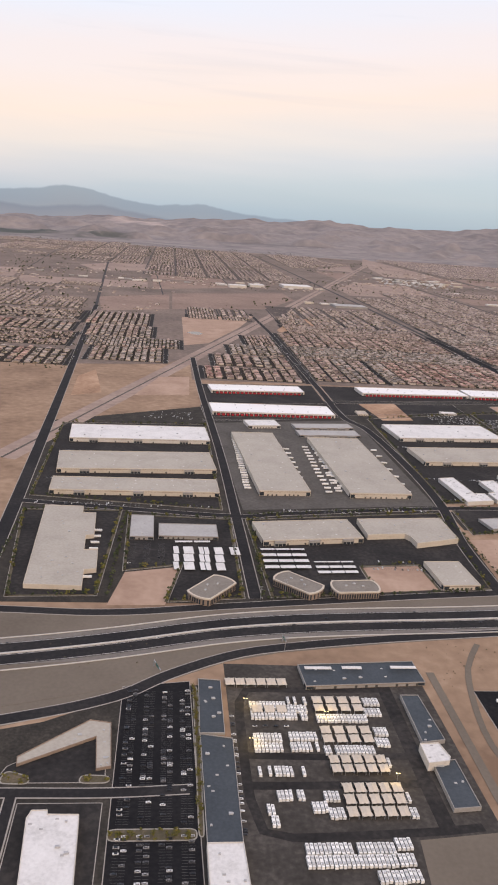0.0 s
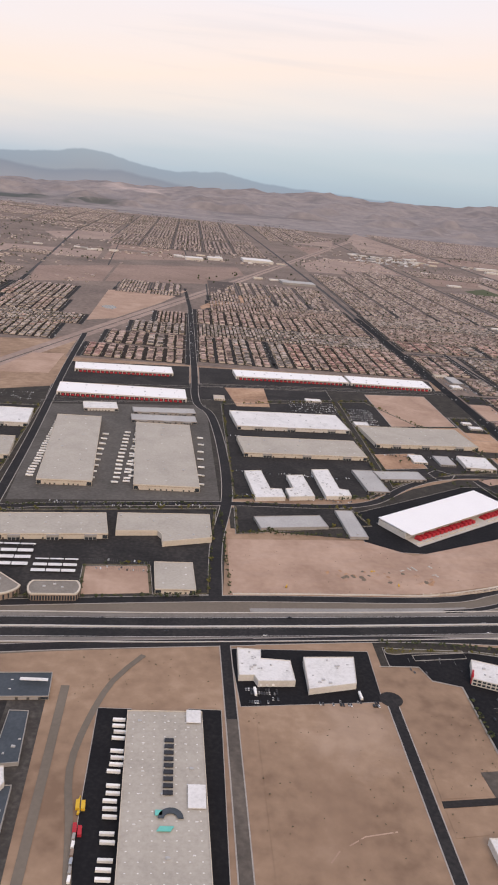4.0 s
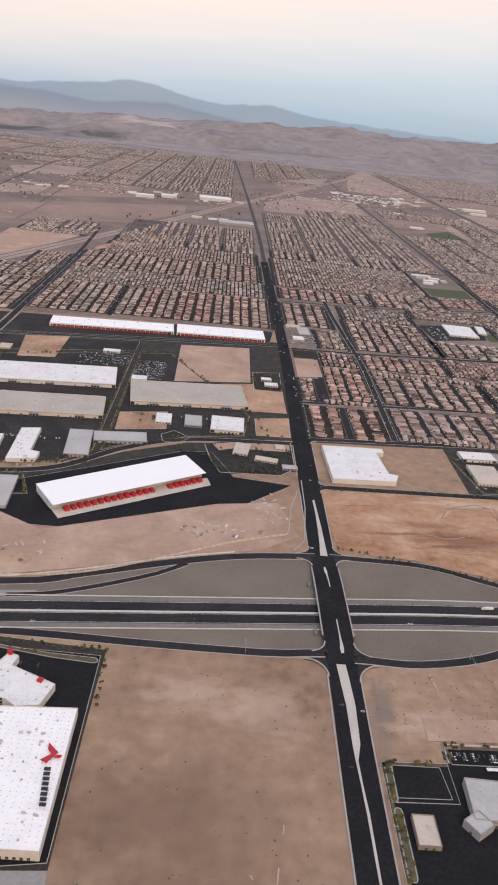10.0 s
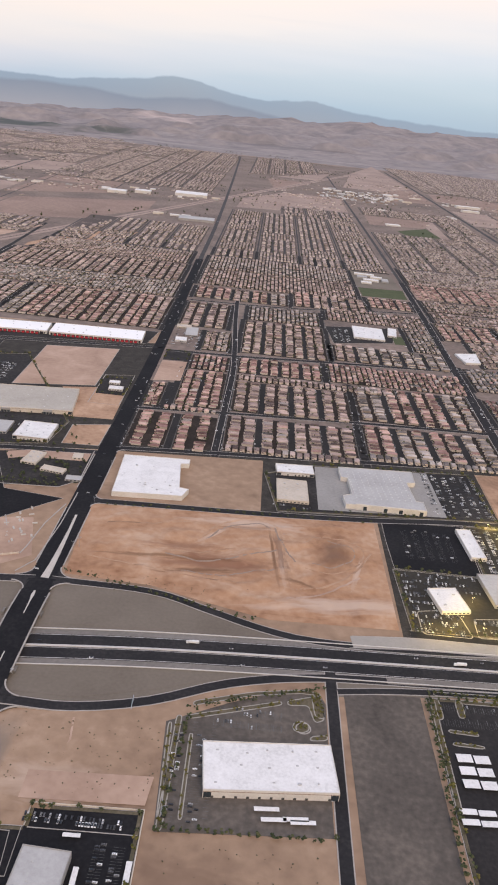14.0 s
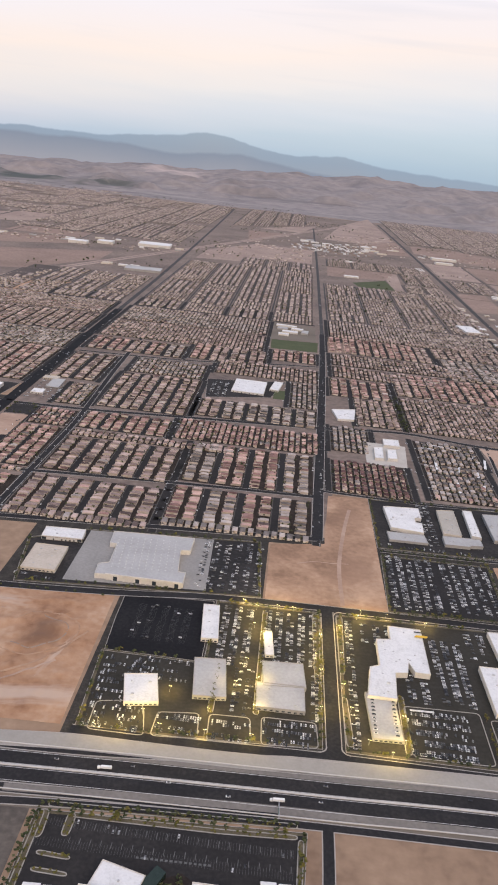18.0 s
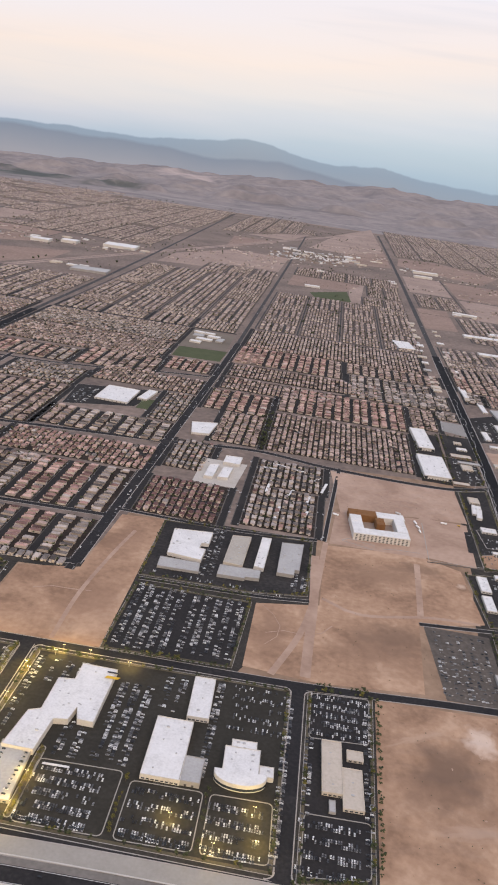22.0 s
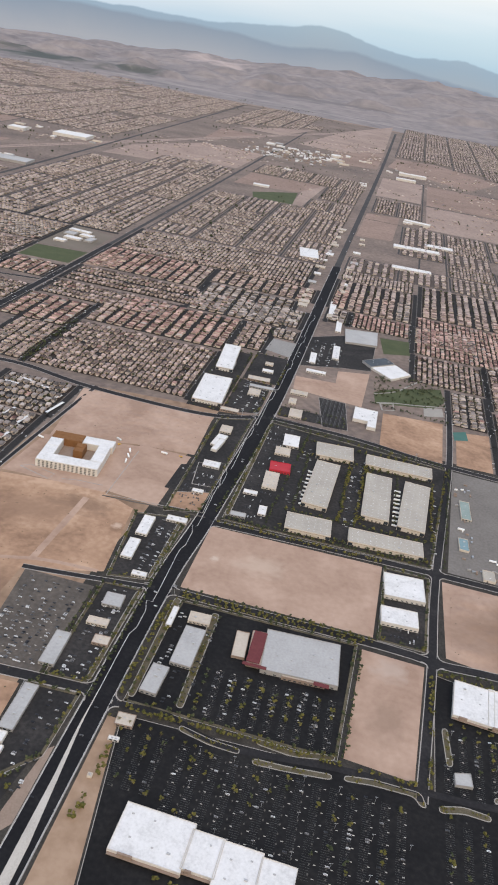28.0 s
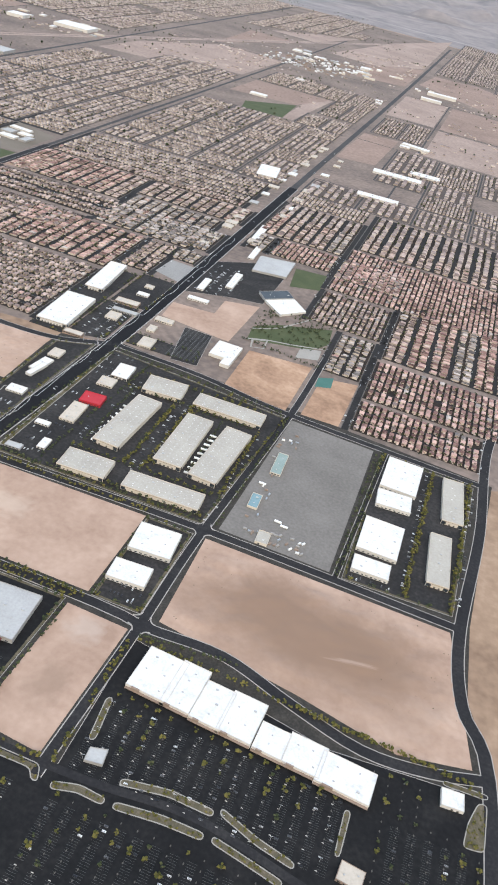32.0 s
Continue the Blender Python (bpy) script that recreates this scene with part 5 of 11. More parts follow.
for p_ in ([(784.2, 540), (783.9, 554.5), (802.6, 562), (803, 541.4), (784.2, 540)], [(790.2, 566.2), (787.6, 590), (801.8, 595.5), (804.4, 568), (790.2, 566.2)], [(753.4, 586.3), (753.3, 536.8), (783.4, 539.1)], [(703.9, 542.9), (707.8, 546.6), (722.8, 543), (721.6, 537.4), (703.9, 542.9)], [(727.7, 540.5), (736, 542.8), (748.8, 543.6)]):
    ribbon("plot_kerb", p_, 0.45, 0.14, "kerb", "pale concrete kerb round a plot", "kerb", deep=0.08, smooth=False)
ribbon("site_lane", [(752, 534.8), (768, 536), (784, 537.4), (805, 538)], 1.1, 0.092, "yard_grey", "worn narrow lane between sandy lots", "lane")
lot("lot", "roadside_lot", [(772.4, 362), (776.4, 362.6), (788.8, 376.6), (786.8, 361.6), (784, 345), (772.4, 338)], "dark asphalt roadside car park")
lot("yard_grey", "fenced_pad", [(222, 197.7), (234.6, 199.6), (234.6, 193.1), (228.9, 191.8), (228.1, 189.4), (222.2, 189)], "grey fenced pad in a black car park")
lot("yard_grey", "worn_patch", [(210.3, 181.9), (218.8, 183), (219, 173.2), (211.3, 171.4)], "worn grey asphalt patch")
lot("yard_grey", "worn_patch", [(210.8, 167.6), (219.6, 168.2), (219.6, 161), (211.3, 159.9)], "worn grey asphalt patch")
for p_ in ([(192.3, 231.4), (206.4, 231.9), (209, 224.2), (218.4, 221.4), (218.6, 183.6)], [(222, 197.7), (234.6, 199.6), (234.6, 193.1), (228.9, 191.8), (228.1, 189.4), (222.2, 189), (222, 197.7)], [(206, 239), (225.8, 241.9), (225.7, 238.5), (206.2, 235.7), (206, 239)]):
    ribbon("plot_kerb", p_, 0.32, 0.13, "path", "pale concrete kerb in a black car park", "kerb", deep=0.08, smooth=False)
sheet("graded_pad", [(369, 223), (404, 225), (403, 215), (369, 213.4)], 0.25, "pale_sand", "smooth pale graded pad on desert ground", "lot")
for p_ in ([(356, 203), (370, 203.2), (371, 192), (355.4, 191.4), (356, 203)], [(353.4, 204), (372.6, 205), (372.8, 190.6), (353.4, 189.8)], [(374, 204.8), (402.4, 205.6)]):
    ribbon("plot_kerb", p_, 0.26, 0.13, "kerb", "pale concrete kerb in a black car park", "kerb", deep=0.08, smooth=False)
v_, f_ = ribbon_data([(373.2, 205), (373.2, 212.3), (403.2, 213.5), (403.3, 160)], 0.24, 0.5, 0.0, 0.5, False)
tagged(new("plot_wall", mesh("plot_wall", v_, f_, ["wall_cream"])), "low cream wall round a black car park", "wall", kind="structure")
turning = [(447 + 2.3 * math.cos(a * 0.3142), 250 + 2.3 * math.sin(a * 0.3142)) for a in range(21)]
ribbon("plot_kerb", turning, 0.4, 0.14, "kerb", "pale round kerb of a turning circle", "kerb", deep=0.08, smooth=False)
lot("gravel", "gravel_corner", [(64, 144), (84, 146), (85, 126), (62, 126)], "pale gravel corner of the bus yard")
lot("desert", "dry_lot", [(195.7, 185.4), (209.6, 185.6), (208.8, 172.7), (195.6, 171.3)], "brown dry lot behind a pale edge")
lot("desert", "dry_lot", [(195.5, 167.3), (214.1, 169.2), (213.8, 160.8), (195.3, 158.0)], "brown dry lot behind a pale edge")
lot("street", "drive", [(195.3, 170.5), (219.1, 173.2), (219.0, 170.6), (195.2, 168.0)], "narrow asphalt drive between dry lots")
lot("lot", "roadside_lot", [(320, 550), (341, 552), (341, 520), (322, 520)], "dark asphalt roadside car park")


def rough_ground(name, pts, mat, amp, size, label, heaps=(), step=1.6):
    """Stirred-up ground over a plot: low ridges and heaps that fade out at its edges."""
    xs, ys = [p[0] for p in pts], [p[1] for p in pts]
    nx, ny = int((max(xs) - min(xs)) / step) + 1, int((max(ys) - min(ys)) / step) + 1
    v, keep = [], []
    for j in range(ny + 1):
        for i in range(nx + 1):
            x, y = min(xs) + i * step, min(ys) + j * step
            hit, far = False, 99.0
            for (ax, ay), (bx, by) in zip(pts, pts[1:] + pts[:1]):
                if (ay > y) != (by > y) and x < ax + (y - ay) / (by - ay) * (bx - ax):
                    hit = not hit
                t = max(0.0, min(1.0, ((x - ax) * (bx - ax) + (y - ay) * (by - ay)) / ((bx - ax) ** 2 + (by - ay) ** 2)))
                far = min(far, math.hypot(x - ax - t * (bx - ax), y - ay - t * (by - ay)))
            h = amp * abs(noise.fractal(Vector((x / size, y / size * 1.6, 4.4)), 0.8, 2.1, 6)) * 1.4
            h += 0.25 * amp * max(0.0, noise.noise(Vector((x / 2.2, y / 2.2, 1.0))))
            for hx, hy, hr_, hh in heaps:
                h += hh * math.exp(-((x - hx) ** 2 + (y - hy) ** 2) / hr_ ** 2)
            v.append((x, y, 0.08 + h * smooth(0.0, 7.0, far)))
            keep.append(hit)
    f = []
    for j in range(ny):
        for i in range(nx):
            q = (j * (nx + 1) + i, j * (nx + 1) + i + 1, (j + 1) * (nx + 1) + i + 1, (j + 1) * (nx + 1) + i)
            if all(keep[k] for k in q):
                f.append(q)
    me = mesh(name, v, f, [mat])
    me.polygons.foreach_set("use_smooth", [True] * len(f))
    return tagged(new(name, me), label, "ground", kind="structure")


from mathutils.bvhtree import BVHTree
dirt = rough_ground("dirt_ridges", [(355, 376), (482, 386), (483, 308), (436, 306), (411, 313), (390, 320), (356, 322)], "dirt", 1.1, 17.0, "ridges of stirred reddish earth", ((463.5, 356.0, 9.0, 1.3), (372, 350, 14, 0.4), (396, 346, 2.2, 0.6), (396, 358, 2.2, 0.6)))
rough_ground("sand_ridges", [(926, 532), (1034, 531), (1048, 472), (1023, 466), (983, 474), (927, 482)], "pale_sand", 0.8, 22.0, "uneven bare sand with low ridges", ((990, 505, 18, 0.9), (955, 510, 12, 0.5)))
rough_ground("rubble_ridges", [(697, 646), (779, 647), (781, 599), (748, 595), (705, 582)], "pale_sand", 0.7, 5.0, "rubbly pale sand with low ridges")
rough_ground("lot_ridges", [(721, 402), (769, 405), (773, 332), (720, 319)], "sand", 0.5, 14.0, "uneven bare sand with low ridges")
rough_ground("plot_ridges", [(146, 322), (207, 329), (229, 316), (302, 352), (328, 358), (335, 332), (320, 318), (285, 308), (254, 296), (226, 287), (146, 279)], "pale_sand", 0.4, 16.0, "graded pale sand with low ridges")
rough_ground("desert_ridges", [(274, 244), (338, 246), (338, 100), (274, 100)], "desert", 0.16, 18.0, "uneven desert ground with low ridges")
rough_ground("desert_ridges", [(356, 246), (404, 246), (404, 216), (356, 206)], "desert", 0.16, 14.0, "uneven desert ground with low ridges")
rough_ground("desert_ridges", [(147.5, 204), (189, 208), (189, 110), (147.5, 110)], "desert", 0.14, 18.0, "uneven desert ground with low ridges")
dirt_top = BVHTree.FromPolygons([q.co[:] for q in dirt.data.vertices], [q.vertices[:] for q in dirt.data.polygons])
for line, wide, tone in (([(405, 359), (413, 372), (428, 379), (438, 373), (441, 353), (442, 334)], 1.2, "sand"), ([(407, 357), (415, 369), (428, 375), (435, 371)], 0.8, "wall_brown"), ([(444, 325), (459, 330), (472, 344), (480, 360)], 1.0, "sand"),
                         ([(442, 318), (458, 325), (473, 339)], 0.9, "pale_sand"), ([(446, 345), (440, 360), (437, 372)], 0.8, "wall_brown"), ([(391, 341), (409, 339), (428, 348), (438, 354)], 0.8, "wall_brown"),
                         ([(399, 330), (416, 330), (437, 338)], 0.7, "wall_brown"), ([(380, 346), (400, 344), (420, 352)], 0.6, "sand"), ([(450, 342), (462, 340), (474, 350), (475, 363), (459, 369), (449, 360)], 0.7, "sand"),
                         ([(453, 346), (462, 344), (471, 352), (471, 361), (460, 365)], 0.6, "wall_brown"), ([(360, 334), (380, 331), (404, 327), (426, 326)], 0.7, "sand"), ([(362, 362), (384, 366), (402, 371)], 0.8, "sand")):
    v, f = ribbon_data(curve(line, 1.3), wide, 0.0, 0.0, 0.06, False)
    v = [(x, y, z + 0.06 + max(0.08, (dirt_top.ray_cast((x, y, 9), (0, 0, -1))[0] or Vector((0, 0, 0.08))).z)) for x, y, z in v]
    tagged(new("earth_scrape", mesh("earth_scrape", v, f, [tone])), "curved scrape left by machines in reddish earth", "wheel tracks", kind="structure")
tracks = random.Random(77)
v_, f_ = [], []
for x0, y0, x1, y1, n in ((275, 110, 336, 240, 2), (145, 110, 188, 200, 1), (356, 322, 480, 378, 6), (664, 412, 740, 465, 3), (722, 325, 770, 400, 2), (925, 485, 1045, 530, 4),
                          (815, 485, 890, 530, 1), (555, 405, 600, 455, 1), (150, 280, 300, 320, 6), (357, 215, 405, 245, 4)):
    for _ in range(n):
        p = [(tracks.uniform(x0, x1), tracks.uniform(y0, y1))]
        a = tracks.uniform(0, 6.28)
        for _k in range(5):
            a += tracks.uniform(-0.6, 0.6)
            q = (p[-1][0] + 9 * math.cos(a), p[-1][1] + 9 * math.sin(a))
            if not (x0 < q[0] < x1 and y0 < q[1] < y1):
                break
            p.append(q)
        if len(p) > 2:
            v, f = ribbon_data(p, tracks.uniform(0.3, 0.7), 0.115, 0.0, 0.02)
            f_ += [tuple(len(v_) + i for i in q) for q in f]
            v_ += v
tagged(new("wheel_tracks", mesh("wheel_tracks", v_, f_, ["pale_sand"])), "pale wheel tracks over bare sandy plots", "wheel tracks", kind="structure")


# ---------------------------------------------------------------- large buildings
UNIT = {
    "small": joined("rooftop_unit", [box_data(0, 0, 0, 0.55, 0.5, 0.32, 0.94), box_data(0, 0, 0.32, 0.3, 0.3, 0.06)], "unit"),
    "large": joined("rooftop_unit", [box_data(0, 0, 0, 0.95, 0.6, 0.42, 0.96), box_data(0.55, 0, 0.05, 0.3, 0.4, 0.25)], "unit"),
    "skylight": joined("skylight", [box_data(0, 0, 0, 0.75, 0.34, 0.08, 0.8)], "roof_white"),
    "patch": joined("roof_vent", [box_data(0, 0, 0, 0.8, 0.6, 0.1, 0.7)], "roof_greyl"),
    "dock": joined("dock_door", [box_data(0, 0, 0, 0.8, 0.1, 0.8)], "dock_steel"),
    "window": joined("window", [box_data(0, 0, 0, 1.1, 0.08, 0.5)], "glass"),
    "bay": joined("bay", [box_data(0, 0, 0, 1.7, 1.5, 1.15, 0.97), box_data(0, -0.8, 0.2, 1.2, 0.1, 0.8)], "red"),
}
STYLE = {
    "white": ("wall_white", "roof_white", "white-roofed"), "green": ("wall_cream", "roof_green", "green-roofed"), "bright": ("wall_white", "factory_roof", "bright white-roofed"), "teal": ("wall_cream", "roof_teal", "teal-roofed"), "grey": ("wall_cream", "roof_grey", "grey-roofed"),
    "greyl": ("wall_grey", "roof_greyl", "light grey-roofed"), "slate": ("wall_grey", "roof_slate", "slate-blue metal-roofed"),
    "beige": ("wall_cream", "roof_beige", "beige flat-roofed"), "office": ("wall_brown", "roof_grey", "brown glazed"),
    "redwhite": ("wall_white", "roof_clean", "white-roofed red-fronted"), "cream": ("wall_cream", "roof_beige", "cream flat-roofed"),
    "brown": ("wall_brown", "roof_beige", "brown"), "red": ("red", "red", "bright red"), "store": ("wall_white", "roof_greyl", "grey-roofed"),
}


built = []
footprints = []


def inset(pts, t):
    """The corners of an outline drawn in by t; the outline runs anticlockwise."""
    out, n = [], len(pts)
    for k in range(n):
        a, b, c = np.array(pts[k - 1]), np.array(pts[k]), np.array(pts[(k + 1) % n])
        u, w = (b - a) / np.linalg.norm(b - a), (c - b) / np.linalg.norm(c - b)
        m = np.array((-u[1] - w[1], u[0] + w[0]))
        m = m / max(0.35, float(m @ np.array((-u[1], u[0]))))
        out.append(tuple(b + m * t))
    return out


def inside(x, y, pts):
    hit = False
    for (ax, ay), (bx, by) in zip(pts, pts[1:] + pts[:1]):
        if (ay > y) != (by > y) and x < ax + (y - ay) / (by - ay) * (bx - ax):
            hit = not hit
    return hit


def outline_building(name, style, pts, h, what, vents=10, lights=0.0, lip=0.2, group=""):
    """A flat-roofed building on any outline: wall with a raised lip, roof, vents and rows of small roof lights."""
    wall_m, roof_m, _ = STYLE[style]
    built.append(name)
    h = h * 0.85 + 0.011 * (len(built) % 13)
    if sum(a[0] * b[1] - b[0] * a[1] for a, b in zip(pts, pts[1:] + pts[:1])) < 0:
        pts = pts[::-1]
    footprints.append(list(pts))
    cx, cy = sum(p[0] for p in pts) / len(pts), sum(p[1] for p in pts) / len(pts)
    pts = [(x - cx, y - cy) for x, y in pts]
    thing = tagged(base(name, cx, cy), what, name.replace("_", " "), group)
    inner, n = inset(pts, 0.18), len(pts)
    v = [(x, y, z) for z, q in ((0, pts), (h, pts), (h, inner), (h - lip, inner)) for x, y in q]
    f = [(j * n + k, j * n + (k + 1) % n, (j + 1) * n + (k + 1) % n, (j + 1) * n + k) for j in range(3) for k in range(n)]
    part("wall", mesh("wall", v, f, [wall_m]), thing)
    roof = inset(pts, 0.185)
    top = h - lip - 0.02
    v = [(x, y, z) for z in (top - 0.12, top) for x, y in roof]
    part("roof", mesh("roof", v, [tuple(range(n, 2 * n)), tuple(range(n - 1, -1, -1))] + [(k, (k + 1) % n, n + (k + 1) % n, n + k) for k in range(n)], [roof_m]), thing)
    safe = inset(pts, 0.9)
    rng = random.Random(int(abs(cx) * 11 + cy))
    lo, hi = [min(p[k] for p in safe) for k in (0, 1)], [max(p[k] for p in safe) for k in (0, 1)]
    made = 0
    for _ in range(vents * 12):
        x, y = rng.uniform(lo[0], hi[0]), rng.uniform(lo[1], hi[1])
        if made < vents and inside(x, y, safe):
            kind = rng.choice(("small", "patch", "patch", "large"))
            part(UNIT[kind].name.split(".")[0], UNIT[kind], thing, at=(x, y, top))
            made += 1
    if lights:
        rows = [box_data(lo[0] + lights * a + rng.uniform(-0.2, 0.2), lo[1] + lights * 0.8 * c, top, 0.34, 0.2, 0.05) for a in range(int((hi[0] - lo[0]) / lights) + 1)
                for c in range(int((hi[1] - lo[1]) / lights / 0.8) + 1) if rng.random() < 0.85 and inside(lo[0] + lights * a, lo[1] + lights * 0.8 * c, safe)]
        part("roof_lights", joined("roof_lights", rows, "unit" if style in ("white", "bright") else "roof_white"), thing, "rows of small roof lights")
    thing["top"] = top
    return thing


def building(name, style, x, y, w, d, turn, h, what, units=None, front="dock", group="", lip=0.22, dots=False):
    """A flat-roofed building: wall with a raised lip, roof, things on the roof, doors or windows."""
    wall_m, roof_m, _ = STYLE[style]
    built.append(name)
    h = h * (0.72 if front == "glass" and h < 4 else 0.86) + 0.011 * (len(built) % 13)
    rng = random.Random(int(x * 7 + y * 13))
    c_, s_ = math.cos(radians(turn)), math.sin(radians(turn))
    footprints.append([(x + c_ * px - s_ * py, y + s_ * px + c_ * py) for px, py in ((-w / 2 - 0.5, -d / 2 - 0.5), (w / 2 + 0.5, -d / 2 - 0.5), (w / 2 + 0.5, d / 2 + 0.5), (-w / 2 - 0.5, d / 2 + 0.5))])
    thing = tagged(base(name, x, y, 0.0, turn), what, name.replace("_", " "), group)
    t = 0.18
    o, i = box_data(0, 0, 0, w, d, h), box_data(0, 0, 0, w - 2 * t, d - 2 * t, h)
    v = o + i[4:] + [(p[0], p[1], h - lip) for p in i[4:]]
    f = [(0, 1, 5, 4), (1, 2, 6, 5), (2, 3, 7, 6), (3, 0, 4, 7)]
    f += [(4 + k, 4 + (k + 1) % 4, 8 + (k + 1) % 4, 8 + k) for k in range(4)]
    f += [(8 + k, 8 + (k + 1) % 4, 12 + (k + 1) % 4, 12 + k) for k in range(4)]
    part("wall", mesh("wall", v, f, [wall_m]), thing)
    r = box_data(0, 0, h - lip - 0.14, w - 2 * t - 0.01, d - 2 * t - 0.01, 0.12)
    part("roof", mesh("roof", r, BOX, [roof_m]), thing)
    top = h - lip - 0.02
    n = int(w * d / 55) if units is None else units
    n = min(n, 20)
    if n:
        nx = max(1, round(math.sqrt(n * w / d)))
        ny = max(1, math.ceil(n / nx))
        for a in range(nx):
            for b in range(ny):
                if rng.random() < 0.12:
                    continue
                ux = (a + 0.5 + rng.uniform(-0.18, 0.18)) / nx * (w - 1.5) - (w - 1.5) / 2
                uy = (b + 0.5 + rng.uniform(-0.18, 0.18)) / ny * (d - 1.5) - (d - 1.5) / 2
                kind = ("skylight" if rng.random() < 0.75 else "large") if style in ("grey", "slate") else rng.choice(("small", "patch", "patch", "large"))
                part(UNIT[kind].name.split(".")[0], UNIT[kind], thing, at=(ux, uy, top))
    if name == "shop_building":
        part("canopy", joined("canopy", [box_data(0, -d / 2 - 0.45, 0.95, w - 0.3, 0.9, 0.25), box_data(-w / 4, -d / 2 - 0.3, 1.2, w / 5, 0.6, 1.4)], "wall_brown"), thing, "terracotta canopy over the shop fronts")
    if style == "grey" and dots:
        nx, ny = int(w / 3.0), int(d / 3.0)
        grid = [box_data((a + 0.5) / nx * (w - 1) - (w - 1) / 2, (c + 0.5) / ny * (d - 1) - (d - 1) / 2, top, 0.42, 0.26, 0.06, 0.8) for a in range(nx) for c in range(ny)]
        part("roof_lights", joined("roof_lights", grid, "roof_white"), thing, "rows of small white roof lights")
    if front == "dock" and min(w, d) > 8:
        for sgn in (-1, 1):
            part("corner_glazing", joined("corner_glazing", [box_data(sgn * (w / 2 - 1.3), -d / 2 - 0.02, 0.2, 2.2, 0.1, h * 0.62), box_data(sgn * (w / 2 + 0.02), -d / 2 + 1.2, 0.2, 0.1, 2.0, h * 0.62)], "glass"), thing, "dark glazed entrance corner")
        part("wall_band", joined("wall_band", [box_data(0, -d / 2 - 0.03, h * 0.72, w - 0.1, 0.08, 0.16), box_data(0, -d / 2 - 0.03, 0.0, w - 5.4, 0.06, 0.14)], "wall_brown"), thing, "brown painted band")
    if front == "dock" and w > 40:
        for k in range(3):
            ex = (k - 1) * w * 0.31 + rng.uniform(-2, 2)
            part("entrance_bay", joined("entrance_bay", [box_data(ex, -d / 2 - 0.5, 0.0, 5.2, 0.95, h * 0.88), box_data(ex, -d / 2 - 1.0, 0.1, 3.6, 0.1, h * 0.5)], "wall_grey"), thing, "grey entrance bay in the long front")
            part("entrance_glass", joined("entrance_glass", [box_data(ex + dx, -d / 2 - 1.02, 0.15, 1.4, 0.12, h * 0.42) for dx in (-1.7, 0, 1.7)], "glass"), thing, "dark glazing of the entrance")
    if front == "dock":
        step = 1.9
        m = min(11, int((w - 2) / step))
        if y > 600 and m:
            part("dock_doors", joined("dock_doors", [box_data((a - (m - 1) / 2) * (w - 2) / max(m, 1), -d / 2 - 0.03, 0.12, 0.8, 0.1, 0.8) for a in range(m)], "dock_steel"), thing, "row of grey dock doors")
            m = 0
        for a in range(m):
            if rng.random() < 0.2:
                continue
            part("dock_door", UNIT["dock"], thing, at=((a - (m - 1) / 2) * (w - 2) / max(m, 1), -d / 2 - 0.03, 0.12))
    elif front == "glass":
        for side, length, face in ((0, w, d),):
            m = min(8, int((length - 0.6) / 1.5))
            for fl in range(min(2, max(1, int((h - 0.6) / 0.95)))):
                if y > 405:
                    part("window_row", joined("window_row", [box_data((a - (m - 1) / 2) * (length - 0.6) / m, -face / 2 - 0.02, 0.35 + 0.95 * fl, 1.1, 0.08, 0.5) for a in range(m)], "glass"), thing, "row of dark windows")
                    continue
                for a in range(m):
                    q = (a - (m - 1) / 2) * (length - 0.6) / m
                    for sgn in ((-1,) if side == 0 else (-1, 1)):
                        ob = part("window", UNIT["window"], thing, at=(q, -face / 2 - 0.02, 0.35 + 0.95 * fl) if side == 0 else (sgn * (face / 2 + 0.02), q, 0.35 + 0.95 * fl))
                        if side:
                            ob.rotation_euler = (0, 0, math.pi / 2)
    elif front == "bays":
        m = int((w - 3) / 3.4)
        # flat dark strip on the wall imitates the shade behind the bays
        part("recess", joined("recess", [box_data(0, -d / 2 - 0.06, 0.1, w - 2.2, 0.08, h * 0.6)], "dark"), thing, "dark strip on the wall, imitating shaded depth behind the bays")
        part("pier_row", joined("pier_row", [box_data((a - m / 2) * 3.4, -d / 2 - 0.12, 0.05, 0.5, 0.16, h * 0.66) for a in range(m + 1)], "wall_white"), thing, "white piers between the bays")
        for a in range(min(m, 26)):
            part("bay", UNIT["bay"], thing, "red projecting bay", at=((a - (m - 1) / 2) * 3.4, -d / 2 - 0.9, 0.06))
    return thing


building("depot_building", "slate", 65.4, 211.4, 38.7, 12.0, 4.0, 1.6, "depot building with a slate-blue metal roof", front="dock")
outline_building("warehouse", "grey", [(-53.6, 347), (-36, 347), (-35.4, 339), (-29.4, 339), (-28, 314), (-31.4, 313), (-30.6, 298.4), (-25, 298.8), (-24, 281), (-28.6, 279.6), (-28, 266), (-49.4, 266.6)], 2.3, "grey-roofed warehouse with stepped dock canopies", 20)
building("warehouse", "grey", 121.0, 284.2, 15.8, 22.3, 3.4, 2.5, "grey-roofed warehouse with cream tilt-up walls", front="dock")
building("warehouse", "grey", 66.9, 324.9, 46.7, 21.9, 8.1, 3.1, "grey-roofed warehouse with cream tilt-up walls", front="dock")
building("warehouse", "grey", 60.4, 430.0, 27.2, 110.1, 3.6, 3.4, "grey-roofed warehouse with cream tilt-up walls", front="dock")
building("warehouse", "grey", 112.3, 428.1, 33.7, 104.5, 3.1, 3.4, "grey-roofed warehouse with cream tilt-up walls", front="dock")
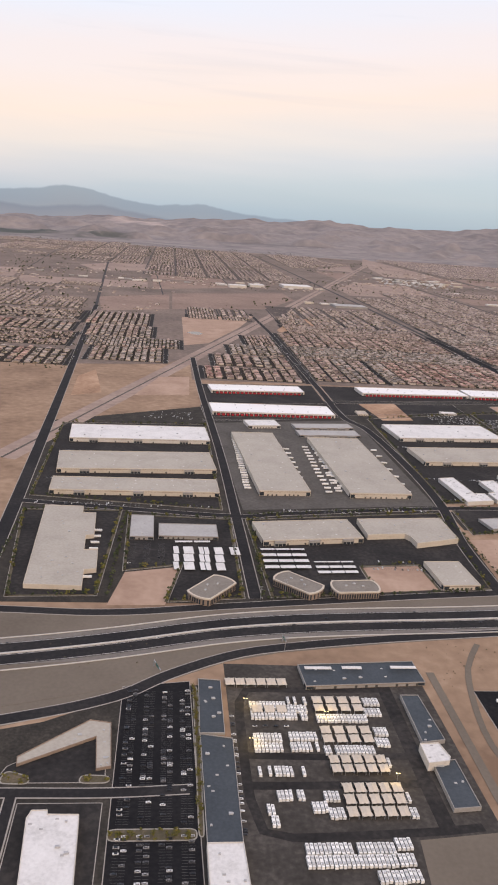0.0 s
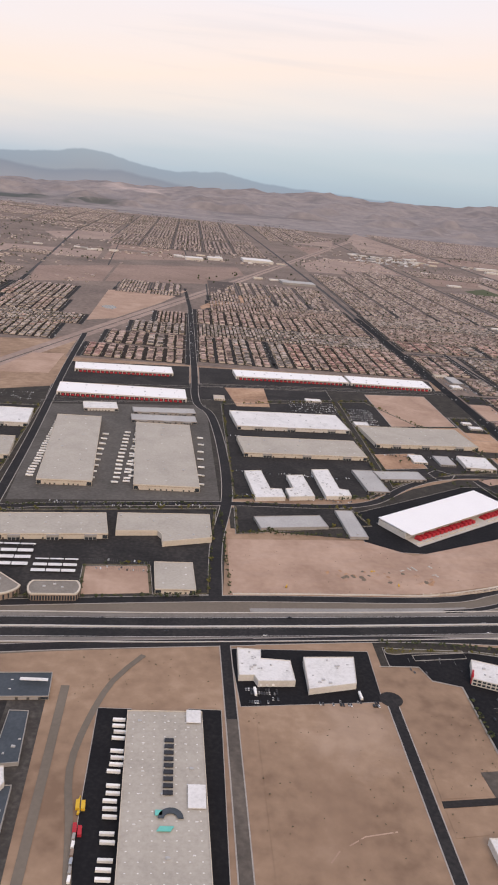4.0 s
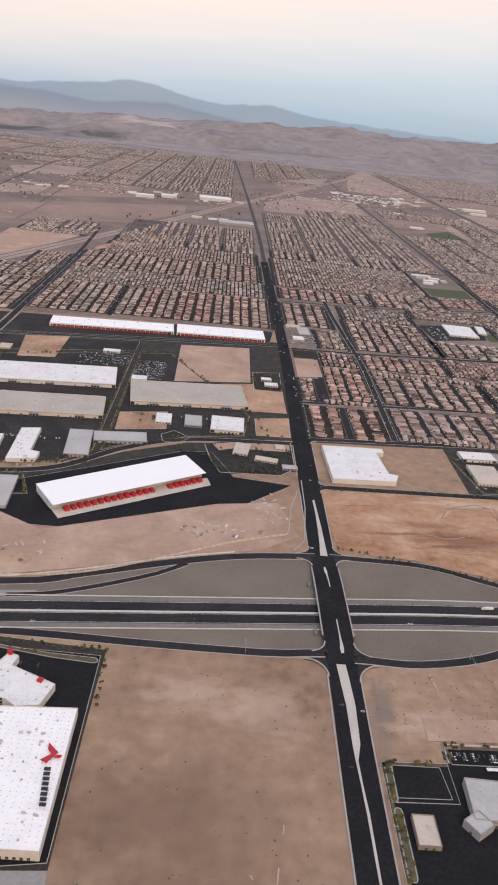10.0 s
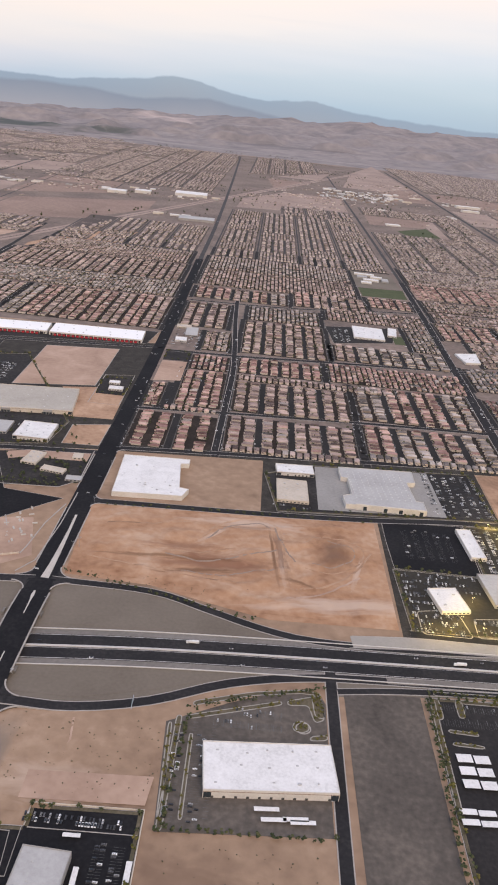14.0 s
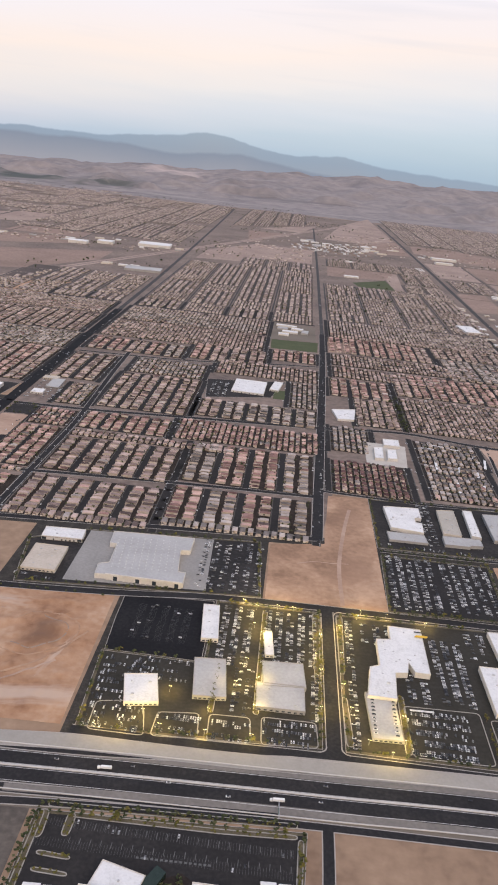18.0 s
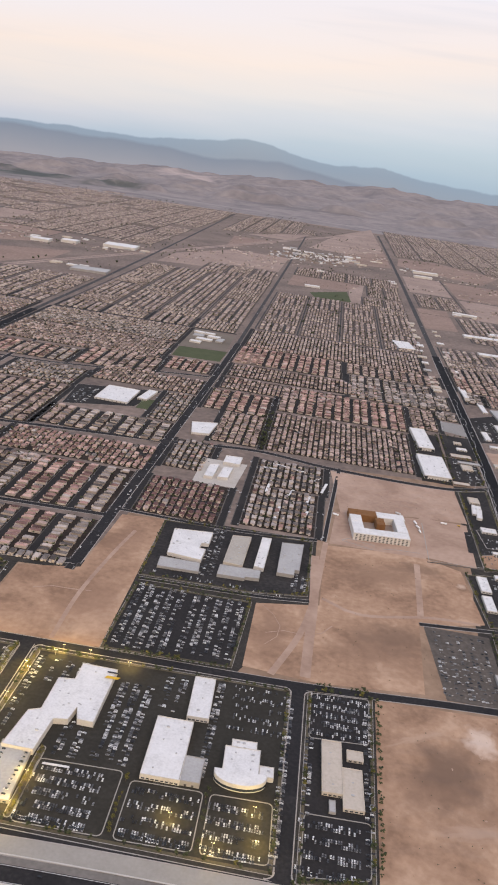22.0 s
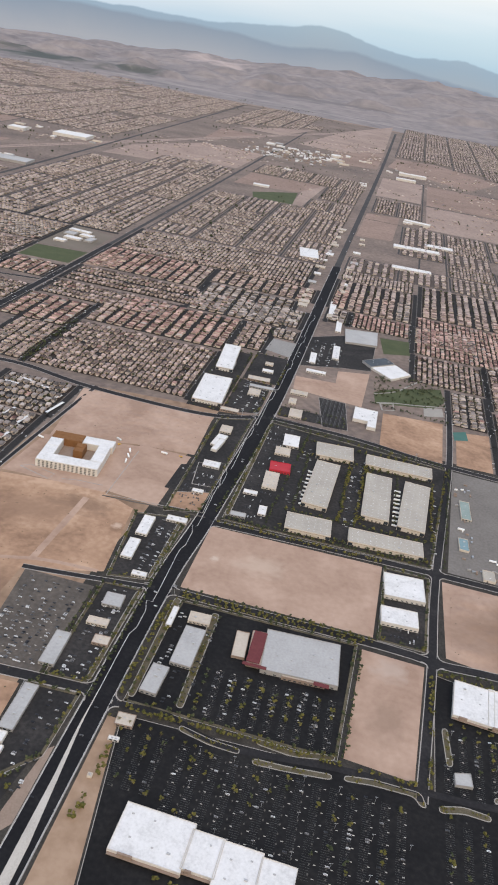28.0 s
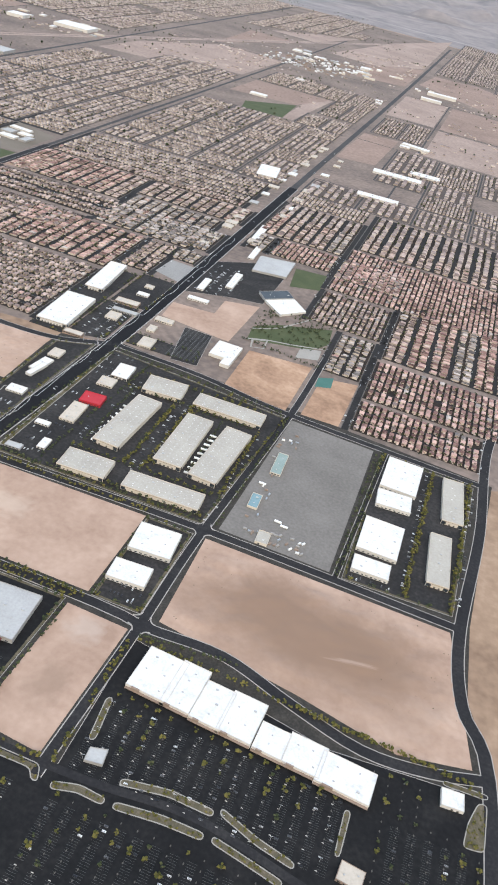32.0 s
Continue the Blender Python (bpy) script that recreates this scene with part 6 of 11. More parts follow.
building("warehouse", "white", 66.7, 513.8, 22.4, 15.1, 10.1, 2.5, "white-roofed warehouse with pale walls", front="dock")
building("commercial_building", "greyl", 109.3, 514.4, 41.9, 11.1, 8.5, 1.9, "low light grey-roofed building", front="dock")
building("commercial_building", "greyl", 109.7, 496.6, 42.3, 13.0, 6.3, 1.9, "low light grey-roofed building", front="dock")
building("warehouse", "white", -14.9, 475.3, 85.4, 31.0, 3.9, 3.1, "white-roofed warehouse with pale walls", front="dock")
building("warehouse", "grey", -14.4, 418.1, 85.9, 31.3, 5.0, 3.1, "grey-roofed warehouse with cream tilt-up walls", front="dock")
building("warehouse", "grey", -13.2, 377.8, 84.4, 19.5, 2.4, 3.1, "grey-roofed warehouse with cream tilt-up walls", front="dock")
building("commercial_building", "greyl", -7.9, 326.5, 10.4, 24.9, 0.9, 1.9, "low light grey-roofed building", front="dock")
building("commercial_building", "greyl", 12.6, 322.7, 26.2, 14.1, 0.7, 1.9, "low light grey-roofed building", front="dock")
building("storage_building", "redwhite", 73.7, 622.5, 77.2, 21.4, 6.0, 3.1, "long white-roofed storage building with red bays", front="bays")
building("storage_building", "redwhite", 78.3, 553.7, 90.7, 26.1, 3.3, 3.1, "long white-roofed storage building with red bays", front="bays")
building("storage_building", "redwhite", 210.8, 639.5, 96.0, 22.6, 5.3, 3.1, "long white-roofed storage building with red bays", front="bays")
building("storage_building", "redwhite", 296.2, 646.6, 70.6, 25.5, 3.0, 3.1, "long white-roofed storage building with red bays", front="bays")
building("warehouse", "white", 193.7, 509.7, 76.6, 34.3, 6.4, 3.1, "white-roofed warehouse with pale walls", front="dock")
building("warehouse", "grey", 195.0, 455.3, 75.9, 29.9, 5.6, 3.1, "grey-roofed warehouse with cream tilt-up walls", front="dock")
building("warehouse", "grey", 279.4, 494.1, 71.5, 37.3, 7.0, 3.1, "grey-roofed warehouse with cream tilt-up walls", front="dock")
building("warehouse", "white", 304.8, 449.8, 19.0, 21.3, -0.8, 2.5, "white-roofed warehouse with pale walls", front="dock")
building("commercial_building", "greyl", 227.9, 406.9, 12.4, 32.3, 5.1, 1.9, "low light grey-roofed building", front="dock")
building("commercial_building", "greyl", 247.8, 418.5, 28.1, 12.7, 8.3, 1.9, "low light grey-roofed building", front="dock")
building("canopy", "greyl", 175.4, 344.8, 33.7, 13.1, 10.6, 1.6, "low pale parking canopy building", front="")
building("canopy", "greyl", 205.2, 347.4, 8.9, 30.4, 4.0, 1.6, "low pale parking canopy building", front="")
building("warehouse", "white", 209.1, 150.7, 11.9, 11.9, 2.2, 2.5, "white-roofed warehouse with pale walls", front="dock")
building("warehouse", "grey", 120.9, 166.6, 21.9, 67.7, 1.7, 3.1, "long grey-roofed distribution warehouse with white skylights", front="dock", dots=True)
building("warehouse", "white", 446.9, 435.5, 19.9, 10.2, 4.3, 2.5, "white-roofed warehouse with pale walls", front="dock")
building("restaurant", "cream", 445.3, 411.2, 15.7, 22.8, 1.3, 2.5, "cream flat-roofed building with terracotta marks", front="glass")
building("warehouse", "white", 436.4, 230.5, 38.4, 17.8, 5.3, 3.7, "white-roofed warehouse with pale walls", front="dock")
building("commercial_building", "greyl", 381.0, 190.5, 12.4, 14.0, -2.9, 3.1, "low light grey-roofed building", front="dock")
building("commercial_building", "greyl", 375.4, 182.9, 5.6, 6.0, -54.2, 3.1, "small diamond-set grey roof wing", front="dock")
building("commercial_building", "brown", 360.8, 180.2, 6.1, 9.7, 0.0, 1.9, "small brown building with a pale roof", front="dock")
building("campus_building", "white", 514.6, 236.2, 11.6, 17.8, 1.7, 4.3, "white-roofed wing of a modern campus", front="glass")
building("campus_building", "white", 518.0, 248.5, 12.8, 8.3, -14.0, 3.7, "white-roofed wing of a modern campus", front="glass")
building("campus_building", "white", 543.7, 240.1, 11.3, 20.4, 0.9, 4.3, "white-roofed wing of a modern campus", front="glass")
building("campus_building", "white", 530.5, 229.5, 19.4, 14.4, 3.3, 4.3, "white-roofed wing of a modern campus", front="glass")
building("dealership", "white", 507.9, 328.2, 12.3, 15.9, 11.8, 2.5, "car dealership building with a pale flat roof", front="glass")
building("dealership", "greyl", 531.7, 339.5, 12.3, 22.7, 6.1, 2.5, "car dealership building with a pale flat roof", front="glass")
building("dealership", "greyl", 559.3, 346.9, 16.2, 14.9, 5.5, 2.5, "car dealership building with a pale flat roof", front="glass")
building("dealership", "greyl", 558.6, 333.6, 18.0, 14.0, 1.8, 2.5, "car dealership building with a pale flat roof", front="glass")
building("dealership", "white", 552.5, 366.6, 3.7, 16.8, 5.9, 1.9, "car dealership building with a pale flat roof", front="glass")
building("dealership", "white", 527.5, 376.1, 7.1, 25.3, 4.9, 2.5, "car dealership building with a pale flat roof", front="glass")
outline_building("dealership", "white", [(603.0, 389.0), (617.0, 389.0), (617.0, 378.0), (617.0, 358.0), (611.0, 358.0), (609.0, 364.0), (608.0, 357.0), (603.0, 356.0), (602.0, 340.0), (591.0, 340.0), (593.0, 358.0), (597.0, 360.0), (597.0, 378.0), (603.0, 379.0)], 2.9, "white stepped dealership building with a flat roof and rooftop units", 14)
building("dealership", "white", 645.1, 354.0, 13.4, 29.0, 1.5, 3.1, "car dealership building with a pale flat roof", front="glass")
building("commercial_building", "greyl", 655.2, 345.9, 7.0, 11.7, 0.7, 2.5, "low light grey-roofed building", front="dock")
building("dealership", "white", 651.7, 383.4, 8.3, 23.6, 2.9, 2.8, "car dealership building with a pale flat roof", front="glass")
building("office_building", "beige", 702.4, 361.0, 7.2, 25.2, 2.4, 2.4, "beige flat-roofed office wing with a stepped roof", front="glass")
building("office_building", "beige", 709.8, 352.4, 7.2, 18.6, 2.4, 2.0, "beige flat-roofed office wing with a lower roof", front="glass")
building("office_building", "greyl", 703.0, 343.4, 2.2, 5.2, 2.4, 1.1, "small pale annex beside an office", 0, "")
building("office_building", "beige", 710.6, 368.9, 6.0, 5.0, 2.4, 1.7, "small beige flat-roofed pavilion beside an office", front="glass")
outline_building("office_building", "white", [(612, 517), (633, 520), (633, 506), (629, 505.6), (629, 500), (632.4, 499.6), (632, 487.4), (614, 489.4)], 2.4, "white-roofed office block with a stepped outline", 12)
outline_building("office_building", "greyl", [(611.4, 485.4), (632, 486), (633, 476.4), (612, 475.4)], 1.6, "low grey-roofed office row with pale walls", 8)
outline_building("office_building", "grey", [(643.8, 521), (654, 523), (653.2, 489.4), (643.2, 490)], 2.3, "long grey-roofed office block with pale walls", 10)
outline_building("office_building", "greyl", [(642, 487.4), (663, 488.4), (663, 480), (656, 479), (655.8, 477.6), (642, 477)], 2.1, "grey-roofed two-storey office front with dark windows", 6)
outline_building("office_building", "white", [(659.8, 525), (665, 525.4), (664.2, 490.2), (658.9, 491.4)], 2.3, "long narrow white-roofed office block", 6)
outline_building("office_building", "greyl", [(671, 523), (683, 525), (682.4, 495), (680, 494.8), (680, 489.4), (671, 489)], 2.3, "grey-roofed office block with rows of rooftop units", 16)
building("school", "white", 516.8, 735.6, 27.2, 37.6, -1.7, 2.2, "low white-roofed school building", front="glass")
building("school", "white", 539.4, 746.2, 7.8, 26.9, -7.2, 2.2, "small white-roofed block of a school", front="glass")
building("warehouse", "white", 766.9, 750.2, 12.4, 48.5, 5.1, 3.1, "white-roofed warehouse with pale walls", front="dock")
building("warehouse", "white", 770.4, 687.9, 19.7, 44.0, 3.5, 3.1, "white-roofed warehouse with pale walls", front="dock")
building("warehouse", "white", 776.1, 1120.0, 21.8, 42.3, 9.3, 3.1, "white-roofed warehouse with pale walls", front="dock")
building("warehouse", "grey", 860.0, 637.5, 22.6, 16.6, 5.8, 3.1, "grey-roofed warehouse with cream tilt-up walls", front="dock", dots=True)
building("warehouse", "grey", 857.0, 595.8, 14.0, 50.5, -2.5, 3.4, "grey-roofed warehouse with cream tilt-up walls", front="dock", dots=True)
building("warehouse", "grey", 855.7, 551.6, 23.5, 14.9, 3.4, 3.1, "grey-roofed warehouse with cream tilt-up walls", front="dock", dots=True)
building("warehouse", "grey", 899.0, 637.7, 39.8, 12.8, 1.2, 3.1, "grey-roofed warehouse with cream tilt-up walls", front="dock", dots=True)
building("warehouse", "grey", 888.3, 596.2, 14.8, 47.8, 0.3, 3.4, "grey-roofed warehouse with cream tilt-up walls", front="dock", dots=True)
building("warehouse", "grey", 909.1, 595.0, 14.6, 50.2, -3.3, 3.4, "grey-roofed warehouse with cream tilt-up walls", front="dock", dots=True)
building("warehouse", "grey", 895.3, 552.4, 37.9, 12.5, 3.1, 3.1, "grey-roofed warehouse with cream tilt-up walls", front="dock", dots=True)
building("office_building", "white", 905.8, 519.3, 18.9, 17.4, 4.5, 3.1, "pale office building with a flat roof", front="glass")
building("office_building", "white", 904.4, 496.7, 16.5, 11.4, 3.8, 3.1, "pale office building with a flat roof", front="glass")
building("shop_building", "white", 934.9, 455.9, 15.9, 19.5, -4.0, 3.1, "white-roofed unit of a shopping row", front="glass")
building("shop_building", "white", 946.0, 455.5, 11.2, 20.3, -4.0, 3.1, "white-roofed unit of a shopping row", front="glass")
building("shop_building", "white", 957.3, 452.7, 11.5, 17.2, -4.0, 3.1, "white-roofed unit of a shopping row", front="glass")
building("shop_building", "white", 968.4, 452.5, 13.1, 18.0, -4.0, 3.1, "white-roofed unit of a shopping row", front="glass")
building("shop_building", "white", 980.65, 448.2, 11.1, 11.4, -4.0, 3.1, "white-roofed unit of a shopping row", front="glass")
building("shop_building", "white", 992.7, 448.1, 13.8, 12.6, -4.0, 3.1, "white-roofed unit of a shopping row", front="glass")
building("shop_building", "white", 1007.7, 446.1, 19.5, 12.6, -4.0, 3.1, "white-roofed unit of a shopping row", front="glass")
building("shop_building", "white", 834.9, 364.2, 22.5, 16.7, -2.0, 3.1, "white-roofed unit of a shopping row", front="glass")
building("shop_building", "white", 850.6, 363.5, 10.4, 13.3, -2.0, 3.1, "white-roofed unit of a shopping row", front="glass")
building("shop_building", "white", 861.5, 361.9, 13.0, 15.0, -2.0, 3.1, "white-roofed unit of a shopping row", front="glass")
building("shop_building", "white", 872.9, 360.9, 11.0, 13.8, -2.0, 3.1, "white-roofed unit of a shopping row", front="glass")
building("office_building", "white", 999.6, 632.3, 19.4, 29.0, -1.2, 3.1, "pale office building with a flat roof", front="glass")
building("office_building", "white", 998.9, 608.5, 17.9, 13.4, 4.0, 3.1, "pale office building with a flat roof", front="glass")
building("office_building", "white", 997.6, 575.8, 19.5, 25.4, -0.4, 3.1, "pale office building with a flat roof", front="glass")
building("office_building", "white", 996.9, 553.1, 17.3, 10.4, 1.6, 3.1, "pale office building with a flat roof", front="glass")
building("warehouse", "grey", 1028.0, 625.5, 11.1, 37.8, 4.4, 3.1, "grey-roofed warehouse with cream tilt-up walls", front="dock")
building("warehouse", "grey", 1026.1, 575.0, 10.5, 36.6, 3.4, 3.1, "grey-roofed warehouse with cream tilt-up walls", front="dock")
building("shop", "red", 831.9, 604.4, 11.9, 10.0, 6.1, 2.5, "small bright red shop by the arterial", front="glass")
building("warehouse", "white", 1043.9, 454.6, 7.9, 6.7, 4.3, 1.9, "white-roofed warehouse with pale walls", front="dock")
building("warehouse", "white", 832.8, 640.3, 9.7, 15.4, 4.2, 1.9, "white-roofed warehouse with pale walls", front="dock")
building("warehouse", "white", 792.9, 613.7, 3.5, 15.3, -7.5, 1.9, "white-roofed warehouse with pale walls", front="dock")

# buildings on bent outlines
outline_building("depot_building", "slate", [(13.6, 208.5), (20.4, 207.7), (20.3, 182.4), (13.2, 182.4)], 1.0, "depot building with a slate-blue metal roof", 6)
outline_building("depot_building", "slate", [(13.3, 182.1), (22.3, 180.2), (22.1, 142.4), (13.7, 142.4)], 1.0, "long depot building with a slate-blue metal roof", 8)
outline_building("warehouse", "white", [(13.5, 142.1), (21.9, 142.1), (22.7, 124), (13.7, 124)], 2.6, "white-roofed warehouse with orange-edged walls", 6)
outline_building("depot_building", "slate", [(75.0, 200.0), (80.6, 200.0), (82.0, 178.9), (75.0, 177.8)], 1.5, "workshop with a slate-blue metal roof", 4)
outline_building("depot_building", "slate", [(75.2, 170.2), (82.0, 170.8), (82.5, 153.2), (75.2, 152.6)], 1.5, "workshop with a slate-blue metal roof", 4)
outline_building("warehouse", "white", [(73.4, 175.7), (78.8, 176.0), (80.3, 170.2), (79.5, 168.6), (73.4, 167.6)], 3.0, "white block between two slate-roofed workshops", 3)
outline_building("commercial_building", "office", [(-34.0, 172.9), (-17.0, 188.1), (-11.1, 186.9), (-9.8, 169.2), (-13.6, 168.1), (-14.7, 180.8), (-33.6, 169.8)], 0.9, "low bent grey-roofed building", 8)
outline_building("warehouse", "white", [(-27.7, 150.0), (-26.9, 152.6), (-23.2, 152.6), (-23.0, 151.3), (-15.8, 151.1), (-14.1, 118), (-25.2, 118)], 2.5, "white-roofed hall with a small raised corner", 10)
outline_building("flex_building", "white", [(156.8, 407.5), (166.3, 409.9), (169.1, 384.0), (175.1, 384.2), (176.0, 373.3), (160.2, 370.0)], 2.5, "white L-shaped office building with rooftop units", 22, group="flex buildings")
outline_building("flex_building", "white", [(180.0, 405.0), (189.4, 407.2), (191.8, 376.7), (178.1, 373.8), (177.3, 385.1), (181.7, 386.8)], 2.5, "white L-shaped office building with rooftop units", 20, group="flex buildings")
outline_building("flex_building", "white", [(195.9, 417.1), (205.7, 419.4), (207.2, 390.3), (211.9, 389.1), (212.1, 381.1), (197.9, 378.0)], 2.5, "white L-shaped office building with rooftop units", 20, group="flex buildings")
outline_building("school", "white", [(586.2, 698.1), (605.6, 704.6), (603.4, 676.6), (590.4, 674)], 1.9, "white-roofed school beside the road", 6)
outline_building("school", "slate", [(863.8, 805.9), (881.3, 823.0), (889.5, 813), (871.5, 795.5)], 2.4, "blue-roofed wing of a school", 5)
outline_building("school", "white", [(871.7, 795.0), (889.9, 812.4), (902.9, 797.5), (888.3, 778.8)], 2.0, "white-roofed wing of a school", 6)
outline_building("school", "greyl", [(843.1, 875.9), (871.6, 883.4), (873.2, 848), (846.4, 842)], 2.0, "low grey ribbed school block", 4)
outline_building("church", "white", [(866, 712), (882, 712), (882, 684), (876, 684), (876, 692), (866, 692)], 2.6, "white flat-roofed hall beside a bare lot", 10)
outline_building("shed", "greyl", [(926.5, 420.2), (932.3, 421.8), (933.0, 416.1), (926.8, 415.2)], 1.5, "small grey utility building in the car park", 1)
factory = outline_building("factory", "bright", [(242.3, 211.9), (264.5, 213.2), (264.6, 165.3), (222.1, 165.5), (222.6, 185.5), (228.0, 185.8), (228.3, 188.8), (242.4, 189.0)], 3.7, "large white L-shaped factory with grey roof vents and cream walls", 60, 2.0)
fx, fy = factory.location.x, factory.location.y
part("panel_band", joined("panel_band", [box_data(243.3 - fx, 165.28 - fy, 0.1, 42.0, 0.1, 3.3)], "wall_cream"), factory, "cream front wall")
for k in range(9):
    part("dock_door", UNIT["dock"], factory, at=(248.5 + 1.7 * k - fx, 165.2 - fy, 0.25))
part("emblem", mesh("emblem", [(x - fx, y - fy, z) for y in (165.1, 165.2) for x, z in ((241.5, 0.7), (243.2, 2.5), (244.6, 2.5), (244.2, 1.5), (247.0, 1.0), (244.0, 1.05), (243.2, 1.6))],
                       [tuple(range(7)), tuple(range(13, 6, -1))] + [(k, (k + 1) % 7, 7 + (k + 1) % 7, 7 + k) for k in range(7)], ["red"]), factory, "red shape on the front wall")
wing = outline_building("factory_office", "white", [(225.4, 234.3), (236.1, 230.6), (238.3, 236.0), (241.9, 234.8), (241.0, 230.2), (255.8, 223.1), (253.1, 213.8), (246.4, 212.6), (243.2, 215.1), (222.1, 223.1)], 3.1, "white office wing of the factory with dark window rows", 16)
wx, wy = wing.location.x, wing.location.y
for row_z in (0.55, 1.75):
    part("window_row", joined("window_row", [box_data(222.9 + 1.42 * k - wx, 222.72 - 0.54 * k - wy, row_z, 1.1, 0.14, 0.65, 1.0, -0.364) for k in range(14)], "glass"), wing, "dark window row")
for ax, ay, sx, sy, hh in ((222.9, 225.3, 0.6, 3.6, 3.35), (238.9, 235.6, 1.6, 1.2, 3.9), (251.0, 224.2, 1.6, 1.6, 3.2)):
    part("red_panel", joined("red_panel", [box_data(ax - wx, ay - wy, 0.1, sx, sy, hh, 1.0, -0.364)], "red"), wing, "bright red wall panel")
# the long white storage building with red bays under its roof edge
hall = outline_building("storage_building", "redwhite", [(219.5, 350.7), (283.9, 396.7), (293.2, 380.9), (229.0, 335.6)], 3.5, "long white-roofed storage building with red bays", 0)
hx, hy = hall.location.x, hall.location.y
part("roof_slab", mesh("roof_slab", [(x - hx, y - hy, z) for z in (3.62, 3.78) for x, y in ((219.2, 350.9), (283.9, 397.1), (295.2, 378.0), (230.9, 332.4))], BOX, ["roof_clean"]), hall, "plain white roof slab")
for k in range(22):
    if k not in (14, 15):
        t = (k + 1.6) / 24
        part("bay", joined("bay", [box_data(231.6 + 64.2 * t - hx, 333.2 + 45.4 * t - hy, 0.08, 2.2, 3.4, 1.5 - 0.3 * (k % 3 == 1), 0.85, 0.615)], "red"), hall, "red projecting bay")
part("low_wall", joined("low_wall", [box_data(232.6 + 62 * (k + 0.5) / 12 - hx, 329.6 + 43 * (k + 0.5) / 12 - hy, 0.06, 5.0, 0.35, 0.55, 1.0, 0.606) for k in range(12) if k != 8], "wall_cream"), hall, "pale low wall before the bays")
lot("concrete", "storage_apron", [(219.3, 352.5), (234.0, 327.9), (298.0, 372.5), (296.0, 380)], "pale concrete apron round the storage building")
lot("lot", "factory_annex", [(221.9, 196.4), (223.6, 199.3), (233.9, 200.2), (234.6, 190), (222.2, 189.1)], "kerbed asphalt corner of the factory car park")
outline_building("plaza_hall", "white", [(614.1, 618.1), (620.5, 620.5), (619.5, 597.1), (613.4, 597.0)], 2.2, "white square hall on a paved court", 3)
outline_building("plaza_hall", "white", [(623.6, 617.2), (629.9, 618.5), (629.1, 599.7), (622.2, 598.2)], 2.2, "white square hall on a paved court", 3)
outline_building("plaza_hall", "white", [(622.2, 638.8), (633.7, 639.7), (633.4, 625.5), (621.8, 625.6)], 2.2, "white square hall on a paved court", 3)
outline_building("warehouse", "white", [(143.3, 235.4), (151.4, 235.0), (151.0, 229.9), (160.9, 229.3), (161.3, 218.1), (149.1, 217.2), (148.0, 220.3), (143.0, 219.9)], 2.8, "white stepped building beside a turning circle", 12)
outline_building("warehouse", "white", [(165.6, 231.6), (183.3, 233.0), (181.4, 218.2), (165.2, 214.1)], 2.8, "white workshop with a notched corner", 10)
outline_building("warehouse", "grey", [(93.7, 340.1), (136.2, 344.7), (136.8, 319.7), (115.2, 312.7), (114.5, 320.2), (112.6, 323.5), (94.4, 320.9)], 3.1, "grey-roofed warehouse with a stepped cream front", 14)
outline_building("superstore", "store", [(470.4, 442.9), (510.7, 446.2), (510.5, 432.6), (505.9, 431.9), (507.8, 411.5), (511.4, 411.3), (511.6, 401.4), (475.7, 400.9), (471.5, 400.3), (470.7, 409.7), (475.4, 412.2), (474.6, 430.3), (471.1, 430.6)], 3.0, "large superstore with a pale ribbed grey roof", 8)
outline_building("warehouse", "white", [(357.3, 429.3), (391.6, 431.6), (391.6, 426.2), (387.4, 425.2), (389.9, 398.9), (394.5, 397.8), (392.1, 390.0), (359.0, 387.2)], 3.1, "large white-roofed store with a notched side", 14)
building("school", "white", 540.0, 1012.0, 24.0, 7.0, -6.0, 2.0, "low pale school block on a grey court", 2, "")
building("school", "greyl", 536.0, 996.0, 12.0, 12.0, -4.0, 2.0, "low pale school block on a grey court", 2, "")
building("school", "white", 553.0, 998.0, 14.0, 8.0, -4.0, 2.0, "low pale school block on a grey court", 2, "")
building("school", "white", 545.0, 980.0, 18.0, 9.0, -3.0, 2.0, "low pale school block on a grey court", 2, "")
building("school", "greyl", 562.0, 985.0, 8.0, 16.0, -3.0, 2.0, "low pale school block on a grey court", 2, "")
building("school", "white", 538.0, 964.0, 12.0, 8.0, 0.0, 2.0, "low pale school block on a grey court", 2, "")


# ---------------------------------------------------------------- houses
# Each entry: x, y, turn, width, depth, height, tone
houses = []
streets, yards = [], []
TONES = ("tile_brown", "tile_red", "tile_grey", "tile_dark")
OWN_TONES = ("tile_brown_own", "tile_red_own", "tile_grey_own", "tile_dark_own")
hr = random.Random(5)


def row(x0, y0, x1, y1, tone, face=0.0, step=4.05, deep=5.0, skip=0.02, mix=0.12):
    """A row of houses from one point to another."""
    n = max(1, int(math.hypot(x1 - x0, y1 - y0) / step))
    turn = math.atan2(y1 - y0, x1 - x0) + face
    for k in range(n):
        if hr.random() < skip:
            continue
        t = (k + 0.5) / n
        tn = tone if hr.random() > mix else hr.choice((0, 1, 2))
        j = hr.uniform(-0.35, 0.35)
        houses.append((x0 + (x1 - x0) * t - math.sin(turn) * j, y0 + (y1 - y0) * t + math.cos(turn) * j, turn,
                       step * 0.66 * hr.uniform(0.88, 1.08), min(deep, 5.7) * hr.uniform(0.74, 0.95), hr.choice((0.85, 1.4, 1.6)) * hr.uniform(0.9, 1.1), tn))


